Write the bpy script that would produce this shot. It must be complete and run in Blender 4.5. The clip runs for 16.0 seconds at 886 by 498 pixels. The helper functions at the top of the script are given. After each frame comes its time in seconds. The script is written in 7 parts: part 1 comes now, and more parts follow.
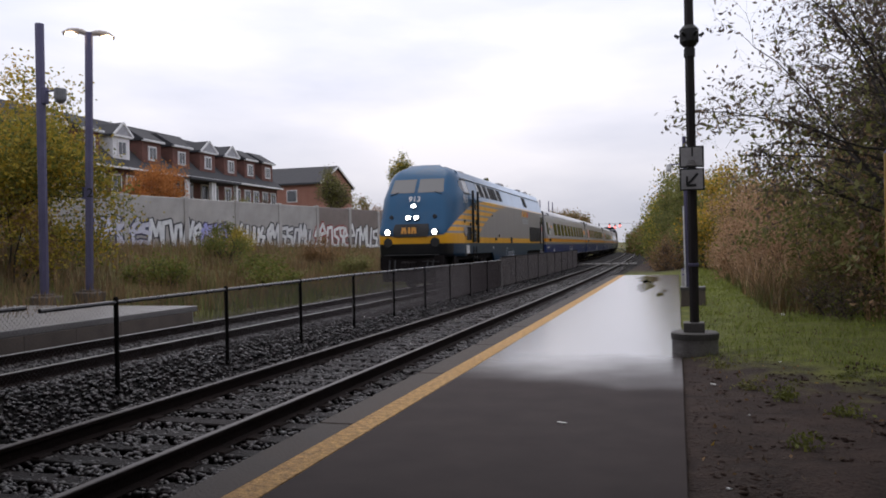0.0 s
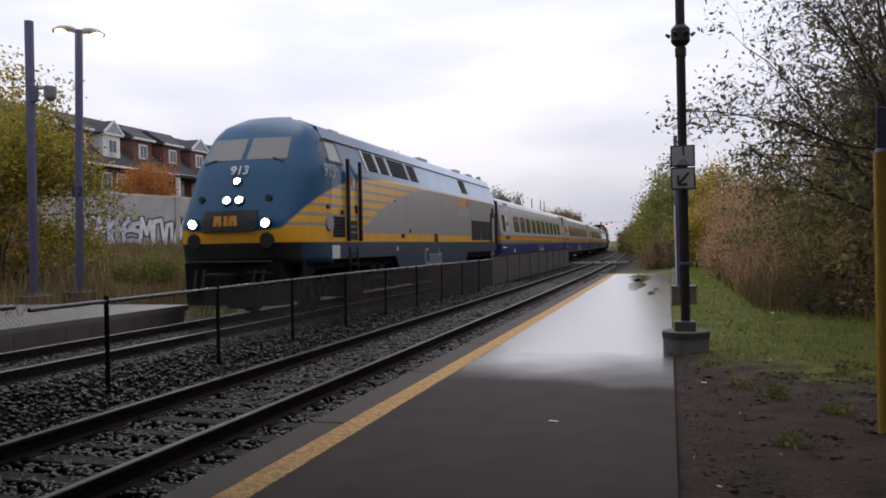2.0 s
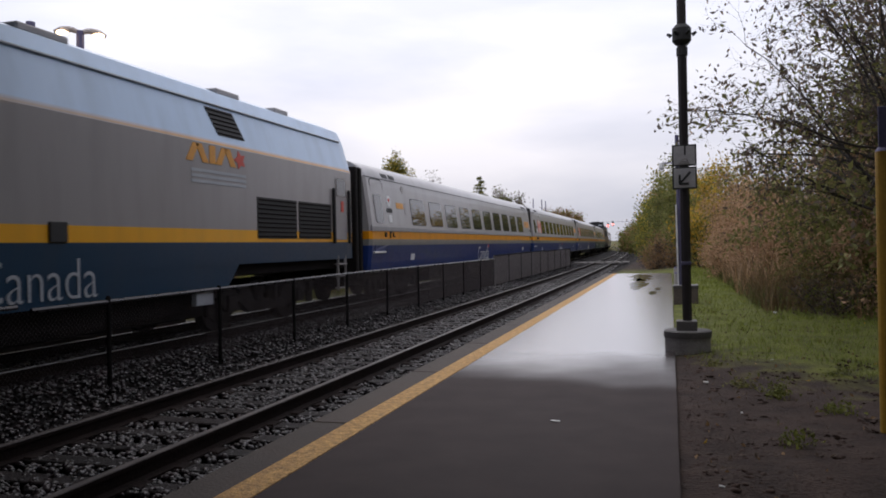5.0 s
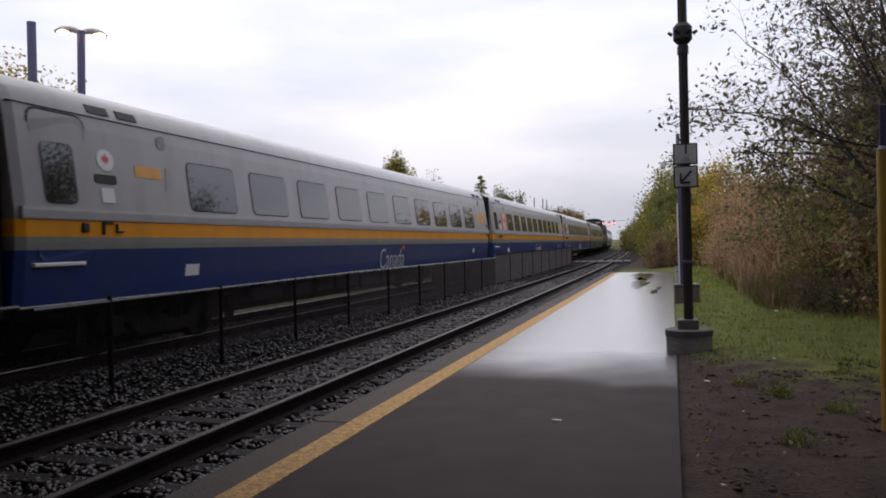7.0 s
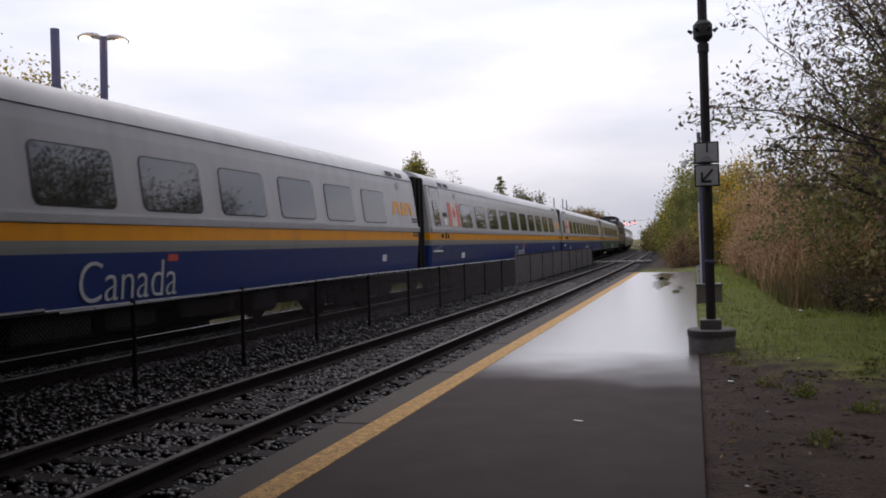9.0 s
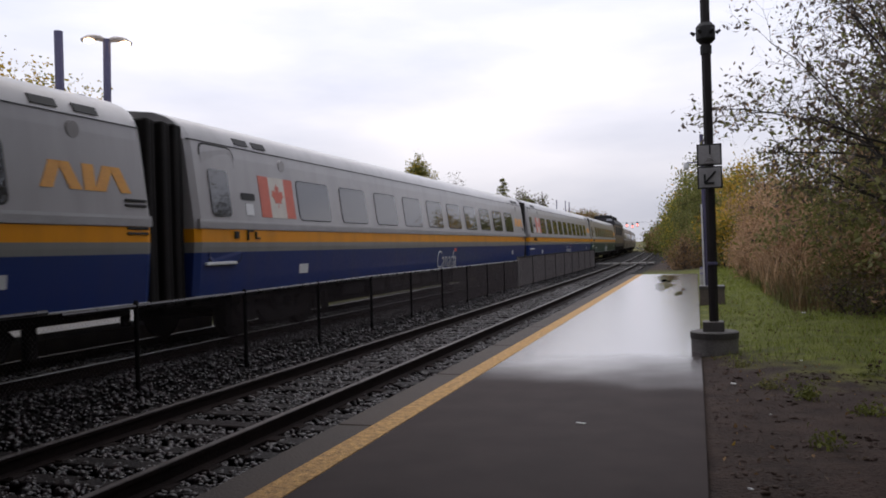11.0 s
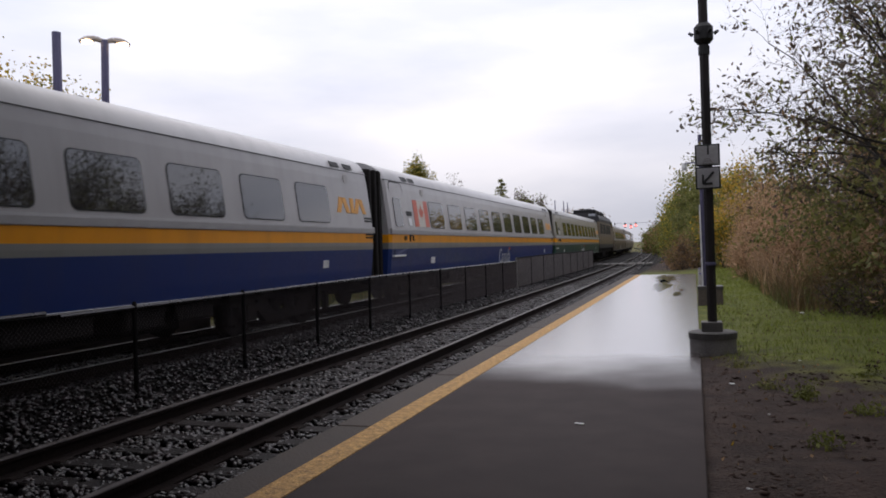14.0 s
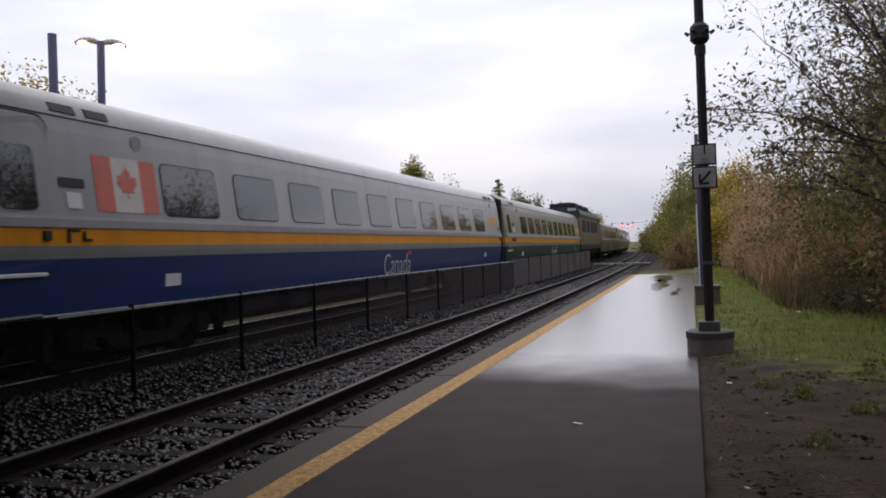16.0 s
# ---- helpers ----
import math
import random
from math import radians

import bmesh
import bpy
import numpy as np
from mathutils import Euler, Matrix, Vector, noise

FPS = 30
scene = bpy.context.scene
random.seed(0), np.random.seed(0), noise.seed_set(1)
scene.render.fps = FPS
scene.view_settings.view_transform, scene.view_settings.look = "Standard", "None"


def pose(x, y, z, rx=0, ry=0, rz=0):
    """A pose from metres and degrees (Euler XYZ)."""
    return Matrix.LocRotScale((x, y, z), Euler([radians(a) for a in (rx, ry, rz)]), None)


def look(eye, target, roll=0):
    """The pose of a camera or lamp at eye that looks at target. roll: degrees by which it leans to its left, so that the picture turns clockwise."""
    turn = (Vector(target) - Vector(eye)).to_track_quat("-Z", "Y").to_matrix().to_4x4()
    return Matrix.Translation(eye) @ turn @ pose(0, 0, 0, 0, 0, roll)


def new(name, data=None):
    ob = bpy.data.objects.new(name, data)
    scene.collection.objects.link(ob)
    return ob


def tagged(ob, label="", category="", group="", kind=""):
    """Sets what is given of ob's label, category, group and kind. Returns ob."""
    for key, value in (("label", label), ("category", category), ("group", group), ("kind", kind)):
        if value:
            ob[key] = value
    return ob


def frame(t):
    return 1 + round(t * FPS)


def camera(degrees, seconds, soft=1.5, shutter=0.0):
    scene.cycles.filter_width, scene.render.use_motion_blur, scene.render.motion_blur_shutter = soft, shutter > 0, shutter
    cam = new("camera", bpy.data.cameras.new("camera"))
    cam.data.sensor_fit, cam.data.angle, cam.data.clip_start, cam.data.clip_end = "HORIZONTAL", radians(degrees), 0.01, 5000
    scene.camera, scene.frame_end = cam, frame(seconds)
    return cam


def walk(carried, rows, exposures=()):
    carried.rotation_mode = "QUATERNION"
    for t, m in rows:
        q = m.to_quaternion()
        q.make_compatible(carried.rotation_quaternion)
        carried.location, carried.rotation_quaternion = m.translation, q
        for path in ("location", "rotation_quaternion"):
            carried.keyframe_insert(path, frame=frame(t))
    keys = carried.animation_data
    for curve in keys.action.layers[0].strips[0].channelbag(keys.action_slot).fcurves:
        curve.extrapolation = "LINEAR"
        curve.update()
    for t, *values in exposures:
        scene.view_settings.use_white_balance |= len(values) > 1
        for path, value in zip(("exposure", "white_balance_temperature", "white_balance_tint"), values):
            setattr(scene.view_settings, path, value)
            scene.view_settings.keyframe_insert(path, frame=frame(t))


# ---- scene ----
FOV = 58.4
EYE = Vector((0.0, 0.0, 1.633))


def aim(yaw, pitch, roll):
    """Camera pose: degrees left of the track's line, up, and lean."""
    a, b = radians(yaw), radians(pitch)
    way = Vector((-math.sin(a) * math.cos(b), math.cos(a) * math.cos(b), math.sin(b)))
    return look(EYE, EYE + way * 10, roll)


VIEW = [(0, 16.50, -0.11, -1.15), (0.5, 16.42, -0.18, -1.12), (1, 16.30, -0.21, -1.06), (1.5, 16.08, -0.21, -1.09), (2, 15.91, -0.21, -1.13),
        (2.5, 15.92, -0.21, -1.06), (3, 16.01, -0.20, -1.04), (3.5, 16.11, -0.22, -1.08), (4, 16.12, -0.20, -1.13), (6.5, 15.91, -0.27, -1.33),
        (7, 16.10, -0.27, -1.33), (7.5, 16.37, -0.26, -1.38), (8, 16.82, -0.24, -1.55), (8.5, 17.20, -0.20, -1.64), (9, 17.53, -0.15, -1.74),
        (11.5, 17.71, 0.02, -1.71), (12, 17.53, 0.01, -1.62), (12.5, 17.51, 0.03, -1.68), (13, 17.54, 0.02, -1.63), (13.5, 17.61, 0.03, -1.64),
        (14, 17.60, 0.04, -1.79), (14.5, 17.53, 0.06, -1.92), (15, 17.44, 0.09, -1.95), (15.5, 17.41, 0.10, -2.07), (16, 17.40, 0.07, -2.02)]
cam = camera(FOV, 16.0, soft=1.8, shutter=0.25)
walk(cam, [(t, aim(a, b, c)) for t, a, b, c in VIEW])

# ---- light ----
world = bpy.data.worlds.new("overcast")
scene.world = world
world.use_nodes = True
wn, wl = world.node_tree.nodes, world.node_tree.links
wn.clear()
w_out, w_bg = wn.new("ShaderNodeOutputWorld"), wn.new("ShaderNodeBackground")
w_sky = wn.new("ShaderNodeTexSky")
w_sky.sky_type, w_sky.sun_disc = "NISHITA", False
w_sky.sun_elevation, w_sky.sun_rotation, w_sky.air_density, w_sky.dust_density = radians(38), radians(-20), 0.6, 4.0
w_tc, w_map, w_noise = wn.new("ShaderNodeTexCoord"), wn.new("ShaderNodeMapping"), wn.new("ShaderNodeTexNoise")
w_map.inputs["Scale"].default_value = (1.2, 1.2, 4.5)
w_noise.inputs["Scale"].default_value, w_noise.inputs["Detail"].default_value = 1.6, 6.0
w_ramp = wn.new("ShaderNodeValToRGB")
w_ramp.color_ramp.elements[0].position, w_ramp.color_ramp.elements[0].color = 0.38, (0.61, 0.637, 0.765, 1)
w_ramp.color_ramp.elements[1].position, w_ramp.color_ramp.elements[1].color = 0.67, (0.925, 0.905, 0.985, 1)
w_mix = wn.new("ShaderNodeMix")
w_mix.data_type, w_mix.inputs["Factor"].default_value = "RGBA", 0.93
w_scale = wn.new("ShaderNodeVectorMath")
w_scale.operation = "SCALE"
w_scale.inputs["Scale"].default_value = 0.09
wl.new(w_tc.outputs["Generated"], w_map.inputs["Vector"])
wl.new(w_map.outputs["Vector"], w_noise.inputs["Vector"])
wl.new(w_noise.outputs["Fac"], w_ramp.inputs["Fac"])
wl.new(w_sky.outputs["Color"], w_scale.inputs[0])
wl.new(w_scale.outputs["Vector"], w_mix.inputs["A"])
wl.new(w_ramp.outputs["Color"], w_mix.inputs["B"])
# an overcast sky is brighter overhead than at the horizon
w_sep, w_grad, w_mul = wn.new("ShaderNodeSeparateXYZ"), wn.new("ShaderNodeMapRange"), wn.new("ShaderNodeVectorMath")
w_grad.inputs["From Min"].default_value, w_grad.inputs["From Max"].default_value = 0.0, 0.26
w_grad.inputs["To Min"].default_value, w_grad.inputs["To Max"].default_value = 0.64, 1.07
w_mul.operation = "SCALE"
wl.new(w_tc.outputs["Generated"], w_sep.inputs[0])
wl.new(w_sep.outputs["Z"], w_grad.inputs["Value"])
wl.new(w_mix.outputs["Result"], w_mul.inputs[0])
wl.new(w_grad.outputs["Result"], w_mul.inputs["Scale"])
wl.new(w_mul.outputs["Vector"], w_bg.inputs["Color"])
wl.new(w_bg.outputs["Background"], w_out.inputs["Surface"])
w_bg.inputs["Strength"].default_value = 0.90
sun = new("sun", bpy.data.lights.new("sun", "SUN"))
sun.data.energy, sun.data.angle, sun.data.color = 0.6, radians(40), (1.0, 0.96, 0.92)
sun.matrix_world = look((0, 0, 60), (6, -18, 0))
scene.view_settings.exposure = 0.46


# ---- materials ----
def nodes_of(m):
    m.use_nodes = True
    return m.node_tree.nodes, m.node_tree.links, m.node_tree.nodes["Principled BSDF"]


def mat(name, c1, c2=None, scale=3.0, rough=0.7, bump=0.0, metal=0.0, fine=40.0, r2=None, spec=0.5, island=0.0, coat=0.0):
    """Two-scale noise between two colours, roughness variation and relief."""
    m = bpy.data.materials.new(name)
    n, l, b = nodes_of(m)
    c2 = c2 or tuple(v * 0.75 for v in c1)
    tc = n.new("ShaderNodeTexCoord")
    big, small = n.new("ShaderNodeTexNoise"), n.new("ShaderNodeTexNoise")
    big.inputs["Scale"].default_value, big.inputs["Detail"].default_value = scale, 5
    small.inputs["Scale"].default_value, small.inputs["Detail"].default_value = fine, 4
    l.new(tc.outputs["Object"], big.inputs["Vector"])
    l.new(tc.outputs["Object"], small.inputs["Vector"])
    mixf = n.new("ShaderNodeMath")
    mixf.operation = "MULTIPLY_ADD"
    mixf.inputs[1].default_value = 0.5
    half = n.new("ShaderNodeMath")
    half.operation = "MULTIPLY"
    half.inputs[1].default_value = 0.5
    l.new(small.outputs["Fac"], half.inputs[0])
    l.new(big.outputs["Fac"], mixf.inputs[0])
    l.new(half.outputs[0], mixf.inputs[2])
    ramp = n.new("ShaderNodeValToRGB")
    ramp.color_ramp.elements[0].position, ramp.color_ramp.elements[0].color = 0.36, (*c2, 1)
    ramp.color_ramp.elements[1].position, ramp.color_ramp.elements[1].color = 0.64, (*c1, 1)
    l.new(mixf.outputs[0], ramp.inputs["Fac"])
    out = ramp.outputs["Color"]
    if island:
        src = n.new("ShaderNodeNewGeometry").outputs["Random Per Island"] if island > 0 else n.new("ShaderNodeObjectInfo").outputs["Random"]
        hsv, mr = n.new("ShaderNodeHueSaturation"), n.new("ShaderNodeMapRange")
        mr.inputs["To Min"].default_value, mr.inputs["To Max"].default_value = 1 - abs(island), 1 + abs(island)
        l.new(src, mr.inputs["Value"])
        l.new(mr.outputs["Result"], hsv.inputs["Value"])
        l.new(out, hsv.inputs["Color"])
        out = hsv.outputs["Color"]
    l.new(out, b.inputs["Base Color"])
    rr = n.new("ShaderNodeMapRange")
    rr.inputs["To Min"].default_value, rr.inputs["To Max"].default_value = rough, r2 if r2 is not None else min(1, rough + 0.12)
    l.new(big.outputs["Fac"], rr.inputs["Value"])
    l.new(rr.outputs["Result"], b.inputs["Roughness"])
    b.inputs["Metallic"].default_value = metal
    b.inputs["Specular IOR Level"].default_value = spec
    b.inputs["Coat Weight"].default_value = coat
    if bump:
        bp = n.new("ShaderNodeBump")
        bp.inputs["Strength"].default_value, bp.inputs["Distance"].default_value = min(1, bump), 0.02
        l.new(small.outputs["Fac"], bp.inputs["Height"])
        l.new(bp.outputs["Normal"], b.inputs["Normal"])
    return m


def glow(name, color, strength):
    m = bpy.data.materials.new(name)
    n, l, b = nodes_of(m)
    b.inputs["Base Color"].default_value = (*color, 1)
    b.inputs["Emission Color"].default_value, b.inputs["Emission Strength"].default_value = (*color, 1), strength
    return m


BLACK = mat("black_steel", (0.014, 0.014, 0.015), rough=0.55, spec=0.3)
DARK = mat("grimy_underframe", (0.018, 0.0145, 0.014), (0.009, 0.0075, 0.0075), rough=0.75, bump=0.3, spec=0.12)
STONE = mat("ballast_stone", (0.0235, 0.0155, 0.0172), (0.0030, 0.0019, 0.0022), 3, 0.14, 0.5, r2=0.48, island=0.95, spec=0.42)
TIE = mat("weathered_tie", (0.0115, 0.0068, 0.0068), (0.0045, 0.0027, 0.0028), 4, 0.55, 0.8, fine=60, island=-0.35, spec=0.16)
RAIL = mat("rusty_rail_side", (0.017, 0.0105, 0.0092), (0.0085, 0.0053, 0.0048), 5, 0.75, 0.3, spec=0.1)
RAILDULL = mat("dull_brown_rail_head", (0.10, 0.084, 0.08), (0.05, 0.042, 0.04), 5, 0.36, metal=0.3, spec=0.4)
RAILTOP = mat("polished_rail_head", (0.34, 0.33, 0.32), (0.22, 0.21, 0.20), 5, 0.3, metal=0.7)
CONCRETE = mat("weathered_concrete", (0.44, 0.42, 0.40), (0.30, 0.285, 0.265), 1.2, 0.75, 0.3, island=-0.1)
CONCRETE_WET = mat("damp_edge_concrete", (0.058, 0.043, 0.034), (0.030, 0.022, 0.0175), 2.0, 0.55, 0.4, island=-0.15, spec=0.2)
YELLOW = mat("yellow_safety_paint", (0.68, 0.40, 0.135), (0.22, 0.12, 0.04), 14, 0.6, 1.0, fine=48, spec=0.3)
GALV = mat("galvanised_steel", (0.13, 0.12, 0.20), (0.085, 0.08, 0.14), 3, 0.5, metal=0.4)
POLE_DARK = mat("dark_brown_pole_paint", (0.028, 0.023, 0.023), (0.018, 0.015, 0.015), 3, 0.5, spec=0.25)
BLOCK = mat("stained_brown_block", (0.15, 0.12, 0.10), (0.08, 0.065, 0.055), 2, 0.75, 0.3, island=-0.15)
SOIL = mat("damp_soil", (0.076, 0.050, 0.041), (0.032, 0.021, 0.0175), 1.5, 0.85, 0.9, fine=18, spec=0.2)


# ---- building blocks ----
def mesh_of(name, verts, faces, material=None, smooth=False):
    me = bpy.data.meshes.new(name)
    me.from_pydata([tuple(v) for v in verts], [], [tuple(f) for f in faces])
    if material:
        me.materials.append(material)
    if smooth:
        for p in me.polygons:
            p.use_smooth = True
    me.update()
    return me


def part(name, bm, material, parent, label="", smooth=False):
    me = bpy.data.meshes.new(name)
    bmesh.ops.recalc_face_normals(bm, faces=bm.faces)
    bm.to_mesh(me)
    bm.free()
    for m in (material if isinstance(material, (list, tuple)) else [material]):
        me.materials.append(m)
    if smooth:
        for p in me.polygons:
            p.use_smooth = True
    ob = new(name, me)
    ob.parent = parent
    return tagged(ob, label)


def box(bm, c, s, bevel=0.0, rot=None, mi=0):
    """Adds a box with centre c and size s, bevelled."""
    m = Matrix.Translation(c) @ (rot.to_4x4() if rot else Matrix()) @ Matrix.Diagonal((*s, 1))
    vs = bmesh.ops.create_cube(bm, size=1.0, matrix=m)["verts"]
    fs = list({f for v in vs for f in v.link_faces})
    for f in fs:
        f.material_index = mi
    if bevel:
        es = list({e for v in vs for e in v.link_edges})
        bmesh.ops.bevel(bm, geom=es, offset=bevel, segments=2, affect="EDGES", profile=0.5, clamp_overlap=True, material=mi)
    return bm


def tube(bm, a, b, r1, r2=None, seg=10, mi=0):
    """Adds a tapered cylinder from a to b."""
    a, b = Vector(a), Vector(b)
    d = b - a
    m = Matrix.Translation((a + b) / 2) @ d.to_track_quat("Z", "Y").to_matrix().to_4x4()
    vs = bmesh.ops.create_cone(bm, cap_ends=True, segments=seg, radius1=r1, radius2=r1 if r2 is None else r2, depth=d.length, matrix=m)["verts"]
    for f in {f for v in vs for f in v.link_faces}:
        f.material_index = mi
    return bm


def prism(bm, pts, axis, a, b, mi=0):
    """Extrudes a closed outline of 2D points along an axis from a to b."""
    def at(p, t):
        return {"x": (t, p[0], p[1]), "y": (p[0], t, p[1]), "z": (p[0], p[1], t)}[axis]
    lo, hi = [bm.verts.new(at(p, a)) for p in pts], [bm.verts.new(at(p, b)) for p in pts]
    n = len(pts)
    fs = [bm.faces.new((lo[i], lo[(i + 1) % n], hi[(i + 1) % n], hi[i])) for i in range(n)]
    fs += [bm.faces.new(lo[::-1]), bm.faces.new(hi)]
    for f in fs:
        f.material_index = mi
    return bm


def loft(bm, rings, mi=0, cap=True):
    """Joins closed rings of equal length into a skin."""
    vs = [[bm.verts.new(p) for p in r] for r in rings]
    n = len(vs[0])
    for a, b in zip(vs, vs[1:]):
        for i in range(n):
            bm.faces.new((a[i], a[(i + 1) % n], b[(i + 1) % n], b[i])).material_index = mi
    if cap:
        bm.faces.new(vs[0][::-1]).material_index = mi
        bm.faces.new(vs[-1]).material_index = mi
    return bm


def empty(name, m, label, category, group="", kind=""):
    ob = new(name)
    ob.matrix_world = m
    ob.empty_display_size = 0.2
    return tagged(ob, label, category, group, kind)


BMN = bmesh.new

# ---- plan ----
NEAR_C, FAR_C, FAR_Z = -4.82, -8.83, 0.168
CURVE, CURVE_Y = 0.00041, 17.5


def bend(y):
    """How far the line swings to the left at y."""
    return -CURVE * max(0.0, y - CURVE_Y) ** 2 / 2


def heading(y):
    return math.degrees(math.atan(CURVE * max(0.0, y - CURVE_Y)))


# ---- ground ----
def lerp(a, b, t):
    t = max(0.0, min(1.0, t))
    return a + (b - a) * t


def ground_z(x, y):
    """Height of the land: a bed for the tracks, a bank on the far side, a verge beyond the platform."""
    u = x - bend(y) if y < 300 else x - bend(300)
    if u > -3.3:
        z = -0.14 if u < -0.05 else lerp(-0.05, -0.02, u / 0.4)
        z = lerp(z, 0.35, (u - 3.0) / 5.0) if u > 3.0 else z
        return lerp(z, 2.2, (u - 8.0) / 9.0) if u > 8.0 else z
    if u > -7.2:
        return -0.26 if u > -6.2 else lerp(-0.26, 0.0, (-6.2 - u) / 1.0)
    if u > -11.6:
        return lerp(0.0, -0.12, (-10.4 - u) / 1.0)
    if u > -16:
        return lerp(-0.12, 0.3, (-11.6 - u) / 4.4)
    return lerp(0.3, 1.75, (-16 - u) / 8.0) if u > -24 else lerp(1.75, 3.0, (-28 - u) / 4)


def sheet(name, xs, ys, hz, material, label, category):
    vs = [(x + (bend(min(y, 300)) if abs(x) < 60 else 0), y, hz(x + bend(min(y, 300)), y)) for y in ys for x in xs]
    n = len(xs)
    fs = [(j * n + i, j * n + i + 1, (j + 1) * n + i + 1, (j + 1) * n + i) for j in range(len(ys) - 1) for i in range(n - 1)]
    ob = new(name, mesh_of(name, vs, fs, material, True))
    return tagged(ob, label, category, kind="structure")


def ground_material():
    """Soil, grass and ballast laid out by place, with ragged borders."""
    m = bpy.data.materials.new("mixed_ground")
    n, l, b = nodes_of(m)
    tc, sep = n.new("ShaderNodeTexCoord"), n.new("ShaderNodeSeparateXYZ")
    l.new(tc.outputs["Object"], sep.inputs[0])
    big, mid, fin = (n.new("ShaderNodeTexNoise") for _ in range(3))
    for node, s in ((big, 0.35), (mid, 2.6), (fin, 30)):
        node.inputs["Scale"].default_value, node.inputs["Detail"].default_value = s, 6
        l.new(tc.outputs["Object"], node.inputs["Vector"])

    def mth(op, a, bb, c=None):
        k = n.new("ShaderNodeMath")
        k.operation = op
        for i, v in enumerate((a, bb, c)):
            if v is None:
                continue
            if isinstance(v, (int, float)):
                k.inputs[i].default_value = v
            else:
                l.new(v, k.inputs[i])
        return k.outputs[0]

    def ramp(f, *stops):
        r = n.new("ShaderNodeValToRGB")
        e = r.color_ramp.elements
        for i, (p, c) in enumerate(stops):
            k = e[i] if i < 2 else e.new(p)
            k.position, k.color = p, (*c, 1)
        l.new(f, r.inputs["Fac"])
        return r.outputs["Color"]

    def mix(f, a, bb):
        k = n.new("ShaderNodeMix")
        k.data_type = "RGBA"
        l.new(f, k.inputs["Factor"])
        l.new(a, k.inputs["A"])
        l.new(bb, k.inputs["B"])
        return k.outputs["Result"]

    soil = ramp(mth("MULTIPLY_ADD", mid.outputs["Fac"], 0.6, mth("MULTIPLY", fin.outputs["Fac"], 0.4)), (0.3, (0.016, 0.0107, 0.0088)), (0.7, (0.070, 0.046, 0.0375)))
    grass = ramp(mid.outputs["Fac"], (0.3, (0.065, 0.078, 0.016)), (0.7, (0.15, 0.16, 0.03)))
    dry = ramp(mid.outputs["Fac"], (0.3, (0.05, 0.036, 0.016)), (0.7, (0.13, 0.085, 0.038)))
    bal = ramp(fin.outputs["Fac"], (0.35, (0.003, 0.0023, 0.0024)), (0.68, (0.0105, 0.0078, 0.0080)))
    wob = mth("MULTIPLY_ADD", mid.outputs["Fac"], 2.4, -1.2)
    # verge: soil near the camera, grass further on
    gy = mth("ADD", mth("MULTIPLY_ADD", sep.outputs["X"], 1.4, sep.outputs["Y"]), mth("MULTIPLY", wob, 2.2))
    gf = n.new("ShaderNodeMapRange")
    gf.inputs["From Min"].default_value, gf.inputs["From Max"].default_value = 11.6, 14.3
    l.new(gy, gf.inputs["Value"])
    verge = mix(gf.outputs["Result"], soil, grass)
    bankf = n.new("ShaderNodeMapRange")
    bankf.inputs["From Min"].default_value, bankf.inputs["From Max"].default_value = -11.2, -12.4
    l.new(mth("ADD", sep.outputs["X"], mth("MULTIPLY", wob, 0.4)), bankf.inputs["Value"])
    far = n.new("ShaderNodeMapRange")
    far.inputs["From Min"].default_value, far.inputs["From Max"].default_value = 46.0, 54.0
    l.new(mth("ADD", sep.outputs["Y"], wob), far.inputs["Value"])
    verge = mix(far.outputs["Result"], verge, soil)
    left = mix(bankf.outputs["Result"], bal, mix(big.outputs["Fac"], dry, grass))
    sf = n.new("ShaderNodeMapRange")
    sf.inputs["From Min"].default_value, sf.inputs["From Max"].default_value = -3.2, -2.9
    l.new(sep.outputs["X"], sf.inputs["Value"])
    l.new(mix(sf.outputs["Result"], left, verge), b.inputs["Base Color"])
    b.inputs["Roughness"].default_value, b.inputs["Specular IOR Level"].default_value = 0.85, 0.2
    bp = n.new("ShaderNodeBump")
    bp.inputs["Strength"].default_value, bp.inputs["Distance"].default_value = 0.9, 0.05
    l.new(mth("MULTIPLY_ADD", mid.outputs["Fac"], 1.5, fin.outputs["Fac"]), bp.inputs["Height"])
    l.new(bp.outputs["Normal"], b.inputs["Normal"])
    return m


GROUND = ground_material()
gx = [-1500, -600, -250, -120, -80, -60, -45, -38, -32, -28, -24, -20, -16, -14, -12.5, -11.6, -11, -10.4, -9.5, -8.5, -7.6, -7.2, -6.8, -6.5, -6.2, -5.5, -4.5, -3.35, -3.25,
      -2, -1, 0.0, 0.1, 0.25, 0.4, 1, 1.5, 2, 2.5, 3, 4, 5, 6, 7, 8, 10, 12, 14, 17, 25, 40, 60, 120, 300, 1500]
gy = [-300, -60, -20, -8] + [v * 0.75 - 4 for v in range(0, 60)] + [45, 50, 56, 64, 74, 86, 100, 120, 145, 175, 210, 260, 330, 500, 900, 2500]


def rough_ground(x, y):
    z = ground_z(x, y)
    if x > 0.3 and y < 60:
        z += 0.05 * (noise.noise(Vector((x * 1.3, y * 1.3, 0))) + 0.6 * noise.noise(Vector((x * 3.5, y * 3.5, 2))))
    elif x < -12.5:
        z += 0.25 * noise.noise(Vector((x * 0.3, y * 0.3, 5)))
    return z


sheet("ground", gx, gy, rough_ground, GROUND, "damp ground of soil, grass and dark track ballast", "ground")


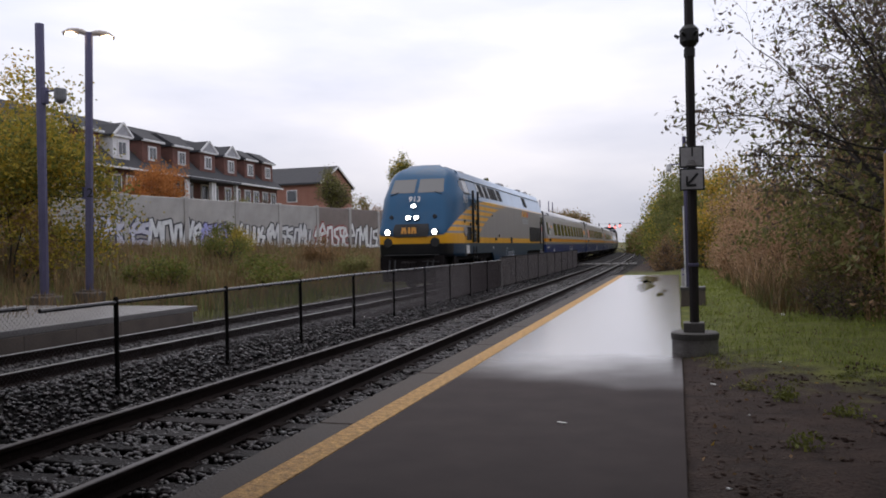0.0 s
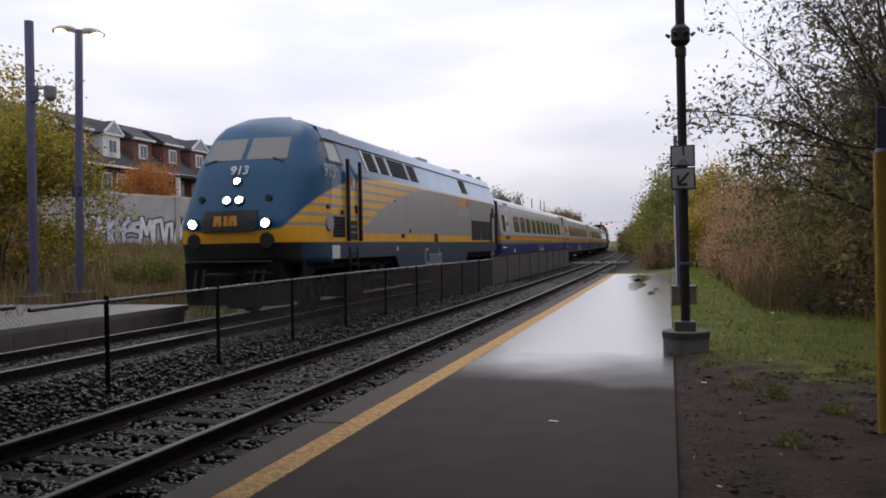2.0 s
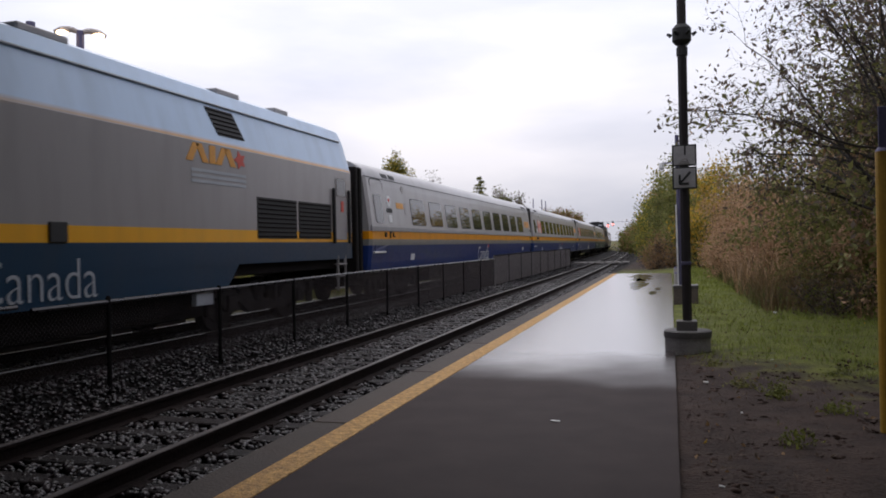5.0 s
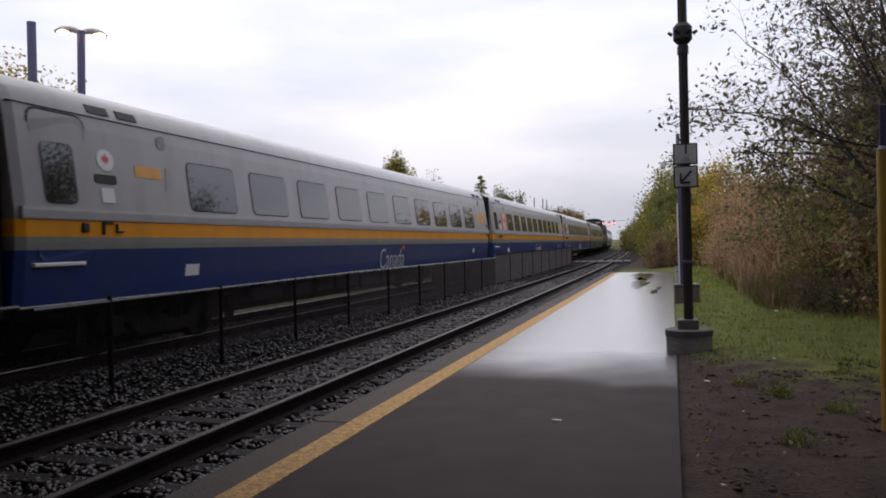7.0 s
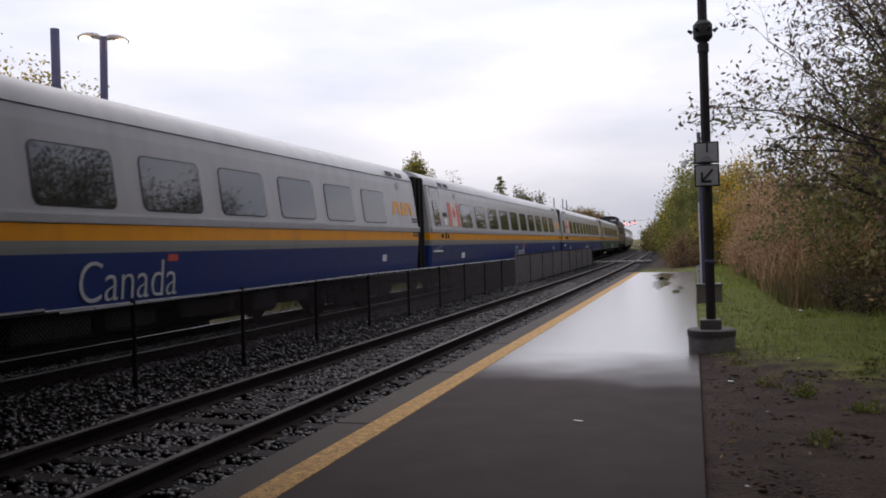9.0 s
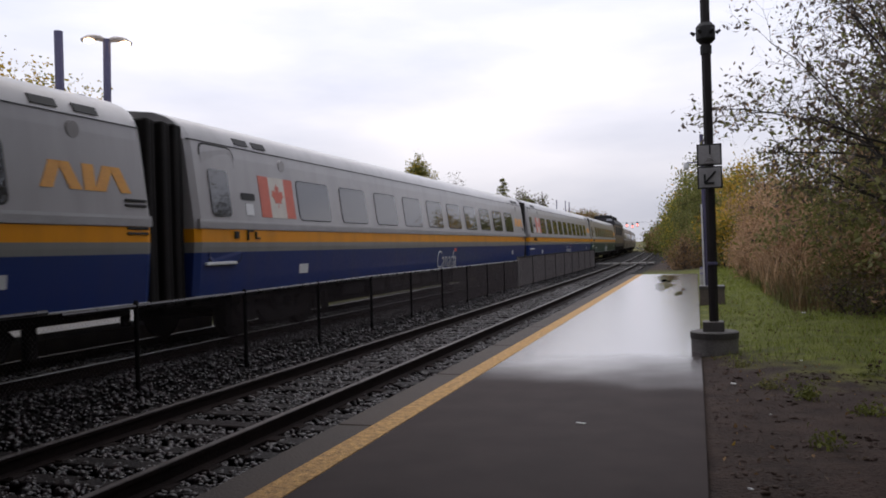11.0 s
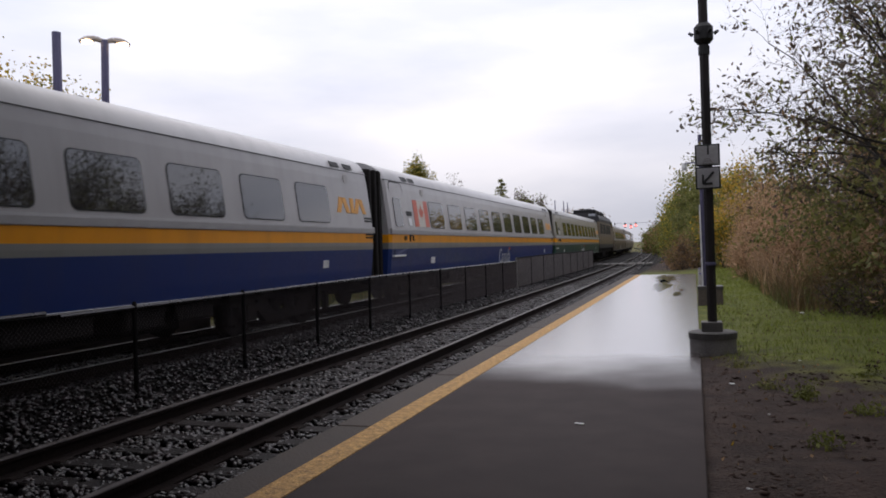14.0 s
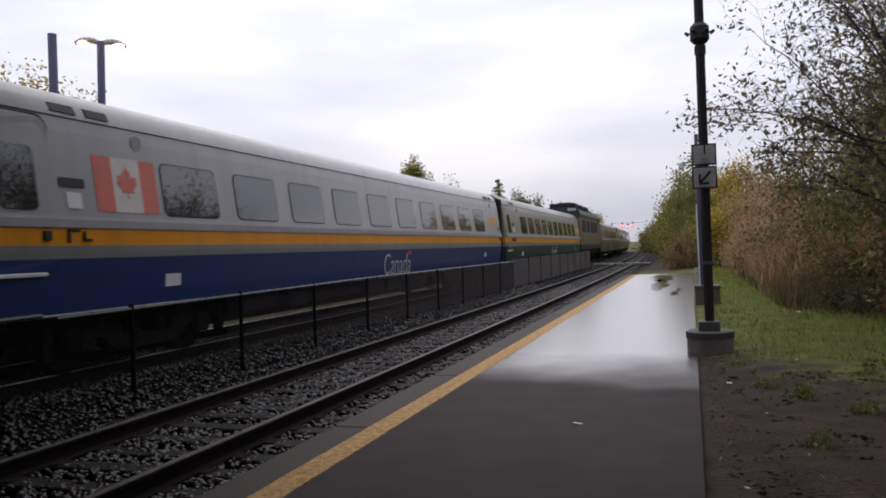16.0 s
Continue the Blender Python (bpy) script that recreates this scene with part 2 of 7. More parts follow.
# ---- tracks ----
def rail_rings(x, z, ys, prof):
    return [[(x + bend(y) + px, y, z + pz) for px, pz in prof] for y in ys]


RAIL_YS = [-12] + list(range(-8, 60, 3)) + list(range(60, 330, 9))
FOOT = [(-0.075, -0.17), (0.075, -0.17), (0.075, -0.155), (0.015, -0.135), (0.012, -0.05), (0.036, -0.04), (0.036, -0.008), (-0.036, -0.008), (-0.036, -0.04), (-0.012, -0.05), (-0.015, -0.135), (-0.075, -0.155)]
HEAD = [(-0.034, -0.008), (0.034, -0.008), (0.03, 0.0), (-0.03, 0.0)]


def build_track(name, xc, z, label):
    tr = empty(name, Matrix(), label, "railway track", kind="structure")
    for side in (-0.7525, 0.7525):
        rail = part("rail", loft(BMN(), rail_rings(xc + side, z, RAIL_YS, FOOT)), RAIL, tr)
        part("rail_head", loft(BMN(), rail_rings(xc + side, z, RAIL_YS, HEAD)), RAILTOP if xc == FAR_C else RAILDULL, rail, "polished running surface" if xc == FAR_C else "dull brown running surface")
    tie_me = mesh_of("tie", *box_data(2.94 if xc == NEAR_C else 2.6, 0.23, 0.16), TIE)
    plate_me = mesh_of("tie_plate", *box_data(0.33, 0.19, 0.03), RAIL)
    rnd = random.Random(int(-xc * 10))
    y = 1.0 - 0.53 * 15
    vs, fs = [], []
    while y < 150:
        if y < 50:
            t = new("tie", tie_me)
            t.parent = tr
            t.matrix_local = pose(xc + bend(y) + rnd.uniform(-0.03, 0.03), y, z - 0.25 + rnd.uniform(-0.008, 0.008), 0, rnd.uniform(-0.4, 0.4), rnd.uniform(-0.8, 0.8) + heading(y))
            if y < 32:
                for side in (-0.7525, 0.7525):
                    p = new("tie_plate", plate_me)
                    p.parent = t
                    p.matrix_local = pose(side, 0, 0.082)
        else:
            a, b = box_data(2.6, 0.23, 0.16)
            o = len(vs)
            vs += [(v[0] + xc + bend(y), v[1] + y, v[2] + z - 0.25) for v in a]
            fs += [tuple(i + o for i in f) for f in b]
        y += 0.53
    far = new("far_ties", mesh_of("far_ties", vs, fs, TIE))
    far.parent = tr
    tagged(far, kind="stuff")
    return tr


def box_data(sx, sy, sz, chamfer=0.012):
    """A box with chamfered upper edges, 12 vertices."""
    a, b, c, h = sx / 2, sy / 2, sz / 2, chamfer
    vs = [(x * a, y * b, -c) for x, y in ((-1, -1), (1, -1), (1, 1), (-1, 1))]
    vs += [(x * a, y * b, c - h) for x, y in ((-1, -1), (1, -1), (1, 1), (-1, 1))]
    vs += [(x * (a - h), y * (b - h), c) for x, y in ((-1, -1), (1, -1), (1, 1), (-1, 1))]
    fs = [(3, 2, 1, 0), (8, 9, 10, 11)]
    for o in (0, 4):
        fs += [(o + i, o + (i + 1) % 4, o + 4 + (i + 1) % 4, o + 4 + i) for i in range(4)]
    return vs, fs


build_track("railway_track", NEAR_C, 0.0, "near railway track with rusty rails on weathered wooden ties")
build_track("railway_track", FAR_C, FAR_Z, "far railway track with rusty rails carrying the train")

_b = BMN()
bmesh.ops.create_icosphere(_b, subdivisions=1, radius=1.0)
ICO_V = np.array([v.co[:] for v in _b.verts])
ICO_F = np.array([[v.index for v in f.verts] for f in _b.faces])
_b.free()


def scatter_stones(name, pts, smin, smax, material, label, seed, flat=0.7):
    """Many angular stones in one mesh, one for each point."""
    rng = np.random.default_rng(seed)
    n = len(pts)
    base = ICO_V[None] * rng.uniform(0.72, 1.2, (n, 12, 1))
    s = rng.uniform(smin, smax, (n, 1, 1)) * rng.uniform(0.7, 1.25, (n, 1, 3)) * np.array([1, 1, flat])
    ang = rng.uniform(0, 6.283, n)
    tilt = rng.uniform(-0.7, 0.7, n)
    c, sn, ct, st = np.cos(ang), np.sin(ang), np.cos(tilt), np.sin(tilt)
    v = base * s
    x, y, z = v[..., 0], v[..., 1], v[..., 2]
    y, z = y * ct[:, None] - z * st[:, None], y * st[:, None] + z * ct[:, None]
    x, y = x * c[:, None] - y * sn[:, None], x * sn[:, None] + y * c[:, None]
    v = np.stack([x, y, z], -1) + np.asarray(pts)[:, None]
    f = (ICO_F[None] + (np.arange(n) * 12)[:, None, None]).reshape(-1, 3)
    me = bpy.data.meshes.new(name)
    me.vertices.add(n * 12)
    me.vertices.foreach_set("co", v.reshape(-1))
    me.loops.add(len(f) * 3)
    me.loops.foreach_set("vertex_index", f.reshape(-1).astype(np.int32))
    me.polygons.add(len(f))
    me.polygons.foreach_set("loop_start", np.arange(0, len(f) * 3, 3, dtype=np.int32))
    me.update(calc_edges=True)
    me.materials.append(material)
    return tagged(new(name, me), label, "ballast", kind="stuff")


def ballast_points(n, y0, y1, seed):
    rng = np.random.default_rng(seed)
    out = []
    y = y0 + (y1 - y0) * rng.random(n) ** 1.5
    u = rng.uniform(-11.3, -3.35, n)
    for a, b in zip(u, y):
        crib = abs(a - NEAR_C) < 1.5 or abs(a - FAR_C) < 1.25
        zz = ground_z(a + bend(b), b)
        if abs(a - FAR_C) < 1.35:
            zz = max(zz, FAR_Z - 0.235)
        elif abs(a - NEAR_C) < 1.5:
            zz = max(zz, -0.186)
            if abs((b - 1.0 + 0.265) % 0.53 - 0.265) < 0.13 and rng.random() < 0.35:
                continue
        elif -7.5 < a < -6.0:
            zz += 0.05
        out.append((a + bend(b), b, zz + (0.0 if crib else rng.uniform(0, 0.03))))
    return np.array(out)


scatter_stones("ballast", ballast_points(54000, 2.5, 36, 3), 0.02, 0.048, STONE, "loose dark wet ballast stones around the tracks", 4)
scatter_stones("ballast", ballast_points(9000, -7.0, 2.5, 7), 0.02, 0.048, STONE, "dark ballast stones under the added shading deck", 8)
scatter_stones("ballast", ballast_points(9000, 30, 75, 5), 0.03, 0.06, STONE, "dark wet ballast stones further down the tracks", 6)

# ---- platform ----
P_IN, Y_L, Y_R, P_OUT, P_END = -3.30, -2.938, -2.692, 0.035, 42.3


def asphalt_material():
    """Asphalt, damp near the viewer and running wet beyond, with a few drying patches."""
    m = bpy.data.materials.new("wet_asphalt")
    n, l, b = nodes_of(m)
    tc, sep = n.new("ShaderNodeTexCoord"), n.new("ShaderNodeSeparateXYZ")
    l.new(tc.outputs["Object"], sep.inputs[0])
    big, mid, fin = (n.new("ShaderNodeTexNoise") for _ in range(3))
    for node, s in ((big, 0.5), (mid, 2.2), (fin, 120)):
        node.inputs["Scale"].default_value, node.inputs["Detail"].default_value = s, 5
        l.new(tc.outputs["Object"], node.inputs["Vector"])
    r = n.new("ShaderNodeValToRGB")
    r.color_ramp.elements[0].position, r.color_ramp.elements[0].color = 0.3, (0.031, 0.0218, 0.0208, 1)
    r.color_ramp.elements[1].position, r.color_ramp.elements[1].color = 0.72, (0.044, 0.0315, 0.030, 1)
    l.new(mid.outputs["Fac"], r.inputs["Fac"])
    l.new(r.outputs["Color"], b.inputs["Base Color"])
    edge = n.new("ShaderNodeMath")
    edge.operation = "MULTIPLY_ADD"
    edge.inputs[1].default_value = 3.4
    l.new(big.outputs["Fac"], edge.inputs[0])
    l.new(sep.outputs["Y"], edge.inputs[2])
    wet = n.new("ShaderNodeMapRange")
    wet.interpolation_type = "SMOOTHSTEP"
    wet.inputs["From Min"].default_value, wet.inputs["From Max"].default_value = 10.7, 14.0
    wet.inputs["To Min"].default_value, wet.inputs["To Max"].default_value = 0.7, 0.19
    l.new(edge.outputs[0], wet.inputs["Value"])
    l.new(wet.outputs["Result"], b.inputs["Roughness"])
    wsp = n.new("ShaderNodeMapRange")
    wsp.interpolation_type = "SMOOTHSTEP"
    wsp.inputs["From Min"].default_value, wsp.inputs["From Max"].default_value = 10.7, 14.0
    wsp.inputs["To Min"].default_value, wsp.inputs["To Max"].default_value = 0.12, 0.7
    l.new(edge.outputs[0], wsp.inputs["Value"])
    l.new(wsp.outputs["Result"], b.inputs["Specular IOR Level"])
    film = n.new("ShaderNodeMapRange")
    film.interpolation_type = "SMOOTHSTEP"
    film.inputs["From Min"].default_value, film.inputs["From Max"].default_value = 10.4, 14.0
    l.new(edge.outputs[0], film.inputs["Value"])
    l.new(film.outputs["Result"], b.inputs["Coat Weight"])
    b.inputs["Coat Roughness"].default_value, b.inputs["Coat IOR"].default_value = 0.19, 1.5
    bp = n.new("ShaderNodeBump")
    bp.inputs["Strength"].default_value, bp.inputs["Distance"].default_value = 0.25, 0.004
    l.new(fin.outputs["Fac"], bp.inputs["Height"])
    l.new(bp.outputs["Normal"], b.inputs["Normal"])
    return m


ASPHALT = asphalt_material()
plat = empty("platform", Matrix(), "low asphalt station platform with concrete edge and yellow line", "platform", kind="structure")
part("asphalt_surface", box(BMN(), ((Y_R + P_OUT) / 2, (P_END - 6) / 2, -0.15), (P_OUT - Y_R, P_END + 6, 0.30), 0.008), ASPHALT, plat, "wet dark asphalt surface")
part("yellow_line", box(BMN(), ((Y_L + Y_R) / 2, (P_END - 6) / 2, -0.148), (Y_R - Y_L, P_END + 6, 0.304), 0.004), YELLOW, plat, "worn yellow textured safety line")
slab_me = mesh_of("edge_slab", *box_data(Y_L - P_IN, 2.98, 0.30), CONCRETE_WET)
y = -5.15
while y < P_END - 0.5:
    s = new("edge_slab", slab_me)
    s.parent = plat
    s.matrix_local = pose((Y_L + P_IN) / 2, y + 1.5, -0.151)
    y += 3.0


# ---- train paint ----
class Paint:
    """Small helper that lays out colours on a vehicle by its own length and height."""

    def __init__(self, name, rough, metal=0.0, coat=0.0):
        self.m = bpy.data.materials.new(name)
        self.n, self.l, self.b = nodes_of(self.m)
        tc, sep = self.n.new("ShaderNodeTexCoord"), self.n.new("ShaderNodeSeparateXYZ")
        self.l.new(tc.outputs["Object"], sep.inputs[0])
        self.x, self.y, self.z = sep.outputs["X"], sep.outputs["Y"], sep.outputs["Z"]
        self.dirt, self.fine = self.n.new("ShaderNodeTexNoise"), self.n.new("ShaderNodeTexNoise")
        mp = self.n.new("ShaderNodeMapping")
        mp.inputs["Scale"].default_value = (1, 1.6, 0.35)
        self.l.new(tc.outputs["Object"], mp.inputs["Vector"])
        self.l.new(mp.outputs["Vector"], self.dirt.inputs["Vector"])
        self.l.new(tc.outputs["Object"], self.fine.inputs["Vector"])
        self.dirt.inputs["Scale"].default_value, self.dirt.inputs["Detail"].default_value = 1.4, 7
        self.fine.inputs["Scale"].default_value, self.fine.inputs["Detail"].default_value = 14, 5
        self.b.inputs["Specular IOR Level"].default_value = 0.35
        self.b.inputs["Metallic"].default_value, self.b.inputs["Coat Weight"].default_value = metal, coat
        self.b.inputs["Coat Roughness"].default_value = 0.12
        rr = self.n.new("ShaderNodeMapRange")
        rr.inputs["To Min"].default_value, rr.inputs["To Max"].default_value = rough - 0.08, rough + 0.22
        self.l.new(self.fine.outputs["Fac"], rr.inputs["Value"])
        self.l.new(rr.outputs["Result"], self.b.inputs["Roughness"])

    def math(self, op, a, b=0.0, c=0.0):
        k = self.n.new("ShaderNodeMath")
        k.operation = op
        for i, v in enumerate((a, b, c)):
            if isinstance(v, (int, float)):
                k.inputs[i].default_value = v
            else:
                self.l.new(v, k.inputs[i])
        return k.outputs[0]

    def below(self, a, b, soft=0.006):
        """1 where a < b, with a narrow blend."""
        return self.math("MULTIPLY_ADD", self.math("MAXIMUM", self.math("MINIMUM", self.math("DIVIDE", self.math("SUBTRACT", b, a), soft), 1.0), -1.0), 0.5, 0.5)

    def both(self, a, b):
        return self.math("MULTIPLY", a, b)

    def mix(self, f, a, b):
        k = self.n.new("ShaderNodeMix")
        k.data_type = "RGBA"
        self.l.new(f, k.inputs["Factor"])
        for s, v in (("A", a), ("B", b)):
            if isinstance(v, tuple):
                k.inputs[s].default_value = (*v, 1)
            else:
                self.l.new(v, k.inputs[s])
        return k.outputs["Result"]

    def done(self, color, grime=0.35):
        g = self.math("MULTIPLY", self.math("MAXIMUM", self.math("SUBTRACT", self.dirt.outputs["Fac"], 0.45), 0.0), grime * 3)
        self.l.new(self.mix(g, color, (0.07, 0.06, 0.052)), self.b.inputs["Base Color"])
        return self.m


BLUE, YEL, GREY = (0.003, 0.072, 0.165), (0.86, 0.42, 0.022), (0.33, 0.31, 0.305)


def loco_paint():
    p = Paint("locomotive_paint", 0.30, coat=0.35)
    arc_top = p.math("SUBTRACT", 3.36, p.math("MULTIPLY", 1.5, p.math("POWER", 2.718, p.math("DIVIDE", p.math("SUBTRACT", 0.7, p.y), 1.9))))
    arc_grey = p.math("SUBTRACT", 3.45, p.math("MULTIPLY", 1.65, p.math("POWER", 2.718, p.math("DIVIDE", p.math("SUBTRACT", 4.31, p.y), 2.9))))
    lines = p.below(0.48, p.math("SINE", p.math("MULTIPLY", p.z, 29.0)), 0.1)
    fade = p.math("MINIMUM", p.math("MAXIMUM", p.math("DIVIDE", p.math("SUBTRACT", p.y, 7.2), 3.5), 0.0), 1.0)
    col = p.mix(p.math("MAXIMUM", lines, fade), YEL, GREY)
    col = p.mix(p.below(p.z, arc_grey, 0.03), col, GREY)
    col = p.mix(p.below(arc_top, p.z, 0.03), col, BLUE)
    # upper slope pales towards the rear: reflected sky painted into the roof colour
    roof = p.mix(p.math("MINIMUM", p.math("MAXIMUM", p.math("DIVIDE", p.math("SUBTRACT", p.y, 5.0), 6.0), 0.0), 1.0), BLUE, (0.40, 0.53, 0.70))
    col = p.mix(p.both(p.below(3.26, p.z, 0.01), p.below(12.0, p.y, 2.5)), col, (0.62, 0.30, 0.05))
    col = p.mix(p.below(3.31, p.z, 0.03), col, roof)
    col = p.mix(p.below(p.z, 1.83), col, YEL)
    col = p.mix(p.below(p.z, 1.61), col, (0.006, 0.037, 0.080))
    return p.done(col, 0.18)


def nose_paint():
    p = Paint("nose_paint", 0.30, coat=0.05)
    arc_top = p.math("SUBTRACT", 3.36, p.math("MULTIPLY", 1.5, p.math("POWER", 2.718, p.math("DIVIDE", p.math("SUBTRACT", 0.7, p.y), 1.9))))
    lines = p.below(0.48, p.math("SINE", p.math("MULTIPLY", p.z, 29.0)), 0.1)
    col = p.mix(p.both(p.below(p.z, arc_top, 0.03), p.below(0.62, p.y, 0.02)), BLUE, p.mix(lines, YEL, GREY))
    col = p.mix(p.below(p.z, 1.83), col, YEL)
    col = p.mix(p.below(p.z, 1.61), col, (0.006, 0.037, 0.080))
    col = p.mix(p.both(p.both(p.below(p.z, 1.61), p.below(p.y, 1.3, 0.02)), p.below(p.z, 1.61)), col, (0.012, 0.013, 0.015))
    return p.done(col, 0.2)


def coach_paint(name, low, body=(0.34, 0.325, 0.32), roof=(0.43, 0.42, 0.42), stripe=(0.82, 0.32, 0.008), band=(0.24, 0.235, 0.22)):
    p = Paint(name, 0.30, metal=0.0, coat=0.3)
    col = p.mix(p.below(p.z, 3.29), roof, body)
    col = p.mix(p.below(p.z, 1.89), col, stripe)
    col = p.mix(p.below(p.z, 1.68), col, band)
    col = p.mix(p.below(p.z, 1.52), col, low)
    return p.done(col, 0.22)


def glass(name, tint, rough=0.06):
    m = bpy.data.materials.new(name)
    n, l, b = nodes_of(m)
    b.inputs["Base Color"].default_value = (*tint, 1)
    b.inputs["Roughness"].default_value = rough
    b.inputs["Specular IOR Level"].default_value, b.inputs["IOR"].default_value = 0.8, 1.6
    tc, no, bp = n.new("ShaderNodeTexCoord"), n.new("ShaderNodeTexNoise"), n.new("ShaderNodeBump")
    no.inputs["Scale"].default_value = 1.2
    bp.inputs["Strength"].default_value, bp.inputs["Distance"].default_value = 0.03, 0.02
    l.new(tc.outputs["Object"], no.inputs["Vector"])
    l.new(no.outputs["Fac"], bp.inputs["Height"])
    l.new(bp.outputs["Normal"], b.inputs["Normal"])
    return m


LOCO_PAINT, NOSE_PAINT = loco_paint(), nose_paint()
BLUE_PLAIN = mat("blue_engine_paint", BLUE, tuple(v * 0.8 for v in BLUE), 2, 0.3)
GREY_PLAIN = mat("grey_engine_paint", GREY, tuple(v * 0.8 for v in GREY), 2, 0.4)
COACH_BLUE = coach_paint("silver_coach_with_blue_skirt", (0.010, 0.032, 0.150))
COACH_GREEN = coach_paint("silver_coach_with_green_skirt", (0.018, 0.058, 0.045), (0.24, 0.225, 0.19), (0.26, 0.25, 0.23))
# the tan of reflected trees is painted into this coach's grey
COACH_OLD = coach_paint("weathered_coach_with_tan_reflection", (0.11, 0.085, 0.065), (0.20, 0.165, 0.135), (0.12, 0.11, 0.10), (0.19, 0.135, 0.09), (0.16, 0.125, 0.095))
ORANGE = mat("orange_yellow_lettering", (0.75, 0.36, 0.06), (0.6, 0.27, 0.05), 4, 0.45)
RED = mat("red_decal", (0.62, 0.09, 0.06), (0.5, 0.07, 0.05), 4, 0.45)
WHITE = mat("white_decal", (0.75, 0.75, 0.74), (0.6, 0.6, 0.6), 4, 0.5)
FLAG_RED = mat("faded_flag_red", (0.66, 0.17, 0.11), (0.5, 0.12, 0.08), 4, 0.5)
FLAG_WHITE = mat("faded_flag_white", (0.64, 0.60, 0.53), (0.54, 0.50, 0.44), 4, 0.5)
WORD = mat("weathered_white_lettering", (0.58, 0.58, 0.57), (0.42, 0.42, 0.42), 4, 0.5)
PALE = mat("pale_decal", (0.42, 0.44, 0.47), (0.35, 0.37, 0.4), 4, 0.5)
GLASS = glass("tinted_coach_glass", (0.02, 0.02, 0.022), 0.03)
# the grey base colour stands in for sky reflected in the cab panes
CABGLASS = glass("windshield_glass", (0.13, 0.127, 0.12), 0.14)
SEAL = mat("black_rubber_seal", (0.02, 0.02, 0.02), rough=0.6)
STEEL = mat("bare_steel", (0.42, 0.42, 0.42), (0.3, 0.3, 0.3), 6, 0.4, metal=0.7)
HEADLIGHT = glow("headlight_glow", (1.0, 0.93, 0.85), 22)
RUBBER = mat("dark_gangway_rubber", (0.016, 0.013, 0.012), (0.008, 0.007, 0.0065), 3, 0.7, spec=0.2)


def text_mesh(body, height, material, shear=0.0, squeeze=1.0, weight=0.012):
    cu = bpy.data.curves.new("lettering", "FONT")
    cu.body, cu.size, cu.extrude, cu.shear, cu.align_x, cu.align_y = body, height, 0.004, shear, "CENTER", "CENTER"
    cu.offset = height * weight
    ob = bpy.data.objects.new("lettering", cu)
    scene.collection.objects.link(ob)
    me = bpy.data.meshes.new_from_object(ob.evaluated_get(bpy.context.evaluated_depsgraph_get()))
    bpy.data.objects.remove(ob)
    me.materials.clear()
    me.materials.append(material)
    me.transform(Matrix.Diagonal((squeeze, 1, 1, 1)))
    return me


SIDE = Matrix(((0, 0, 1, 0), (1, 0, 0, 0), (0, 1, 0, 0), (0, 0, 0, 1)))


def lettering(parent, name, body, height, material, x, y, z, label, lean=0.0, shear=0.0, squeeze=1.0, weight=0.0):
    ob = new(name, text_mesh(body, height, material, shear, squeeze, weight))
    ob.parent = parent
    ob.matrix_local = Matrix.Translation((x, y, z)) @ Matrix.Rotation(lean, 4, "Y") @ SIDE
    return tagged(ob, label)


def skin(bm, sx, pts, out, thick, mi=0):
    """A plate that follows the side of a vehicle: pts are (y, z), sx(z) the half width."""
    a = [bm.verts.new((sx(z) + out - thick, y, z)) for y, z in pts]
    b = [bm.verts.new((sx(z) + out, y, z)) for y, z in pts]
    n = len(pts)
    fs = [bm.faces.new(b), bm.faces.new(a[::-1])] + [bm.faces.new((a[i], a[(i + 1) % n], b[(i + 1) % n], b[i])) for i in range(n)]
    for f in fs:
        f.material_index = mi
    return bm


def round_rect(y0, y1, z0, z1, r, slant=0.0):
    """Outline with rounded corners; slant shifts the top along the length."""
    out = []
    for cy, cz, a0 in ((y1 - r, z0 + r, -90), (y1 - r, z1 - r, 0), (y0 + r, z1 - r, 90), (y0 + r, z0 + r, 180)):
        for k in range(4):
            a = radians(a0 + k * 30)
            py, pz = cy + r * math.cos(a), cz + r * math.sin(a)
            out.append((py + slant * (pz - z0) / (z1 - z0), pz))
    return out


def wheelset(parent, y, r=0.48):
    bm = BMN()
    for s in (-1, 1):
        tube(bm, (s * 0.70, 0, 0), (s * 0.83, 0, 0), r, r, 28)
        tube(bm, (s * 0.67, 0, 0), (s * 0.70, 0, 0), r + 0.028, r + 0.028, 28)
        tube(bm, (s * 0.83, 0, 0), (s * 0.845, 0, 0), r * 0.72, r * 0.68, 20)
        for k in range(5):
            a = k * 1.2566
            tube(bm, (s * 0.84, 0.27 * math.cos(a), 0.27 * math.sin(a)), (s * 0.87, 0.27 * math.cos(a), 0.27 * math.sin(a)), 0.03, 0.03, 6)
    tube(bm, (-0.9, 0, 0), (0.9, 0, 0), 0.085, 0.085, 12)
    ob = part("wheelset", bm, [DARK], parent)
    ob.matrix_local = pose(0, y, r)
    WHEELS.append((ob, y, r))
    return ob


WHEELS = []


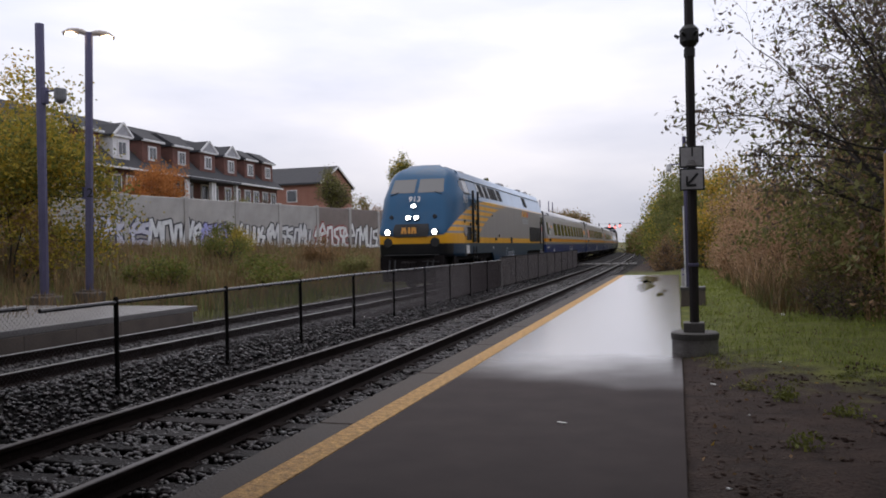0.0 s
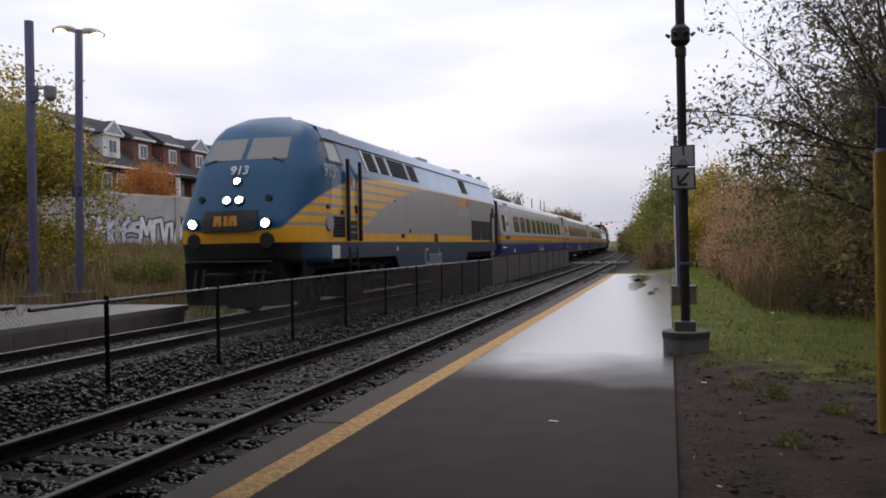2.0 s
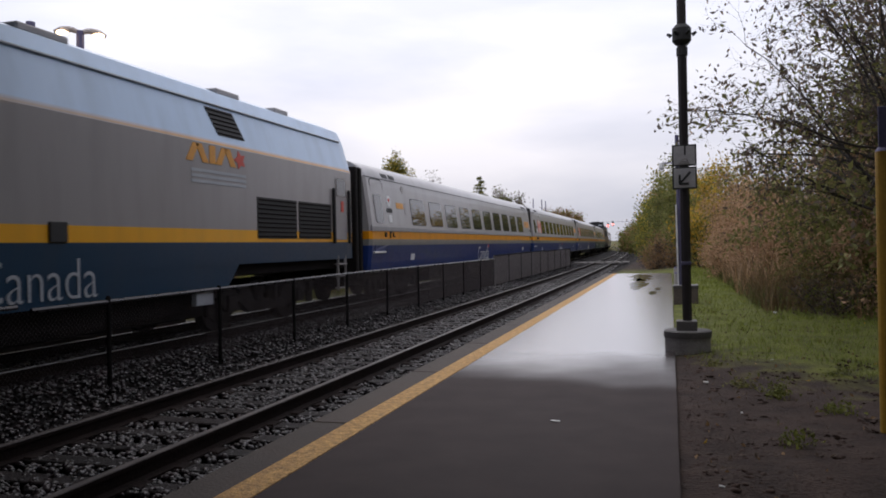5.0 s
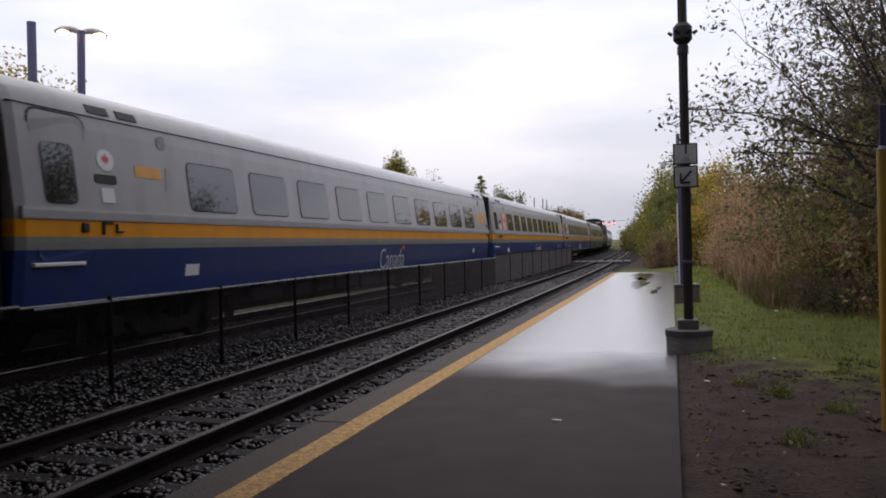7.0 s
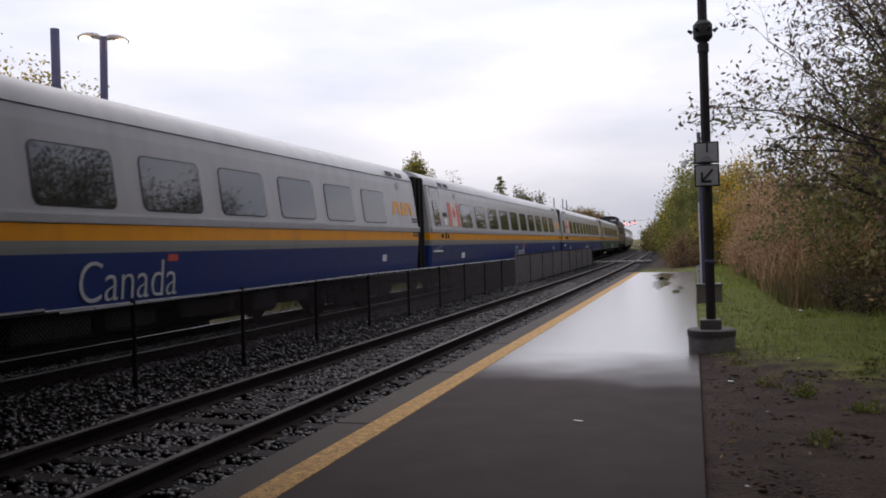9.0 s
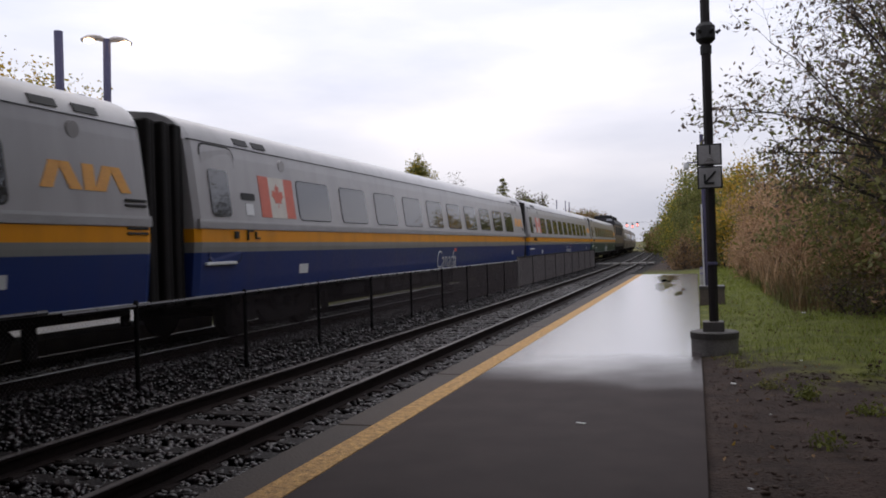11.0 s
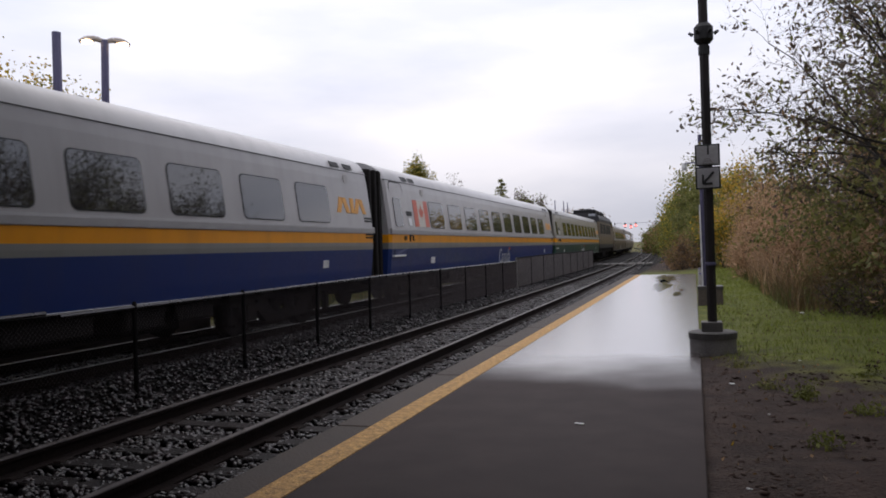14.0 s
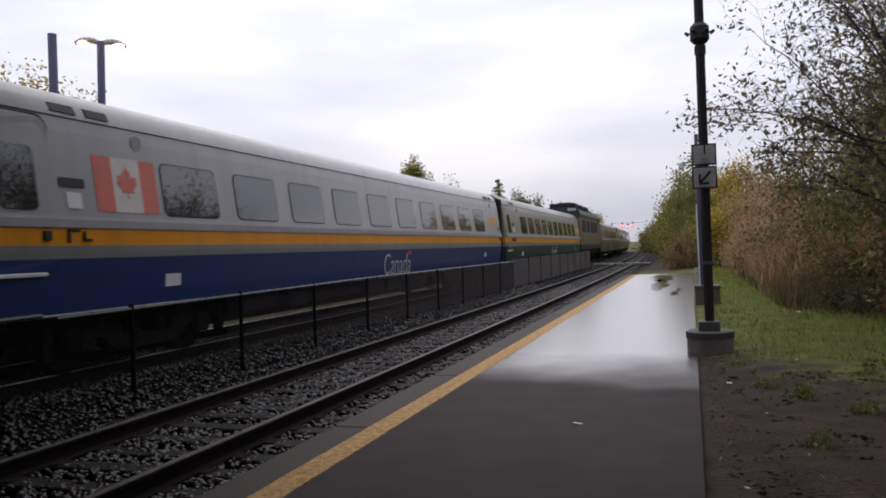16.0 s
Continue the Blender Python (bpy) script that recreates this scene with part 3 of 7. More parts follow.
def truck(vehicle, yc, base, r, outer=1.05):
    """A bogie: side frames, springs, boxes; its axles turn."""
    bm = BMN()
    for s in (-1, 1):
        x = s * outer
        prism(bm, [(yc - base / 2 - 0.35, r + 0.12), (yc - base / 2 - 0.2, r + 0.28), (yc - 0.7, r + 0.24), (yc - 0.5, r - 0.02), (yc + 0.5, r - 0.02), (yc + 0.7, r + 0.24), (yc + base / 2 + 0.2, r + 0.28),
                   (yc + base / 2 + 0.35, r + 0.12), (yc + base / 2 + 0.2, r - 0.12), (yc + base / 2 - 0.3, r + 0.02), (yc + 0.7, r - 0.22), (yc - 0.7, r - 0.22), (yc - base / 2 + 0.3, r + 0.02), (yc - base / 2 - 0.2, r - 0.12)],
              "x", x - 0.07, x + 0.07)
        for d in (-0.28, 0.28):
            tube(bm, (x, yc + d, r - 0.05), (x, yc + d, r + 0.42), 0.12, 0.12, 10)
        for d in (-base / 2, base / 2):
            box(bm, (x + s * 0.06, yc + d, r), (0.16, 0.3, 0.3), 0.03)
        tube(bm, (x + s * 0.1, yc - 0.5, r + 0.36), (x + s * 0.1, yc - base / 2 + 0.2, r + 0.2), 0.045, 0.045, 8)
        box(bm, (x, yc + base / 2 + 0.62, r + 0.05), (0.12, 0.16, 0.5), 0.02)
        box(bm, (x, yc - base / 2 - 0.62, r + 0.05), (0.12, 0.16, 0.5), 0.02)
    box(bm, (0, yc, r + 0.2), (2.0, 0.6, 0.25), 0.03)
    part("bogie_frame", bm, DARK, vehicle, "grimy black bogie frame")
    for d in (-base / 2, base / 2):
        wheelset(vehicle, yc + d, r)


# ---- leading locomotive ----
def loco_sx(z):
    if z <= 3.25:
        return 1.5
    return 1.5 - (z - 3.25) * 0.30


NOSE_Z = [0.42, 1.1, 1.62, 1.98, 2.16, 3.25, 3.98, 4.28, 4.50]
NOSE_F = [0.98, 0.86, 0.78, 0.76, 0.84, 1.34, 1.86, 2.14, 2.56]
NOSE_W = [1.10, 1.15, 1.17, 1.17, 1.16, 1.06, 0.97, 0.83, 0.55]


def nose_at(z):
    return float(np.interp(z, NOSE_Z, NOSE_F)), float(np.interp(z, NOSE_Z, NOSE_W))


def nose_point(u, z, out=0.0):
    f, w = nose_at(z)
    return (u * w, f - 0.10 * (1 - u * u) - out, z)


def build_locomotive():
    lo = empty("locomotive", Matrix(), "blue, yellow and grey streamlined diesel passenger locomotive with lit headlights", "locomotive", "train vehicles")
    # carbody with sloped upper sides and a rounded rear
    rings = []
    for y, k in ((2.6, 1.0), (20.2, 1.0), (20.5, 0.985), (20.66, 0.95)):
        half = [(1.5, 1.22), (1.5, 3.25), (1.28, 3.99), (1.15, 4.25), (0.75, 4.42)]
        rings.append([(x * k, y, z) for x, z in half] + [(0, y, 4.46)] + [(-x * k, y, z) for x, z in half[::-1]])
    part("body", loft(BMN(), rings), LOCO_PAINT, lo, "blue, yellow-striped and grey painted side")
    # nose, level by level
    nr = []
    levels = [1.14, 1.3, 1.45, 1.62, 1.9, 2.02, 2.16, 2.4, 2.7, 3.0, 3.25, 3.5, 3.75, 3.98, 4.12, 4.26, 4.36, 4.44, 4.50]
    for z in levels:
        f, w = nose_at(z)
        ws = loco_sx(z) if z < 3.99 else float(np.interp(z, [3.98, 4.15, 4.28, 4.40, 4.50], [1.28, 1.20, 1.05, 0.78, 0.40]))
        half = []
        for k in range(8):
            t = k / 7
            # quadratic from the cab side to the front corner
            bx = (1 - t) ** 2 * ws + 2 * t * (1 - t) * (ws * 0.99) + t * t * w
            by = (1 - t) ** 2 * 2.62 + 2 * t * (1 - t) * (f + 0.28 * (2.62 - f)) + t * t * f
            half.append((bx, by, z))
        front = [(w * u, f - 0.10 * (1 - u * u), z) for u in (0.85, 0.65, 0.4, 0.2, 0.0)]
        ring = half + front
        nr.append(ring + [(-x, y, zz) for x, y, zz in ring[-2::-1]])
    nose = part("nose", loft(BMN(), nr), NOSE_PAINT, lo, "blue sloped nose with yellow band", smooth=True)
    # windshield
    for s in (-1, 1):
        bm = BMN()
        us, zs = [s * 0.06, s * 0.95], (3.42, 3.93)
        grid = [[nose_point(us[0] + (us[1] - us[0]) * k / 4 * (1.0 if z > 3.6 else 1.0), z, 0.012) for k in range(5)] for z in (zs[0], 3.6, 3.78, zs[1])]
        vs = [[bm.verts.new(p) for p in r] for r in grid]
        for a, b in zip(vs, vs[1:]):
            for k in range(4):
                bm.faces.new((a[k], a[k + 1], b[k + 1], b[k]))
        part("windshield", bm, CABGLASS, nose, "grey reflecting windshield pane")
        # wiper
        p, q = nose_point(s * 0.92, 3.34, 0.03), nose_point(s * 0.66, 3.45, 0.03)
        part("wiper", tube(BMN(), p, q, 0.012, 0.012, 6), BLACK, nose)
    # lamps
    for u, z, r in ((0.0, 2.92, 0.075), (-0.13, 2.50, 0.085), (0.13, 2.50, 0.085)):
        p = Vector(nose_point(u, z))
        n = Vector((0, -0.86, 0.5))
        lamp = part("headlight", tube(BMN(), p - n * 0.02, p + n * 0.045, r + 0.03, r + 0.03, 20), SEAL, nose)
        part("lens", tube(BMN(), p + n * 0.03, p + n * 0.055, r, r * 0.9, 20), HEADLIGHT, lamp, "bright lit lens")
    for s in (-1, 1):
        p = Vector(nose_point(s * 0.73, 2.02))
        lamp = part("ditch_light", tube(BMN(), p + Vector((0, 0.08, 0)), p + Vector((0, -0.07, 0)), 0.13, 0.12, 18), SEAL, nose)
        part("lens", tube(BMN(), p + Vector((0, -0.06, 0)), p + Vector((0, -0.085, 0)), 0.088, 0.082, 18), HEADLIGHT, lamp, "bright lit lens")
        q = p + Vector((0, 0, -0.36))
        part("marker_recess", tube(BMN(), q + Vector((0, 0.1, 0)), q + Vector((0, -0.03, 0)), 0.17, 0.16, 16), SEAL, nose, "round dark lamp recess")
        g = p + Vector((-s * 0.06, 0.0, 0.52))
        part("horn_port", tube(BMN(), g + Vector((0, 0.3, 0)), g + Vector((0, 0.19, 0.02)), 0.085, 0.07, 12), SEAL, nose)
    # fleet number above the lamps
    ob = new("fleet_number", text_mesh("913", 0.30, WHITE))
    ob.parent = nose
    f0 = Vector(nose_point(0, 3.17, 0.03))
    ob.matrix_local = Matrix.Translation(f0) @ Matrix.Rotation(radians(63), 4, "X")
    # plain emblem on the nose
    bm = BMN()
    for k, (u, sl) in enumerate(((-0.30, 0.06), (-0.20, -0.06), (-0.05, 0.0), (0.07, 0.06), (0.17, -0.06))):
        a, b = nose_point((u - sl * 0.4) / 1.2, 1.95, 0.066), nose_point((u + sl * 0.4) / 1.2, 2.19, 0.066)
        m = (Vector(a) + Vector(b)) / 2
        box(bm, m, (0.085, 0.02, 0.22), 0.004, Euler((-0.12, sl * 2.2, 0)).to_matrix())
    part("emblem", bm, ORANGE, nose, "yellow slanted bars of the emblem")
    bm = BMN()
    loft(bm, [[nose_point(u / 1.18, z, o) for u, z in ((-0.62, 1.86), (0.0, 1.86), (0.62, 1.86), (0.66, 2.08), (0.62, 2.30), (0, 2.30), (-0.62, 2.30), (-0.66, 2.08))] for o in (-0.05, 0.055)])
    part("emblem_panel", bm, SEAL, nose, "dark panel behind the emblem")
    # pilot, coupler, hoses
    bm = BMN()
    prism(bm, [(-1.1, 0.30), (1.1, 0.30), (1.15, 1.2), (-1.15, 1.2)], "y", 0.80, 1.4)
    box(bm, (0, 0.45, 0.84), (0.36, 0.7, 0.3), 0.05)
    box(bm, (0, 0.02, 0.84), (0.26, 0.26, 0.34), 0.06)
    part("coupler_and_pilot", bm, DARK, lo, "black pilot with coupler")
    bm = BMN()
    for x in (-0.8, -0.6, 0.6, 0.8):
        tube(bm, (x, 0.70, 1.05), (x * 0.96, 0.55, 0.62), 0.028, 0.028, 8)
    tube(bm, (-1.0, 0.66, 1.22), (1.0, 0.66, 1.22), 0.02, 0.02, 8)
    tube(bm, (0.4, 0.66, 1.0), (1.0, 0.66, 0.98), 0.018, 0.018, 6)
    part("air_hose", bm, SEAL, lo)
    # cab side window
    bm = skin(BMN(), loco_sx, [(2.62, 3.47), (3.30, 3.47), (3.18, 3.90), (2.62, 3.90)], 0.012, 0.03)
    w = part("cab_window", bm, CABGLASS, lo, "grey cab side window")
    part("window_frame", skin(BMN(), loco_sx, [(2.50, 3.40), (3.41, 3.40), (3.27, 3.97), (2.50, 3.97)], 0.006, 0.03), SEAL, w)
    qa, qb = Vector((1.24, 1.83)), Vector((1.40, 2.60))
    qn = Vector((0.98, -0.2)) * 0.02
    bm = BMN()
    qs = [(qa.lerp(qb, t), z) for t, z in ((0.42, 3.50), (0.93, 3.50), (0.93, 3.88), (0.62, 3.88))]
    loft(bm, [[(p.x + k * qn.x - (z - 3.6) * 0.26, p.y + k * qn.y, z) for p, z in qs] for k in (-1.5, 1.4)])
    part("quarter_window", bm, GLASS, lo, "small cab quarter window")
    # handrails and door between them
    for y in (3.43, 4.20):
        part("handrail", box(BMN(), (1.56, y, 2.60), (0.08, 0.10, 1.95), 0.02), BLACK, lo, "black upright grab rail")
    d = part("cab_door", skin(BMN(), loco_sx, round_rect(3.53, 4.10, 1.66, 3.2, 0.05), 0.012, 0.03), LOCO_PAINT, lo)
    part("door_window", skin(BMN(), loco_sx, round_rect(3.80, 4.04, 2.86, 3.14, 0.04), 0.022, 0.02), CABGLASS, d)
    part("sticker", skin(BMN(), loco_sx, [(3.60, 2.95), (3.76, 2.95), (3.76, 3.18), (3.60, 3.18)], 0.022, 0.02), RED, d, "red notice")
    part("door_latch", box(BMN(), (1.53, 4.0, 2.40), (0.05, 0.09, 0.2), 0.01), BLACK, d)
    part("step_recess", skin(BMN(), loco_sx, [(3.6, 1.66), (4.06, 1.66), (4.06, 2.12), (3.6, 2.12)], 0.018, 0.03), SEAL, lo, "dark step recess")
    bm = BMN()
    for z in (0.55, 0.82, 1.08, 1.34):
        box(bm, (1.48, 3.84, z), (0.16, 0.46, 0.03), 0.008)
    for y in (3.60, 4.08):
        box(bm, (1.50, y, 0.98), (0.05, 0.04, 1.0), 0.008)
    part("ladder", bm, BLACK, lo, "dark steel boarding steps")
    for z in (1.84, 1.98):
        part("step_rung", box(BMN(), (1.53, 3.83, z), (0.03, 0.40, 0.035), 0.008), GREY_PLAIN, lo)
    # grilles and vents, each with slats
    def vent(name, y0, y1, z0, z1, slant=0.0, slats=6):
        v = part(name, skin(BMN(), loco_sx, [(y0, z0), (y1, z0), (y1 + slant, z1), (y0 + slant, z1)], 0.010, 0.03), SEAL, lo, "black louvred vent")
        bm = BMN()
        for k in range(slats):
            z = z0 + (k + 0.5) * (z1 - z0) / slats
            sl = slant * (z - z0) / (z1 - z0)
            box(bm, (loco_sx(z) + 0.012, (y0 + y1) / 2 + sl, z), (0.03, y1 - y0 - 0.06, 0.018), rot=Euler((0, 0.5, 0)).to_matrix())
        part("slat", bm, DARK, v)
    vent("nose_vent", 2.64, 3.32, 1.72, 2.20)
    for y0, y1 in ((5.10, 5.77), (5.98, 6.66), (6.94, 7.64), (7.68, 8.36), (8.50, 9.38)):
        vent("engine_vent", y0, y1, 3.44, 3.92, -0.16)
    vent("engine_vent", 14.80, 15.68, 3.44, 3.92, -0.2)
    vent("radiator_grille", 15.98, 17.58, 1.68, 2.45, 0, 9)
    vent("radiator_grille", 17.68, 19.28, 1.68, 2.45, 0, 9)
    for y in (4.88, 5.80, 6.70, 8.39):
        part("vent_frame", skin(BMN(), loco_sx, [(y + 0.06, 3.42), (y + 0.20, 3.42), (y + 0.04, 3.95), (y - 0.10, 3.95)], 0.016, 0.03), WHITE, lo, "white slanted strip")
    part("side_port", tube(BMN(), (1.49, 2.45, 2.05), (1.53, 2.45, 2.05), 0.20, 0.19, 20), GREY_PLAIN, lo, "round grey cover")
    for y, z, w, h in ((2.36, 2.40, 0.10, 0.10), (3.16, 2.30, 0.14, 0.10), (7.6, 1.78, 0.24, 0.12), (8.25, 1.93, 0.07, 0.1), (11.0, 1.74, 0.30, 0.26), (6.9, 2.75, 0.05, 0.05)):
        part("fitting", box(BMN(), (1.51, y, z), (0.05, w, h), 0.012), SEAL, lo)
    part("data_plate", box(BMN(), (1.505, 2.78, 1.38), (0.02, 0.42, 0.30), 0.004), WHITE, lo, "white data plate")
    part("data_plate", box(BMN(), (1.505, 7.1, 1.42), (0.02, 0.10, 0.12), 0.004), WHITE, lo, "small white plate")
    part("gutter", box(BMN(), (1.295, 11.5, 3.985), (0.05, 17.6, 0.03), 0.008), PALE, lo)
    # rear end door rails
    for y in (19.40, 20.26):
        part("handrail", box(BMN(), (1.54, y, 2.20), (0.06, 0.08, 1.25), 0.015), BLACK, lo)
    d = part("rear_door", skin(BMN(), loco_sx, round_rect(19.56, 20.18, 1.66, 3.1, 0.05), 0.012, 0.03), GREY_PLAIN, lo)
    part("door_window", skin(BMN(), loco_sx, round_rect(19.60, 20.08, 2.66, 3.06, 0.05), 0.022, 0.02), GLASS, d)
    part("sticker", skin(BMN(), loco_sx, [(19.84, 2.3), (19.98, 2.3), (19.98, 2.55), (19.84, 2.55)], 0.022, 0.02), RED, d, "red notice")
    bm = BMN()
    for z in (0.55, 0.82, 1.1):
        box(bm, (1.46, 19.88, z), (0.14, 0.42, 0.03), 0.008)
    for y in (19.67, 20.10):
        box(bm, (1.48, y, 0.9), (0.05, 0.04, 0.8), 0.008)
    part("ladder", bm, GREY_PLAIN, lo)
    # skirts and tank
    for s in (-1, 1):
        bm = BMN()
        prism(bm, [(6.9, 1.3), (7.35, 0.80), (14.9, 0.80), (15.4, 1.3)], "x", s * 1.42, s * 1.495)
        part("skirt", bm, LOCO_PAINT, lo)
        bm = BMN()
        prism(bm, [(1.3, 1.2), (1.3, 0.7), (1.7, 0.7), (2.0, 1.2)], "x", s * 1.30, s * 1.38)
        part("skirt", bm, DARK, lo)
    bm = BMN()
    box(bm, (0, 11.1, 0.74), (2.4, 7.2, 0.8), 0.12)
    box(bm, (0, 11.0, 1.12), (2.7, 19.0, 0.24), 0.03)
    part("fuel_tank", bm, DARK, lo, "black fuel tank and underframe")
    bm = BMN()
    for y in (5.6, 6.2):
        box(bm, (1.2, y, 0.95), (0.3, 0.5, 0.5), 0.04)
    tube(bm, (1.35, 5.0, 0.7), (1.35, 7.2, 0.62), 0.06, 0.06, 8)
    part("underfloor_equipment", bm, DARK, lo)
    part("white_box", box(BMN(), (1.40, 14.3, 0.72), (0.1, 0.5, 0.3), 0.02), PALE, lo)
    for yc in (4.3, 17.0):
        truck(lo, yc, 2.75, 0.51)
    # roof fittings
    for y, w in ((11.4, 0.9), (15.9, 0.8), (18.0, 0.6)):
        part("roof_hatch", box(BMN(), (0.75, y, 4.36), (0.5, w, 0.12), 0.03), GREY_PLAIN, lo)
    part("roof_antenna", box(BMN(), (0.9, 3.9, 4.30), (0.25, 0.5, 0.10), 0.03), GREY_PLAIN, lo)
    # writing
    lettering(lo, "fleet_number", "913", 0.42, WORD, loco_sx(3.2) + 0.010, 2.50, 3.20, "pale fleet number")
    lettering(lo, "lettering", "Canada", 0.78, PALE, 1.502, 10.7, 1.12, "pale country word", squeeze=0.86, weight=-0.014)
    bm = BMN()
    for k, (y, sl) in enumerate(((13.95, 0.10), (14.22, -0.10), (14.52, 0.0), (14.80, 0.10), (15.08, -0.10))):
        skin(bm, loco_sx, [(y - 0.09 - sl, 2.92), (y + 0.09 - sl, 2.92), (y + 0.09 + sl, 3.22), (y - 0.09 + sl, 3.22)], 0.008, 0.02)
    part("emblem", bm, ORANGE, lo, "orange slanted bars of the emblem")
    part("emblem_leaf", skin(BMN(), loco_sx, [(15.4 + 0.2 * math.cos(a * 0.628) * (1 if a % 2 else 0.55), 3.06 + 0.17 * math.sin(a * 0.628) * (1 if a % 2 else 0.55)) for a in range(10)], 0.008, 0.02), RED, lo)
    bm = BMN()
    for k in range(3):
        skin(bm, loco_sx, [(13.9, 2.58 + k * 0.09), (15.6, 2.58 + k * 0.09), (15.6, 2.63 + k * 0.09), (13.9, 2.63 + k * 0.09)], 0.006, 0.02)
    part("emblem_lines", bm, PALE, lo)
    # underframe down the middle, rear gangway
    part("centre_sill", box(BMN(), (-0.2, 10.3, 0.52), (0.5, 18.0, 0.66), 0.03), DARK, lo)
    part("gangway", box(BMN(), (0, 20.78, 2.1), (2.0, 0.4, 2.8), 0.08), RUBBER, lo, "dark rubber gangway")
    return lo


# ---- coaches ----
BELT = mat("silver_belt_strip", (0.40, 0.39, 0.39), (0.33, 0.32, 0.32), 3, 0.4, metal=0.15)


def coach_sx(z):
    return float(np.interp(z, [0.83, 1.6, 2.0, 3.1, 3.29, 3.383, 3.476, 3.556, 3.62, 3.68, 3.73], [1.50, 1.575, 1.58, 1.44, 1.405, 1.37, 1.315, 1.24, 1.14, 1.0, 0.84]))


LEAF = [(0, 1.0), (0.14, 0.72), (0.28, 0.80), (0.22, 0.36), (0.42, 0.56), (0.48, 0.44), (0.74, 0.50), (0.66, 0.28), (0.80, 0.18), (0.40, -0.16), (0.46, -0.34), (0.04, -0.28), (0.04, -0.62)]
LEAF = LEAF + [(-x, y) for x, y in LEAF[:0:-1]]


def build_coach(paint, label, mark="flag", first=3.90, pitch=1.94):
    co = empty("passenger_coach", Matrix(), label, "railway coach", "train vehicles")
    L0, L1 = 0.55, 25.33
    zs = [0.83, 1.2, 1.6, 2.0, 2.6, 3.1, 3.29, 3.383, 3.476, 3.556, 3.62, 3.68, 3.73]
    rings = []
    for y, k in ((L0, 0.965), (L0 + 0.12, 1.0), (L1 - 0.12, 1.0), (L1, 0.965)):
        half = [(coach_sx(z) * k, z) for z in zs]
        rings.append([(x, y, z) for x, z in half] + [(0, y, 3.83)] + [(-x, y, z) for x, z in half[::-1]])
    body = part("body", loft(BMN(), rings), paint, co)
    for poly in body.data.polygons:
        poly.use_smooth = poly.center.z > 3.3 and abs(poly.normal.y) < 0.3
    # belt moulding, roof seam, sill line
    part("belt_moulding", skin(BMN(), coach_sx, [(L0 + 0.05, 1.90), (L1 - 0.05, 1.90), (L1 - 0.05, 1.93), (L1 - 0.05, 2.0), (L1 - 0.05, 2.04), (L0 + 0.05, 2.04), (L0 + 0.05, 2.0), (L0 + 0.05, 1.93)], 0.022, 0.05), BELT, body)
    part("roof_gutter", skin(BMN(), coach_sx, [(L0 + 0.05, 3.284), (L1 - 0.05, 3.284), (L1 - 0.05, 3.297), (L0 + 0.05, 3.297)], 0.012, 0.04), SEAL, body)
    part("sill", box(BMN(), (1.49, (L0 + L1) / 2, 0.835), (0.06, L1 - L0 - 0.1, 0.03), 0.006), STEEL, body)
    # windows
    for k in range(10):
        y = first + k * pitch
        w = part("window", skin(BMN(), coach_sx, round_rect(y, y + 1.38, 2.11, 2.86, 0.10), 0.012, 0.03), GLASS, co)
        part("window_seal", skin(BMN(), coach_sx, round_rect(y - 0.018, y + 1.398, 2.092, 2.878, 0.11), 0.006, 0.03), SEAL, w)
    # door
    d = part("door", skin(BMN(), coach_sx, round_rect(0.86, 1.80, 1.36, 3.24, 0.14), 0.010, 0.03), paint, co)
    part("door_seal", skin(BMN(), coach_sx, round_rect(0.83, 1.83, 1.33, 3.27, 0.16), 0.004, 0.03), SEAL, d)
    part("door_window", skin(BMN(), coach_sx, round_rect(1.00, 1.54, 2.10, 2.86, 0.08), 0.018, 0.02), GLASS, d)
    part("door_handle", box(BMN(), (1.585, 1.64, 1.80), (0.05, 0.12, 0.12), 0.015), SEAL, d)
    part("door_sill", box(BMN(), (1.56, 1.2, 1.34), (0.07, 0.86, 0.05), 0.012), WHITE, d, "pale step edge")
    # fittings by the door
    part("grab_handle", box(box(BMN(), (1.59, 1.98, 1.80), (0.04, 0.03, 0.18), 0.01), (1.59, 2.07, 1.87), (0.03, 0.2, 0.03), 0.01), SEAL, co)
    part("grab_handle", box(box(BMN(), (1.59, 2.24, 1.80), (0.04, 0.03, 0.12), 0.01), (1.59, 2.30, 1.75), (0.03, 0.14, 0.03), 0.01), SEAL, co)
    part("notice", skin(BMN(), coach_sx, [(2.00, 2.14), (2.25, 2.14), (2.25, 2.34), (2.00, 2.34)], 0.010, 0.03), WHITE, co, "white notice")
    part("display", skin(BMN(), coach_sx, round_rect(1.90, 2.33, 2.40, 2.52, 0.03), 0.012, 0.03), SEAL, co)
    part("lifting_eye", tube(BMN(), (coach_sx(3.12) - 0.02, 3.44, 3.1), (coach_sx(3.12) + 0.02, 3.44, 3.1), 0.12, 0.11, 14), paint, co)
    part("lifting_eye", tube(BMN(), (coach_sx(3.12) - 0.02, 24.0, 3.1), (coach_sx(3.12) + 0.02, 24.0, 3.1), 0.12, 0.11, 14), paint, co)
    part("data_plate", skin(BMN(), coach_sx, [(3.88, 1.08), (4.24, 1.08), (4.24, 1.26), (3.88, 1.26)], 0.008, 0.02), WHITE, co, "small white data plate")
    part("data_plate", skin(BMN(), coach_sx, [(22.6, 1.16), (22.85, 1.16), (22.85, 1.32), (22.6, 1.32)], 0.008, 0.02), WHITE, co)
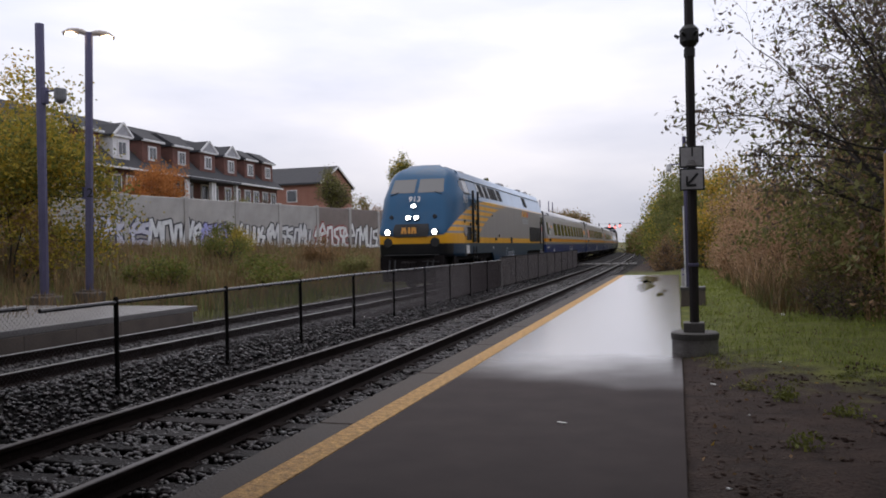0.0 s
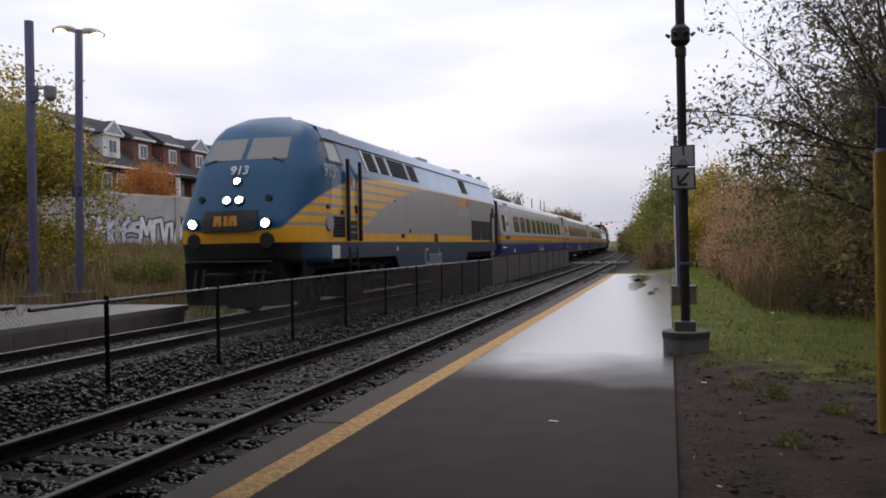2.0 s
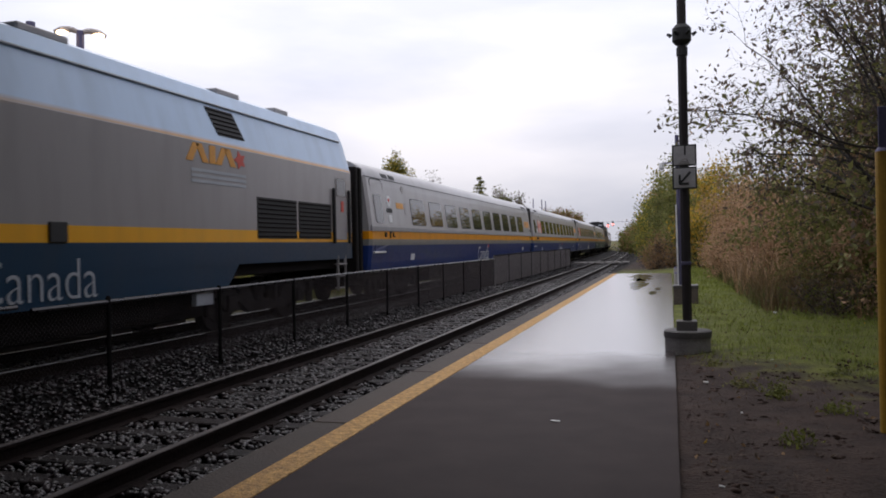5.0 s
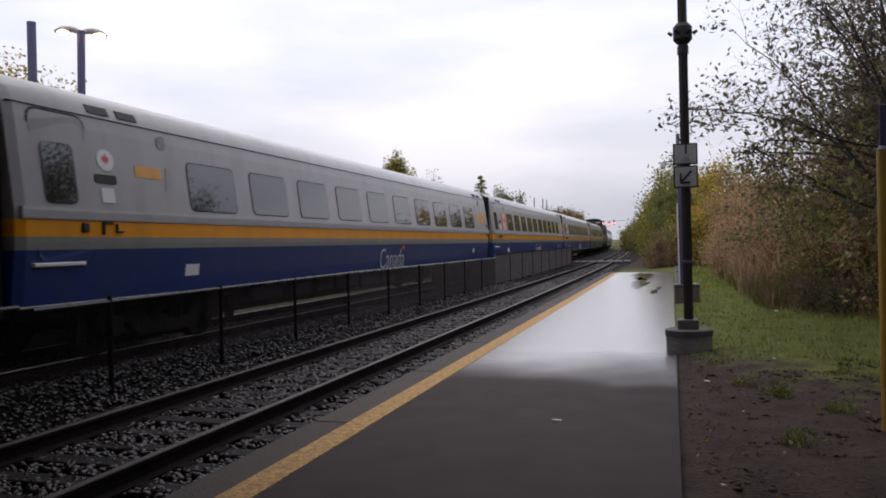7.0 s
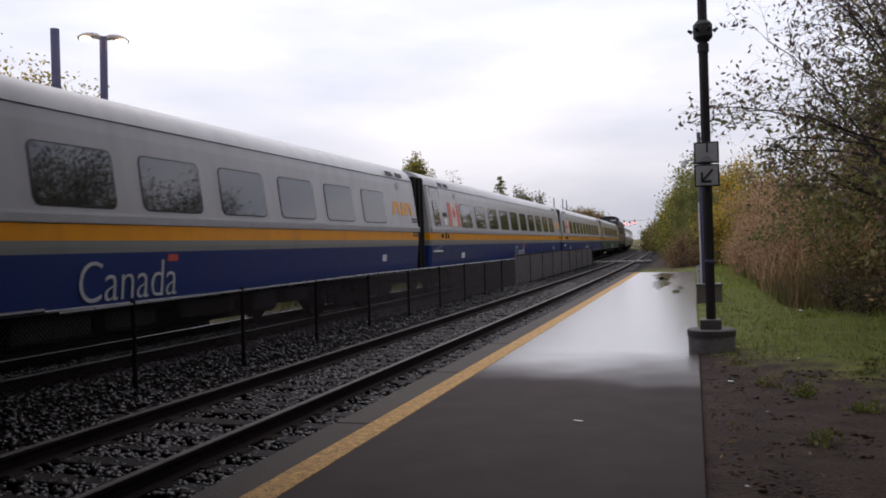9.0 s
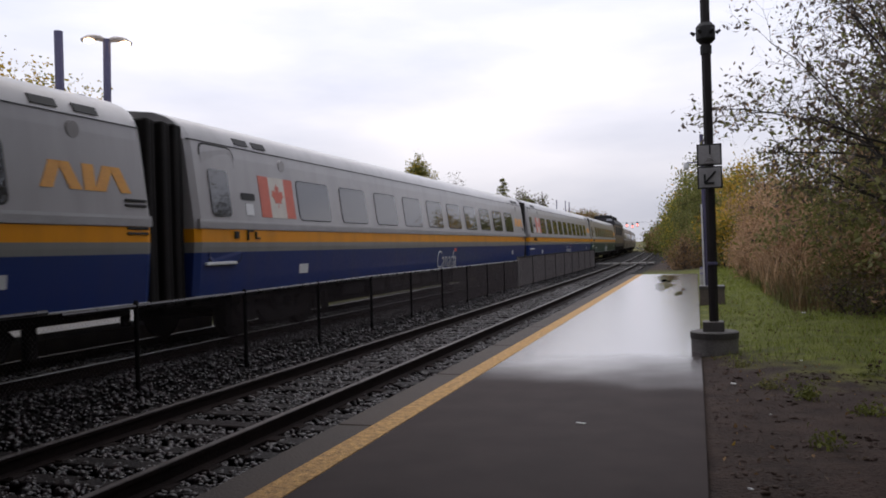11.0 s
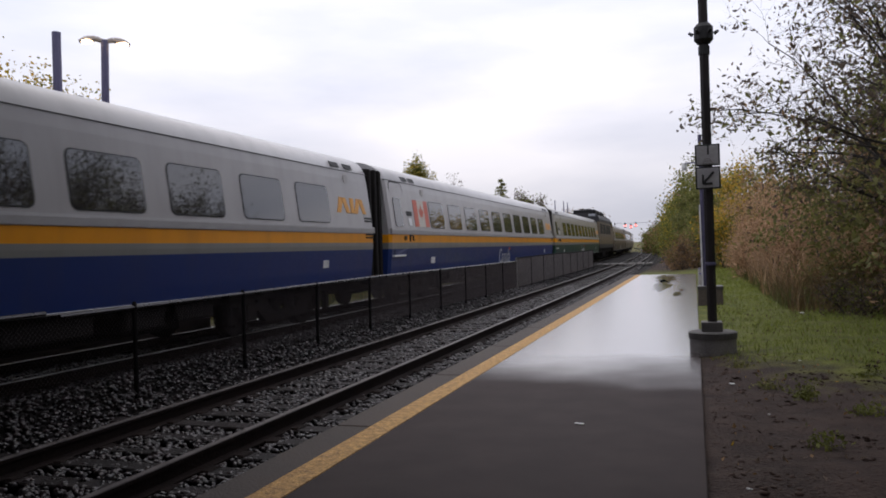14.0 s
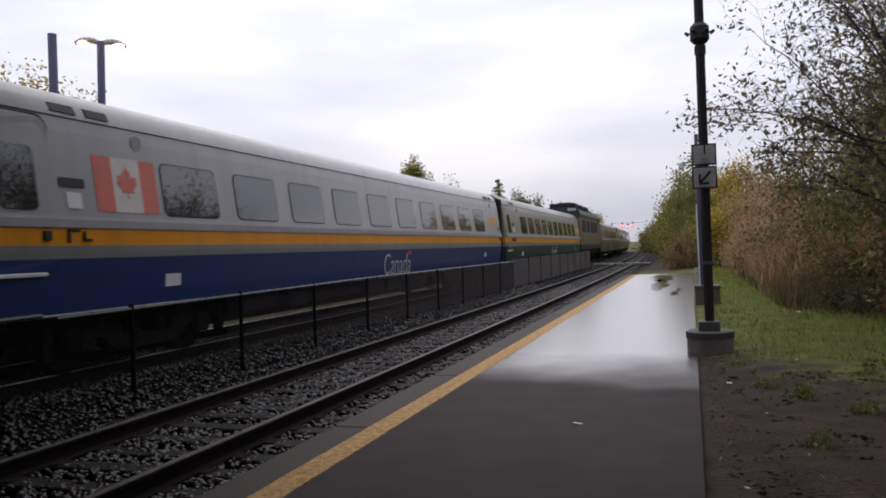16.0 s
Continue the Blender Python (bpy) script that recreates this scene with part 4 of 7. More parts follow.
    for z in (1.80, 2.18):
        bm = BMN()
        for dz in (0.0, 0.07):
            box(bm, (coach_sx(z) + 0.005, 25.0, z + dz), (0.03, 0.42, 0.035), 0.008)
        part("end_vent", bm, SEAL, co)
    for y in (1.95, 2.55, 23.4, 24.1):
        part("roof_vent", skin(BMN(), coach_sx, [(y, 3.35), (y + 0.42, 3.35), (y + 0.42, 3.46), (y, 3.46)], 0.02, 0.05), SEAL, co)
    lettering(co, "lettering", "Canada", 0.78, WORD, 1.545, 13.45, 1.12, "white country word", lean=0.097, squeeze=0.86, weight=-0.014)
    part("lettering_flag", skin(BMN(), coach_sx, [(14.22, 1.38), (14.45, 1.38), (14.45, 1.48), (14.22, 1.48)], 0.010, 0.02), RED, co)
    if mark == "flag":
        for a, b, m in ((2.52, 2.86, FLAG_RED), (2.86, 3.42, FLAG_WHITE), (3.42, 3.76, FLAG_RED)):
            part("flag_panel", skin(BMN(), coach_sx, [(a, 2.12), (b, 2.12), (b, 2.86), (a, 2.86)], 0.008, 0.02), m, co)
        bm = BMN()
        f = [bm.verts.new((coach_sx(2.48 + v * 0.28) + 0.013, 3.14 + u * 0.27, 2.48 + v * 0.28)) for u, v in LEAF]
        bm.faces.new(f)
        part("maple_leaf", bm, FLAG_RED, co, "faded red leaf")
    elif mark == "emblem":
        part("round_emblem", skin(BMN(), coach_sx, [(2.15 + 0.17 * math.cos(a * 0.524), 2.72 + 0.15 * math.sin(a * 0.524)) for a in range(12)], 0.008, 0.02), WHITE, co)
        part("leaf_emblem", skin(BMN(), coach_sx, [(2.15 + 0.10 * u, 2.72 + 0.09 * v) for u, v in LEAF], 0.012, 0.02), RED, co)
        part("orange_bar", skin(BMN(), coach_sx, [(2.75, 2.54), (3.35, 2.54), (3.35, 2.70), (2.75, 2.70)], 0.008, 0.02), ORANGE, co)
        part("grey_bar", skin(BMN(), coach_sx, [(3.42, 2.38), (3.56, 2.38), (3.62, 2.72), (3.48, 2.72)], 0.008, 0.02), GREY_PLAIN, co)
    bm = BMN()
    for y, sl in ((23.55, 0.09), (23.85, -0.09), (24.18, 0.0), (24.45, 0.09), (24.75, -0.09)):
        skin(bm, coach_sx, [(y - 0.10 - sl, 2.34), (y + 0.10 - sl, 2.34), (y + 0.10 + sl, 2.68), (y - 0.10 + sl, 2.68)], 0.008, 0.02)
    part("emblem", bm, ORANGE, co, "orange slanted bars of the emblem")
    # gangways and underframe
    bm = BMN()
    for k in range(4):
        box(bm, (0, 0.04 + k * 0.14, 2.1), (2.84 - 0.08 * (k % 2), 0.13, 2.75), 0.04)
    part("gangway", bm, RUBBER, co, "dark ribbed rubber gangway")
    bm = BMN()
    for k in range(2):
        box(bm, (0, 25.5 + k * 0.13, 2.1), (2.84 - 0.08 * k, 0.12, 2.75), 0.04)
    part("gangway", bm, RUBBER, co)
    bm = BMN()
    rnd = random.Random(7)
    box(bm, (0, 13, 0.74), (2.5, 24.4, 0.16), 0.02)
    part("underframe", bm, DARK, co)
    part("centre_sill", box(BMN(), (-0.1, 12.9, 0.48), (0.5, 13.6, 0.52), 0.03), DARK, co)
    y = 6.2
    while y < 19.0:
        w = rnd.uniform(0.8, 2.0)
        part("underfloor_box", box(BMN(), (0.78, y + w / 2, 0.64), (1.2, w, rnd.uniform(0.28, 0.42)), 0.05), DARK, co)
        y += w + rnd.uniform(0.15, 0.6)
    for yc in (4.0, 21.7):
        truck(co, yc, 2.6, 0.44)
    return co


# ---- trailing locomotive and older coaches ----
def build_second_locomotive():
    lo = empty("locomotive", Matrix(), "weathered grey and black diesel locomotive within the train, tan reflections painted in", "locomotive", "train vehicles")
    p = Paint("weathered_hood_with_tan_reflection", 0.45)
    # side colours include the tan reflection of trees
    col = p.mix(p.below(p.z, 2.2), (0.16, 0.125, 0.085), (0.17, 0.125, 0.07))
    col = p.mix(p.below(p.z, 1.5), col, (0.03, 0.03, 0.032))
    col = p.mix(p.below(3.5, p.z), col, (0.03, 0.03, 0.033))
    paint = p.done(col, 0.4)
    rings = []
    for y in (0.75, 14.2):
        half = [(1.5, 1.15), (1.5, 3.75), (1.38, 4.08), (0.95, 4.28)]
        rings.append([(x, y, z) for x, z in half] + [(0, y, 4.3)] + [(-x, y, z) for x, z in half[::-1]])
    part("hood", loft(BMN(), rings), paint, lo)
    rings = []
    for y, k in ((13.9, 1.0), (16.3, 1.0), (16.75, 0.9)):
        half = [(1.52, 1.15), (1.52, 3.5), (1.3, 4.1), (0.7, 4.5)]
        rings.append([(x * k, y, 1.15 + (z - 1.15) * k) for x, z in half] + [(0, y, 1.15 + 3.4 * k)] + [(-x * k, y, 1.15 + (z - 1.15) * k) for x, z in half[::-1]])
    cab = part("cab", loft(BMN(), rings), paint, lo)
    part("cab_window", box(BMN(), (1.45, 15.1, 3.5), (0.2, 1.1, 0.6), 0.04), GLASS, cab)
    for y in (2.2, 5.6, 9.0):
        f = part("roof_fan", box(BMN(), (0.2, y, 4.42), (1.9, 2.6, 0.34), 0.08), BLACK, lo)
        part("fan_ring", tube(BMN(), (0.2, y, 4.5), (0.2, y, 4.68), 0.55, 0.55, 18), BLACK, f)
    part("exhaust_stack", box(BMN(), (0, 11.6, 4.45), (0.8, 1.1, 0.4), 0.06), BLACK, lo)
    for y in (3.0, 6.2, 9.4, 12.2):
        part("hood_grille", box(BMN(), (1.5, y, 2.9), (0.04, 2.3, 0.9), 0.01), BLACK, lo)
        part("hood_door", box(BMN(), (1.5, y, 1.85), (0.03, 1.4, 0.9), 0.01), paint, lo)
    part("number_board", box(BMN(), (0.9, 0.72, 4.1), (0.6, 0.06, 0.2), 0.02), PALE, lo)
    part("underframe", box(BMN(), (0, 8.6, 0.95), (2.7, 15.6, 0.4), 0.04), DARK, lo)
    part("fuel_tank", box(BMN(), (0, 8.6, 0.6), (2.4, 3.6, 0.6), 0.1), DARK, lo)
    part("coupler", box(BMN(), (0, 0.35, 0.85), (0.3, 0.8, 0.3), 0.05), BLACK, lo)
    part("coupler", box(BMN(), (0, 16.9, 0.85), (0.3, 0.6, 0.3), 0.05), BLACK, lo)
    for yc in (3.6, 13.6):
        truck(lo, yc, 2.74, 0.5)
    return lo


LOCO = build_locomotive()
COACHES = [build_coach(COACH_BLUE, "silver coach with yellow stripe, blue skirt and round emblem", "emblem", 4.04, 1.94),
           build_coach(COACH_BLUE, "silver coach with yellow stripe, blue skirt and red-white flag", "flag", 3.93, 1.962),
           build_coach(COACH_BLUE, "silver coach with yellow stripe, blue skirt and red-white flag"),
           build_coach(COACH_GREEN, "silver coach with yellow stripe and dark green skirt", "plain")]
LOCO_B = build_second_locomotive()
COACHES_B = [build_coach(COACH_OLD, "weathered grey passenger coach at the train's rear, tan reflections painted in", "plain") for _ in range(3)]


# ---- fence between the tracks ----
FENCE_X = -6.75


def wires(name, y0, y1, z0, z1, step, r, material, parent, x=FENCE_X):
    """Chain-link as crossed thin wires in one mesh."""
    vs, fs = [], []
    h = z1 - z0
    y = y0 - h
    while y < y1:
        for d in (1, -1):
            a, b = (y, z0) if d > 0 else (y + h, z0), (y + h, z1) if d > 0 else (y, z1)
            pa, pb = list(a), list(b)
            if max(pa[0], pb[0]) <= y0 or min(pa[0], pb[0]) >= y1:
                continue
            for p, q in ((pa, pb), (pb, pa)):
                for lim, side in ((y0, -1), (y1, 1)):
                    if (p[0] - lim) * side > 0:
                        t = (lim - q[0]) / (p[0] - q[0])
                        p[1], p[0] = q[1] + (p[1] - q[1]) * t, lim
            o = len(vs)
            for p in (pa, pb):
                vs += [(x - r + bend(p[0]), p[0], p[1]), (x + r + bend(p[0]), p[0], p[1] - r), (x + r + bend(p[0]), p[0], p[1] + r)]
            fs += [(o, o + 1, o + 4, o + 3), (o + 1, o + 2, o + 5, o + 4), (o + 2, o, o + 3, o + 5)]
        y += step
    ob = new(name, mesh_of(name, vs, fs, material))
    ob.parent = parent
    return tagged(ob, kind="stuff")


WETRAIL = mat("wet_dark_rail", (0.035, 0.029, 0.029), (0.02, 0.017, 0.017), 5, 0.22, spec=0.6)
FARWIRE = mat("wet_grey_black_wire", (0.10, 0.082, 0.084), (0.06, 0.049, 0.05), 5, 0.5)
DARKWIRE = mat("wet_black_wire", (0.075, 0.06, 0.062), (0.04, 0.032, 0.033), 5, 0.5)
FENCE = mat("black_fence_paint", (0.011, 0.0095, 0.0095), (0.006, 0.0055, 0.0055), 5, 0.7, spec=0.1)


def build_fence():
    fe = empty("chain_link_fence", Matrix(), "low black chain-link fence standing between the two tracks", "fence")
    y = 3.3
    while y < 31.5:
        bm = BMN()
        tube(bm, (FENCE_X + bend(y), y, -0.25), (FENCE_X + bend(y), y, 1.06), 0.031, 0.031, 10)
        tube(bm, (FENCE_X + bend(y), y, 1.06), (FENCE_X + bend(y), y, 1.10), 0.038, 0.02, 10)
        part("fence_post", bm, FENCE, fe)
        y += 2.52
    bm = BMN()
    for a, b, za, zb in ((1.0, 6.9, 1.05, 1.07), (7.1, 16.0, 1.02, 1.08), (16.0, 31.0, 1.08, 1.07)):
        tube(bm, (FENCE_X + bend(a), a, za), (FENCE_X + bend(b), b, zb), 0.026, 0.026, 8)
    part("top_rail", bm, WETRAIL, fe)
    wires("chain_link", 1.0, 10.5, 0.10, 1.05, 0.062, 0.0011, DARKWIRE, fe)
    wires("chain_link", 10.5, 16.0, 0.10, 1.07, 0.058, 0.0022, DARKWIRE, fe)
    wires("chain_link", 16.0, 22.0, 0.06, 1.08, 0.055, 0.0030, FARWIRE, fe)
    wires("chain_link", 22.0, 31.0, 0.06, 1.08, 0.052, 0.0042, FARWIRE, fe)
    # denser grey length further on
    fg = empty("chain_link_fence", Matrix(), "taller grey mesh fence further along between the tracks", "fence")
    post = mat("pale_fence_post", (0.2, 0.19, 0.18), (0.12, 0.11, 0.1), 5, 0.6)
    y = 31.0
    while y < 59.5:
        part("fence_post", tube(BMN(), (FENCE_X + bend(y), y, -0.25), (FENCE_X + bend(y), y, 1.22), 0.04 if y < 32 else 0.026, 0.03, 8), post if y < 32 else FENCE, fg)
        y += 3.05
    for a, b in ((31.0, 45.0), (45.0, 58.7)):
        part("top_rail", tube(BMN(), (FENCE_X + bend(a), a, 1.2), (FENCE_X + bend(b), b, 1.24), 0.03, 0.03, 8), FENCE, fg)
    wires("chain_link", 31.0, 58.7, 0.05, 1.22, 0.045, 0.0054, mat("grey_mesh_wire", (0.20, 0.178, 0.174), (0.12, 0.105, 0.102), 5, 0.6), fg)


build_fence()

# ---- far platform and its poles ----
fp = empty("far_platform", Matrix(), "low concrete platform on the far side of the tracks", "platform", kind="structure")
part("platform_top", box(BMN(), (-13.3, 3.6, 0.36), (5.6, 24.2, 0.12), 0.015), mat("pale_wet_concrete", (0.23, 0.22, 0.215), (0.14, 0.133, 0.13), 1.0, 0.35, 0.2), fp)
face_me = mesh_of("edge_block", *box_data(0.3, 1.19, 0.42), BLOCK)
for k in range(20):
    s = new("edge_block", face_me)
    s.parent = fp
    s.matrix_local = pose(-10.65, -7.9 + k * 1.2, 0.09)
part("end_wall", box(BMN(), (-13.3, 15.55, 0.09), (5.4, 0.25, 0.42), 0.01), CONCRETE, fp)


def pole_base(parent, w=0.62, h=0.38):
    bm = BMN()
    box(bm, (0, 0, h / 2 - 0.1), (w, w, h + 0.2), 0.03)
    box(bm, (0, 0, h + 0.03), (w * 0.62, w * 0.62, 0.06), 0.01)
    for sx in (-1, 1):
        for sy in (-1, 1):
            tube(bm, (sx * w * 0.22, sy * w * 0.22, h + 0.05), (sx * w * 0.22, sy * w * 0.22, h + 0.13), 0.018, 0.018, 6)
    return part("concrete_base", bm, BLOCK, parent, "stained concrete footing")


LAMPGLOW = glow("sodium_lamp_glow", (1.0, 0.72, 0.45), 5)


def far_poles():
    p = empty("camera_pole", pose(-15.41, 16.39, 0.22, 0, 0.1, 0), "grey steel pole with a dome camera behind the far platform", "pole")
    pole_base(p)
    bm = BMN()
    prism(bm, [(0.115 * math.cos(k * math.pi / 4 + 0.39), 0.115 * math.sin(k * math.pi / 4 + 0.39)) for k in range(8)], "z", 0.4, 7.28)
    part("shaft", bm, GALV, p)
    arm = part("arm", tube(BMN(), (0, 0, 5.55), (0.50, 0.05, 5.58), 0.03, 0.025, 8), GALV, p)
    bm = BMN()
    tube(bm, (0.56, 0.05, 5.38), (0.56, 0.05, 5.60), 0.15, 0.15, 16)
    bmesh.ops.create_uvsphere(bm, u_segments=16, v_segments=8, radius=0.15, matrix=Matrix.Translation((0.56, 0.05, 5.38)))
    part("dome_camera", bm, mat("dome_camera_grey", (0.2, 0.2, 0.21), (0.12, 0.12, 0.13), 5, 0.4), p)
    part("camera_box", box(BMN(), (0.13, 0, 5.45), (0.12, 0.16, 0.42), 0.02), GALV, p)
    q = empty("platform_lamp", pose(-15.33, 17.89, 0.24, 0, 1.2, 0), "grey steel lamp post with two lit curved lamp heads", "lamp post")
    pole_base(q)
    bm = BMN()
    prism(bm, [(0.105 * math.cos(k * math.pi / 4 + 0.39), 0.105 * math.sin(k * math.pi / 4 + 0.39)) for k in range(8)], "z", 0.4, 7.40)
    part("shaft", bm, GALV, q)
    d = Vector((0.76, 0.65, 0))
    for s in (-1, 1):
        bm = BMN()
        pts = [(0.04, 7.36, 0.06), (0.22, 7.42, 0.08), (0.45, 7.39, 0.09), (0.64, 7.31, 0.05)]
        for (a, za, ra), (b, zb, rb) in zip(pts, pts[1:]):
            m0, m1 = d * a * s, d * b * s
            tube(bm, (m0.x, m0.y, za), (m1.x, m1.y, zb), ra, rb, 10)
        # pale warm head colour carries the bloom of the lit lens
        h = part("lamp_head", bm, mat("lamp_head_metal", (0.42, 0.36, 0.32), (0.32, 0.28, 0.25), 5, 0.5), q)
        c = d * 0.46 * s
        part("lamp_lens", box(BMN(), (c.x, c.y, 7.315), (0.28, 0.24, 0.08), 0.035), LAMPGLOW, h, "glowing lamp lens")
    plate = part("number_plate", box(BMN(), (0.02, -0.11, 3.05), (0.24, 0.02, 0.32), 0.005, Euler((0, 0, 0.6)).to_matrix()), GALV, q)
    ob = new("number", text_mesh("12", 0.34, SEAL))
    ob.parent = plate
    ob.matrix_local = Matrix.Translation((0.03, -0.14, 3.05)) @ Matrix.Rotation(0.6, 4, "Z") @ Matrix.Rotation(radians(90), 4, "X")


far_poles()

# ---- sound wall with painted tags ----
WALL_A, WALL_B = Vector((-27.9, 25.4)), Vector((-18.6, 82.3))
WALL_DIR = (WALL_B - WALL_A).normalized()
WALL_M = Matrix.Translation((WALL_A.x, WALL_A.y, 0)) @ Matrix.Rotation(math.atan2(WALL_DIR.y, WALL_DIR.x), 4, "Z")


GLYPHS = (((0, 0), (0.15, 1), (0.5, 0.4), (0.8, 1), (1, 0)), ((0.9, 0.95), (0.2, 0.85), (0.25, 0.55), (0.8, 0.45), (0.75, 0.08), (0.05, 0.05)), ((0.1, 0), (0.2, 0.9), (0.75, 0.95), (0.9, 0)),
          ((0.6, 1), (0.1, 0.5), (0.8, 0.5), (0.3, 0)), ((0.25, 0), (0.4, 1), (0.7, 0.2), (0.95, 0.95)), ((0.1, 0.95), (0.2, 0.1), (0.7, 0.05), (0.85, 0.9)), ((0.1, 0.5), (0.9, 0.6), (0.6, 1), (0.2, 0.7), (0.3, 0.05), (0.9, 0.1)))


def build_wall():
    w = empty("sound_wall", WALL_M, "grey precast concrete wall with colourful painted tags", "wall", kind="structure")
    me = mesh_of("panel", *box_data(3.98, 0.16, 2.7, 0.03), CONCRETE)
    mo = mesh_of("panel", *box_data(3.98, 0.16, 2.7, 0.03), mat("stained_old_concrete", (0.27, 0.225, 0.20), (0.17, 0.14, 0.125), 0.9, 0.75, 0.3, island=-0.1))
    pm = mesh_of("wall_post", *box_data(0.28, 0.30, 2.85, 0.03), CONCRETE)
    for k in range(14):
        top = 4.62 - 0.12 * max(0, k - 7)
        for m, x, n in ((me if k < 6 else mo, k * 4.15 + 2.1, "panel"), (pm, k * 4.15, "wall_post")):
            o = new(n, m)
            o.parent = w
            o.matrix_local = pose(x, 0, top - 1.35)
    rnd = random.Random(12)
    tones = [((0.62, 0.62, 0.72), (0.05, 0.05, 0.09)), ((0.78, 0.79, 0.80), (0.03, 0.03, 0.035)), ((0.40, 0.40, 0.75), (0.06, 0.05, 0.10)), ((0.80, 0.80, 0.79), (0.03, 0.03, 0.03)), ((0.72, 0.72, 0.72), (0.04, 0.04, 0.05)), ((0.82, 0.82, 0.80), (0.25, 0.03, 0.03)), ((0.85, 0.85, 0.84), (0.03, 0.03, 0.03))]
    spans = [(6.2, 9.4), (9.8, 13.2), (13.4, 15.4), (15.9, 19.4), (19.6, 23.6), (24.4, 28.6), (28.8, 34.8)]
    for (x0, x1), (fill, line) in zip(spans, tones):
        mf, ml = mat("tag_fill", fill, tuple(v * 0.7 for v in fill), 3, 0.7), mat("tag_outline", line, line, 3, 0.7)
        z0, zh = 2.22 - 0.016 * x0, 1.3 if x0 < 24 else 1.6
        bf, bl = BMN(), BMN()
        x = x0
        while x < x1:
            gw = rnd.uniform(0.6, 0.95)
            top, slant = rnd.uniform(0.85, 1.05) * zh, rnd.uniform(-0.1, 0.28)
            glyph = rnd.choice(GLYPHS)
            pts = [Vector((x + px * gw + slant * pz, z0 + pz * top + rnd.uniform(-0.06, 0.06))) for px, pz in glyph]
            for a, b in zip(pts, pts[1:]):
                d = b - a
                for bm, wd, off in ((bl, 0.40, -0.100), (bf, 0.23, -0.106)):
                    box(bm, ((a.x + b.x) / 2, off + rnd.uniform(-0.001, 0.001), (a.y + b.y) / 2), (d.length + wd * 0.6, 0.012, wd), 0, Euler((0, -math.atan2(d.y, d.x), 0)).to_matrix())
            x += gw * 0.92
        part("tag_outline", bl, ml, w)
        part("tag_fill", bf, mf, w, "painted letter-like bars")


build_wall()

# ---- houses ----
BRICK = mat("red_brown_brick", (0.19, 0.088, 0.07), (0.11, 0.054, 0.043), 1.5, 0.85, 0.3, fine=26)
BRICK2 = mat("orange_brick", (0.38, 0.19, 0.14), (0.28, 0.13, 0.095), 1.5, 0.85, 0.3, fine=26)
SHINGLE = mat("dark_shingle", (0.045, 0.045, 0.05), (0.028, 0.028, 0.032), 2, 0.8, 0.4, fine=18)
TRIM = mat("white_trim", (0.8, 0.79, 0.79), (0.64, 0.64, 0.64), 3, 0.6)
HOUSEGLASS = glass("house_glass", (0.03, 0.033, 0.036), 0.12)


def house_window(parent, x, y, z, w, h):
    fr = part("window", box(BMN(), (x + 0.03, y, z), (0.1, w + 0.16, h + 0.16), 0.01), TRIM, parent, "white framed window")
    for s in (-1, 1):
        part("pane", box(BMN(), (x + 0.07, y + s * w / 4, z), (0.05, w / 2 - 0.06, h - 0.06), 0), HOUSEGLASS, fr)
    return fr


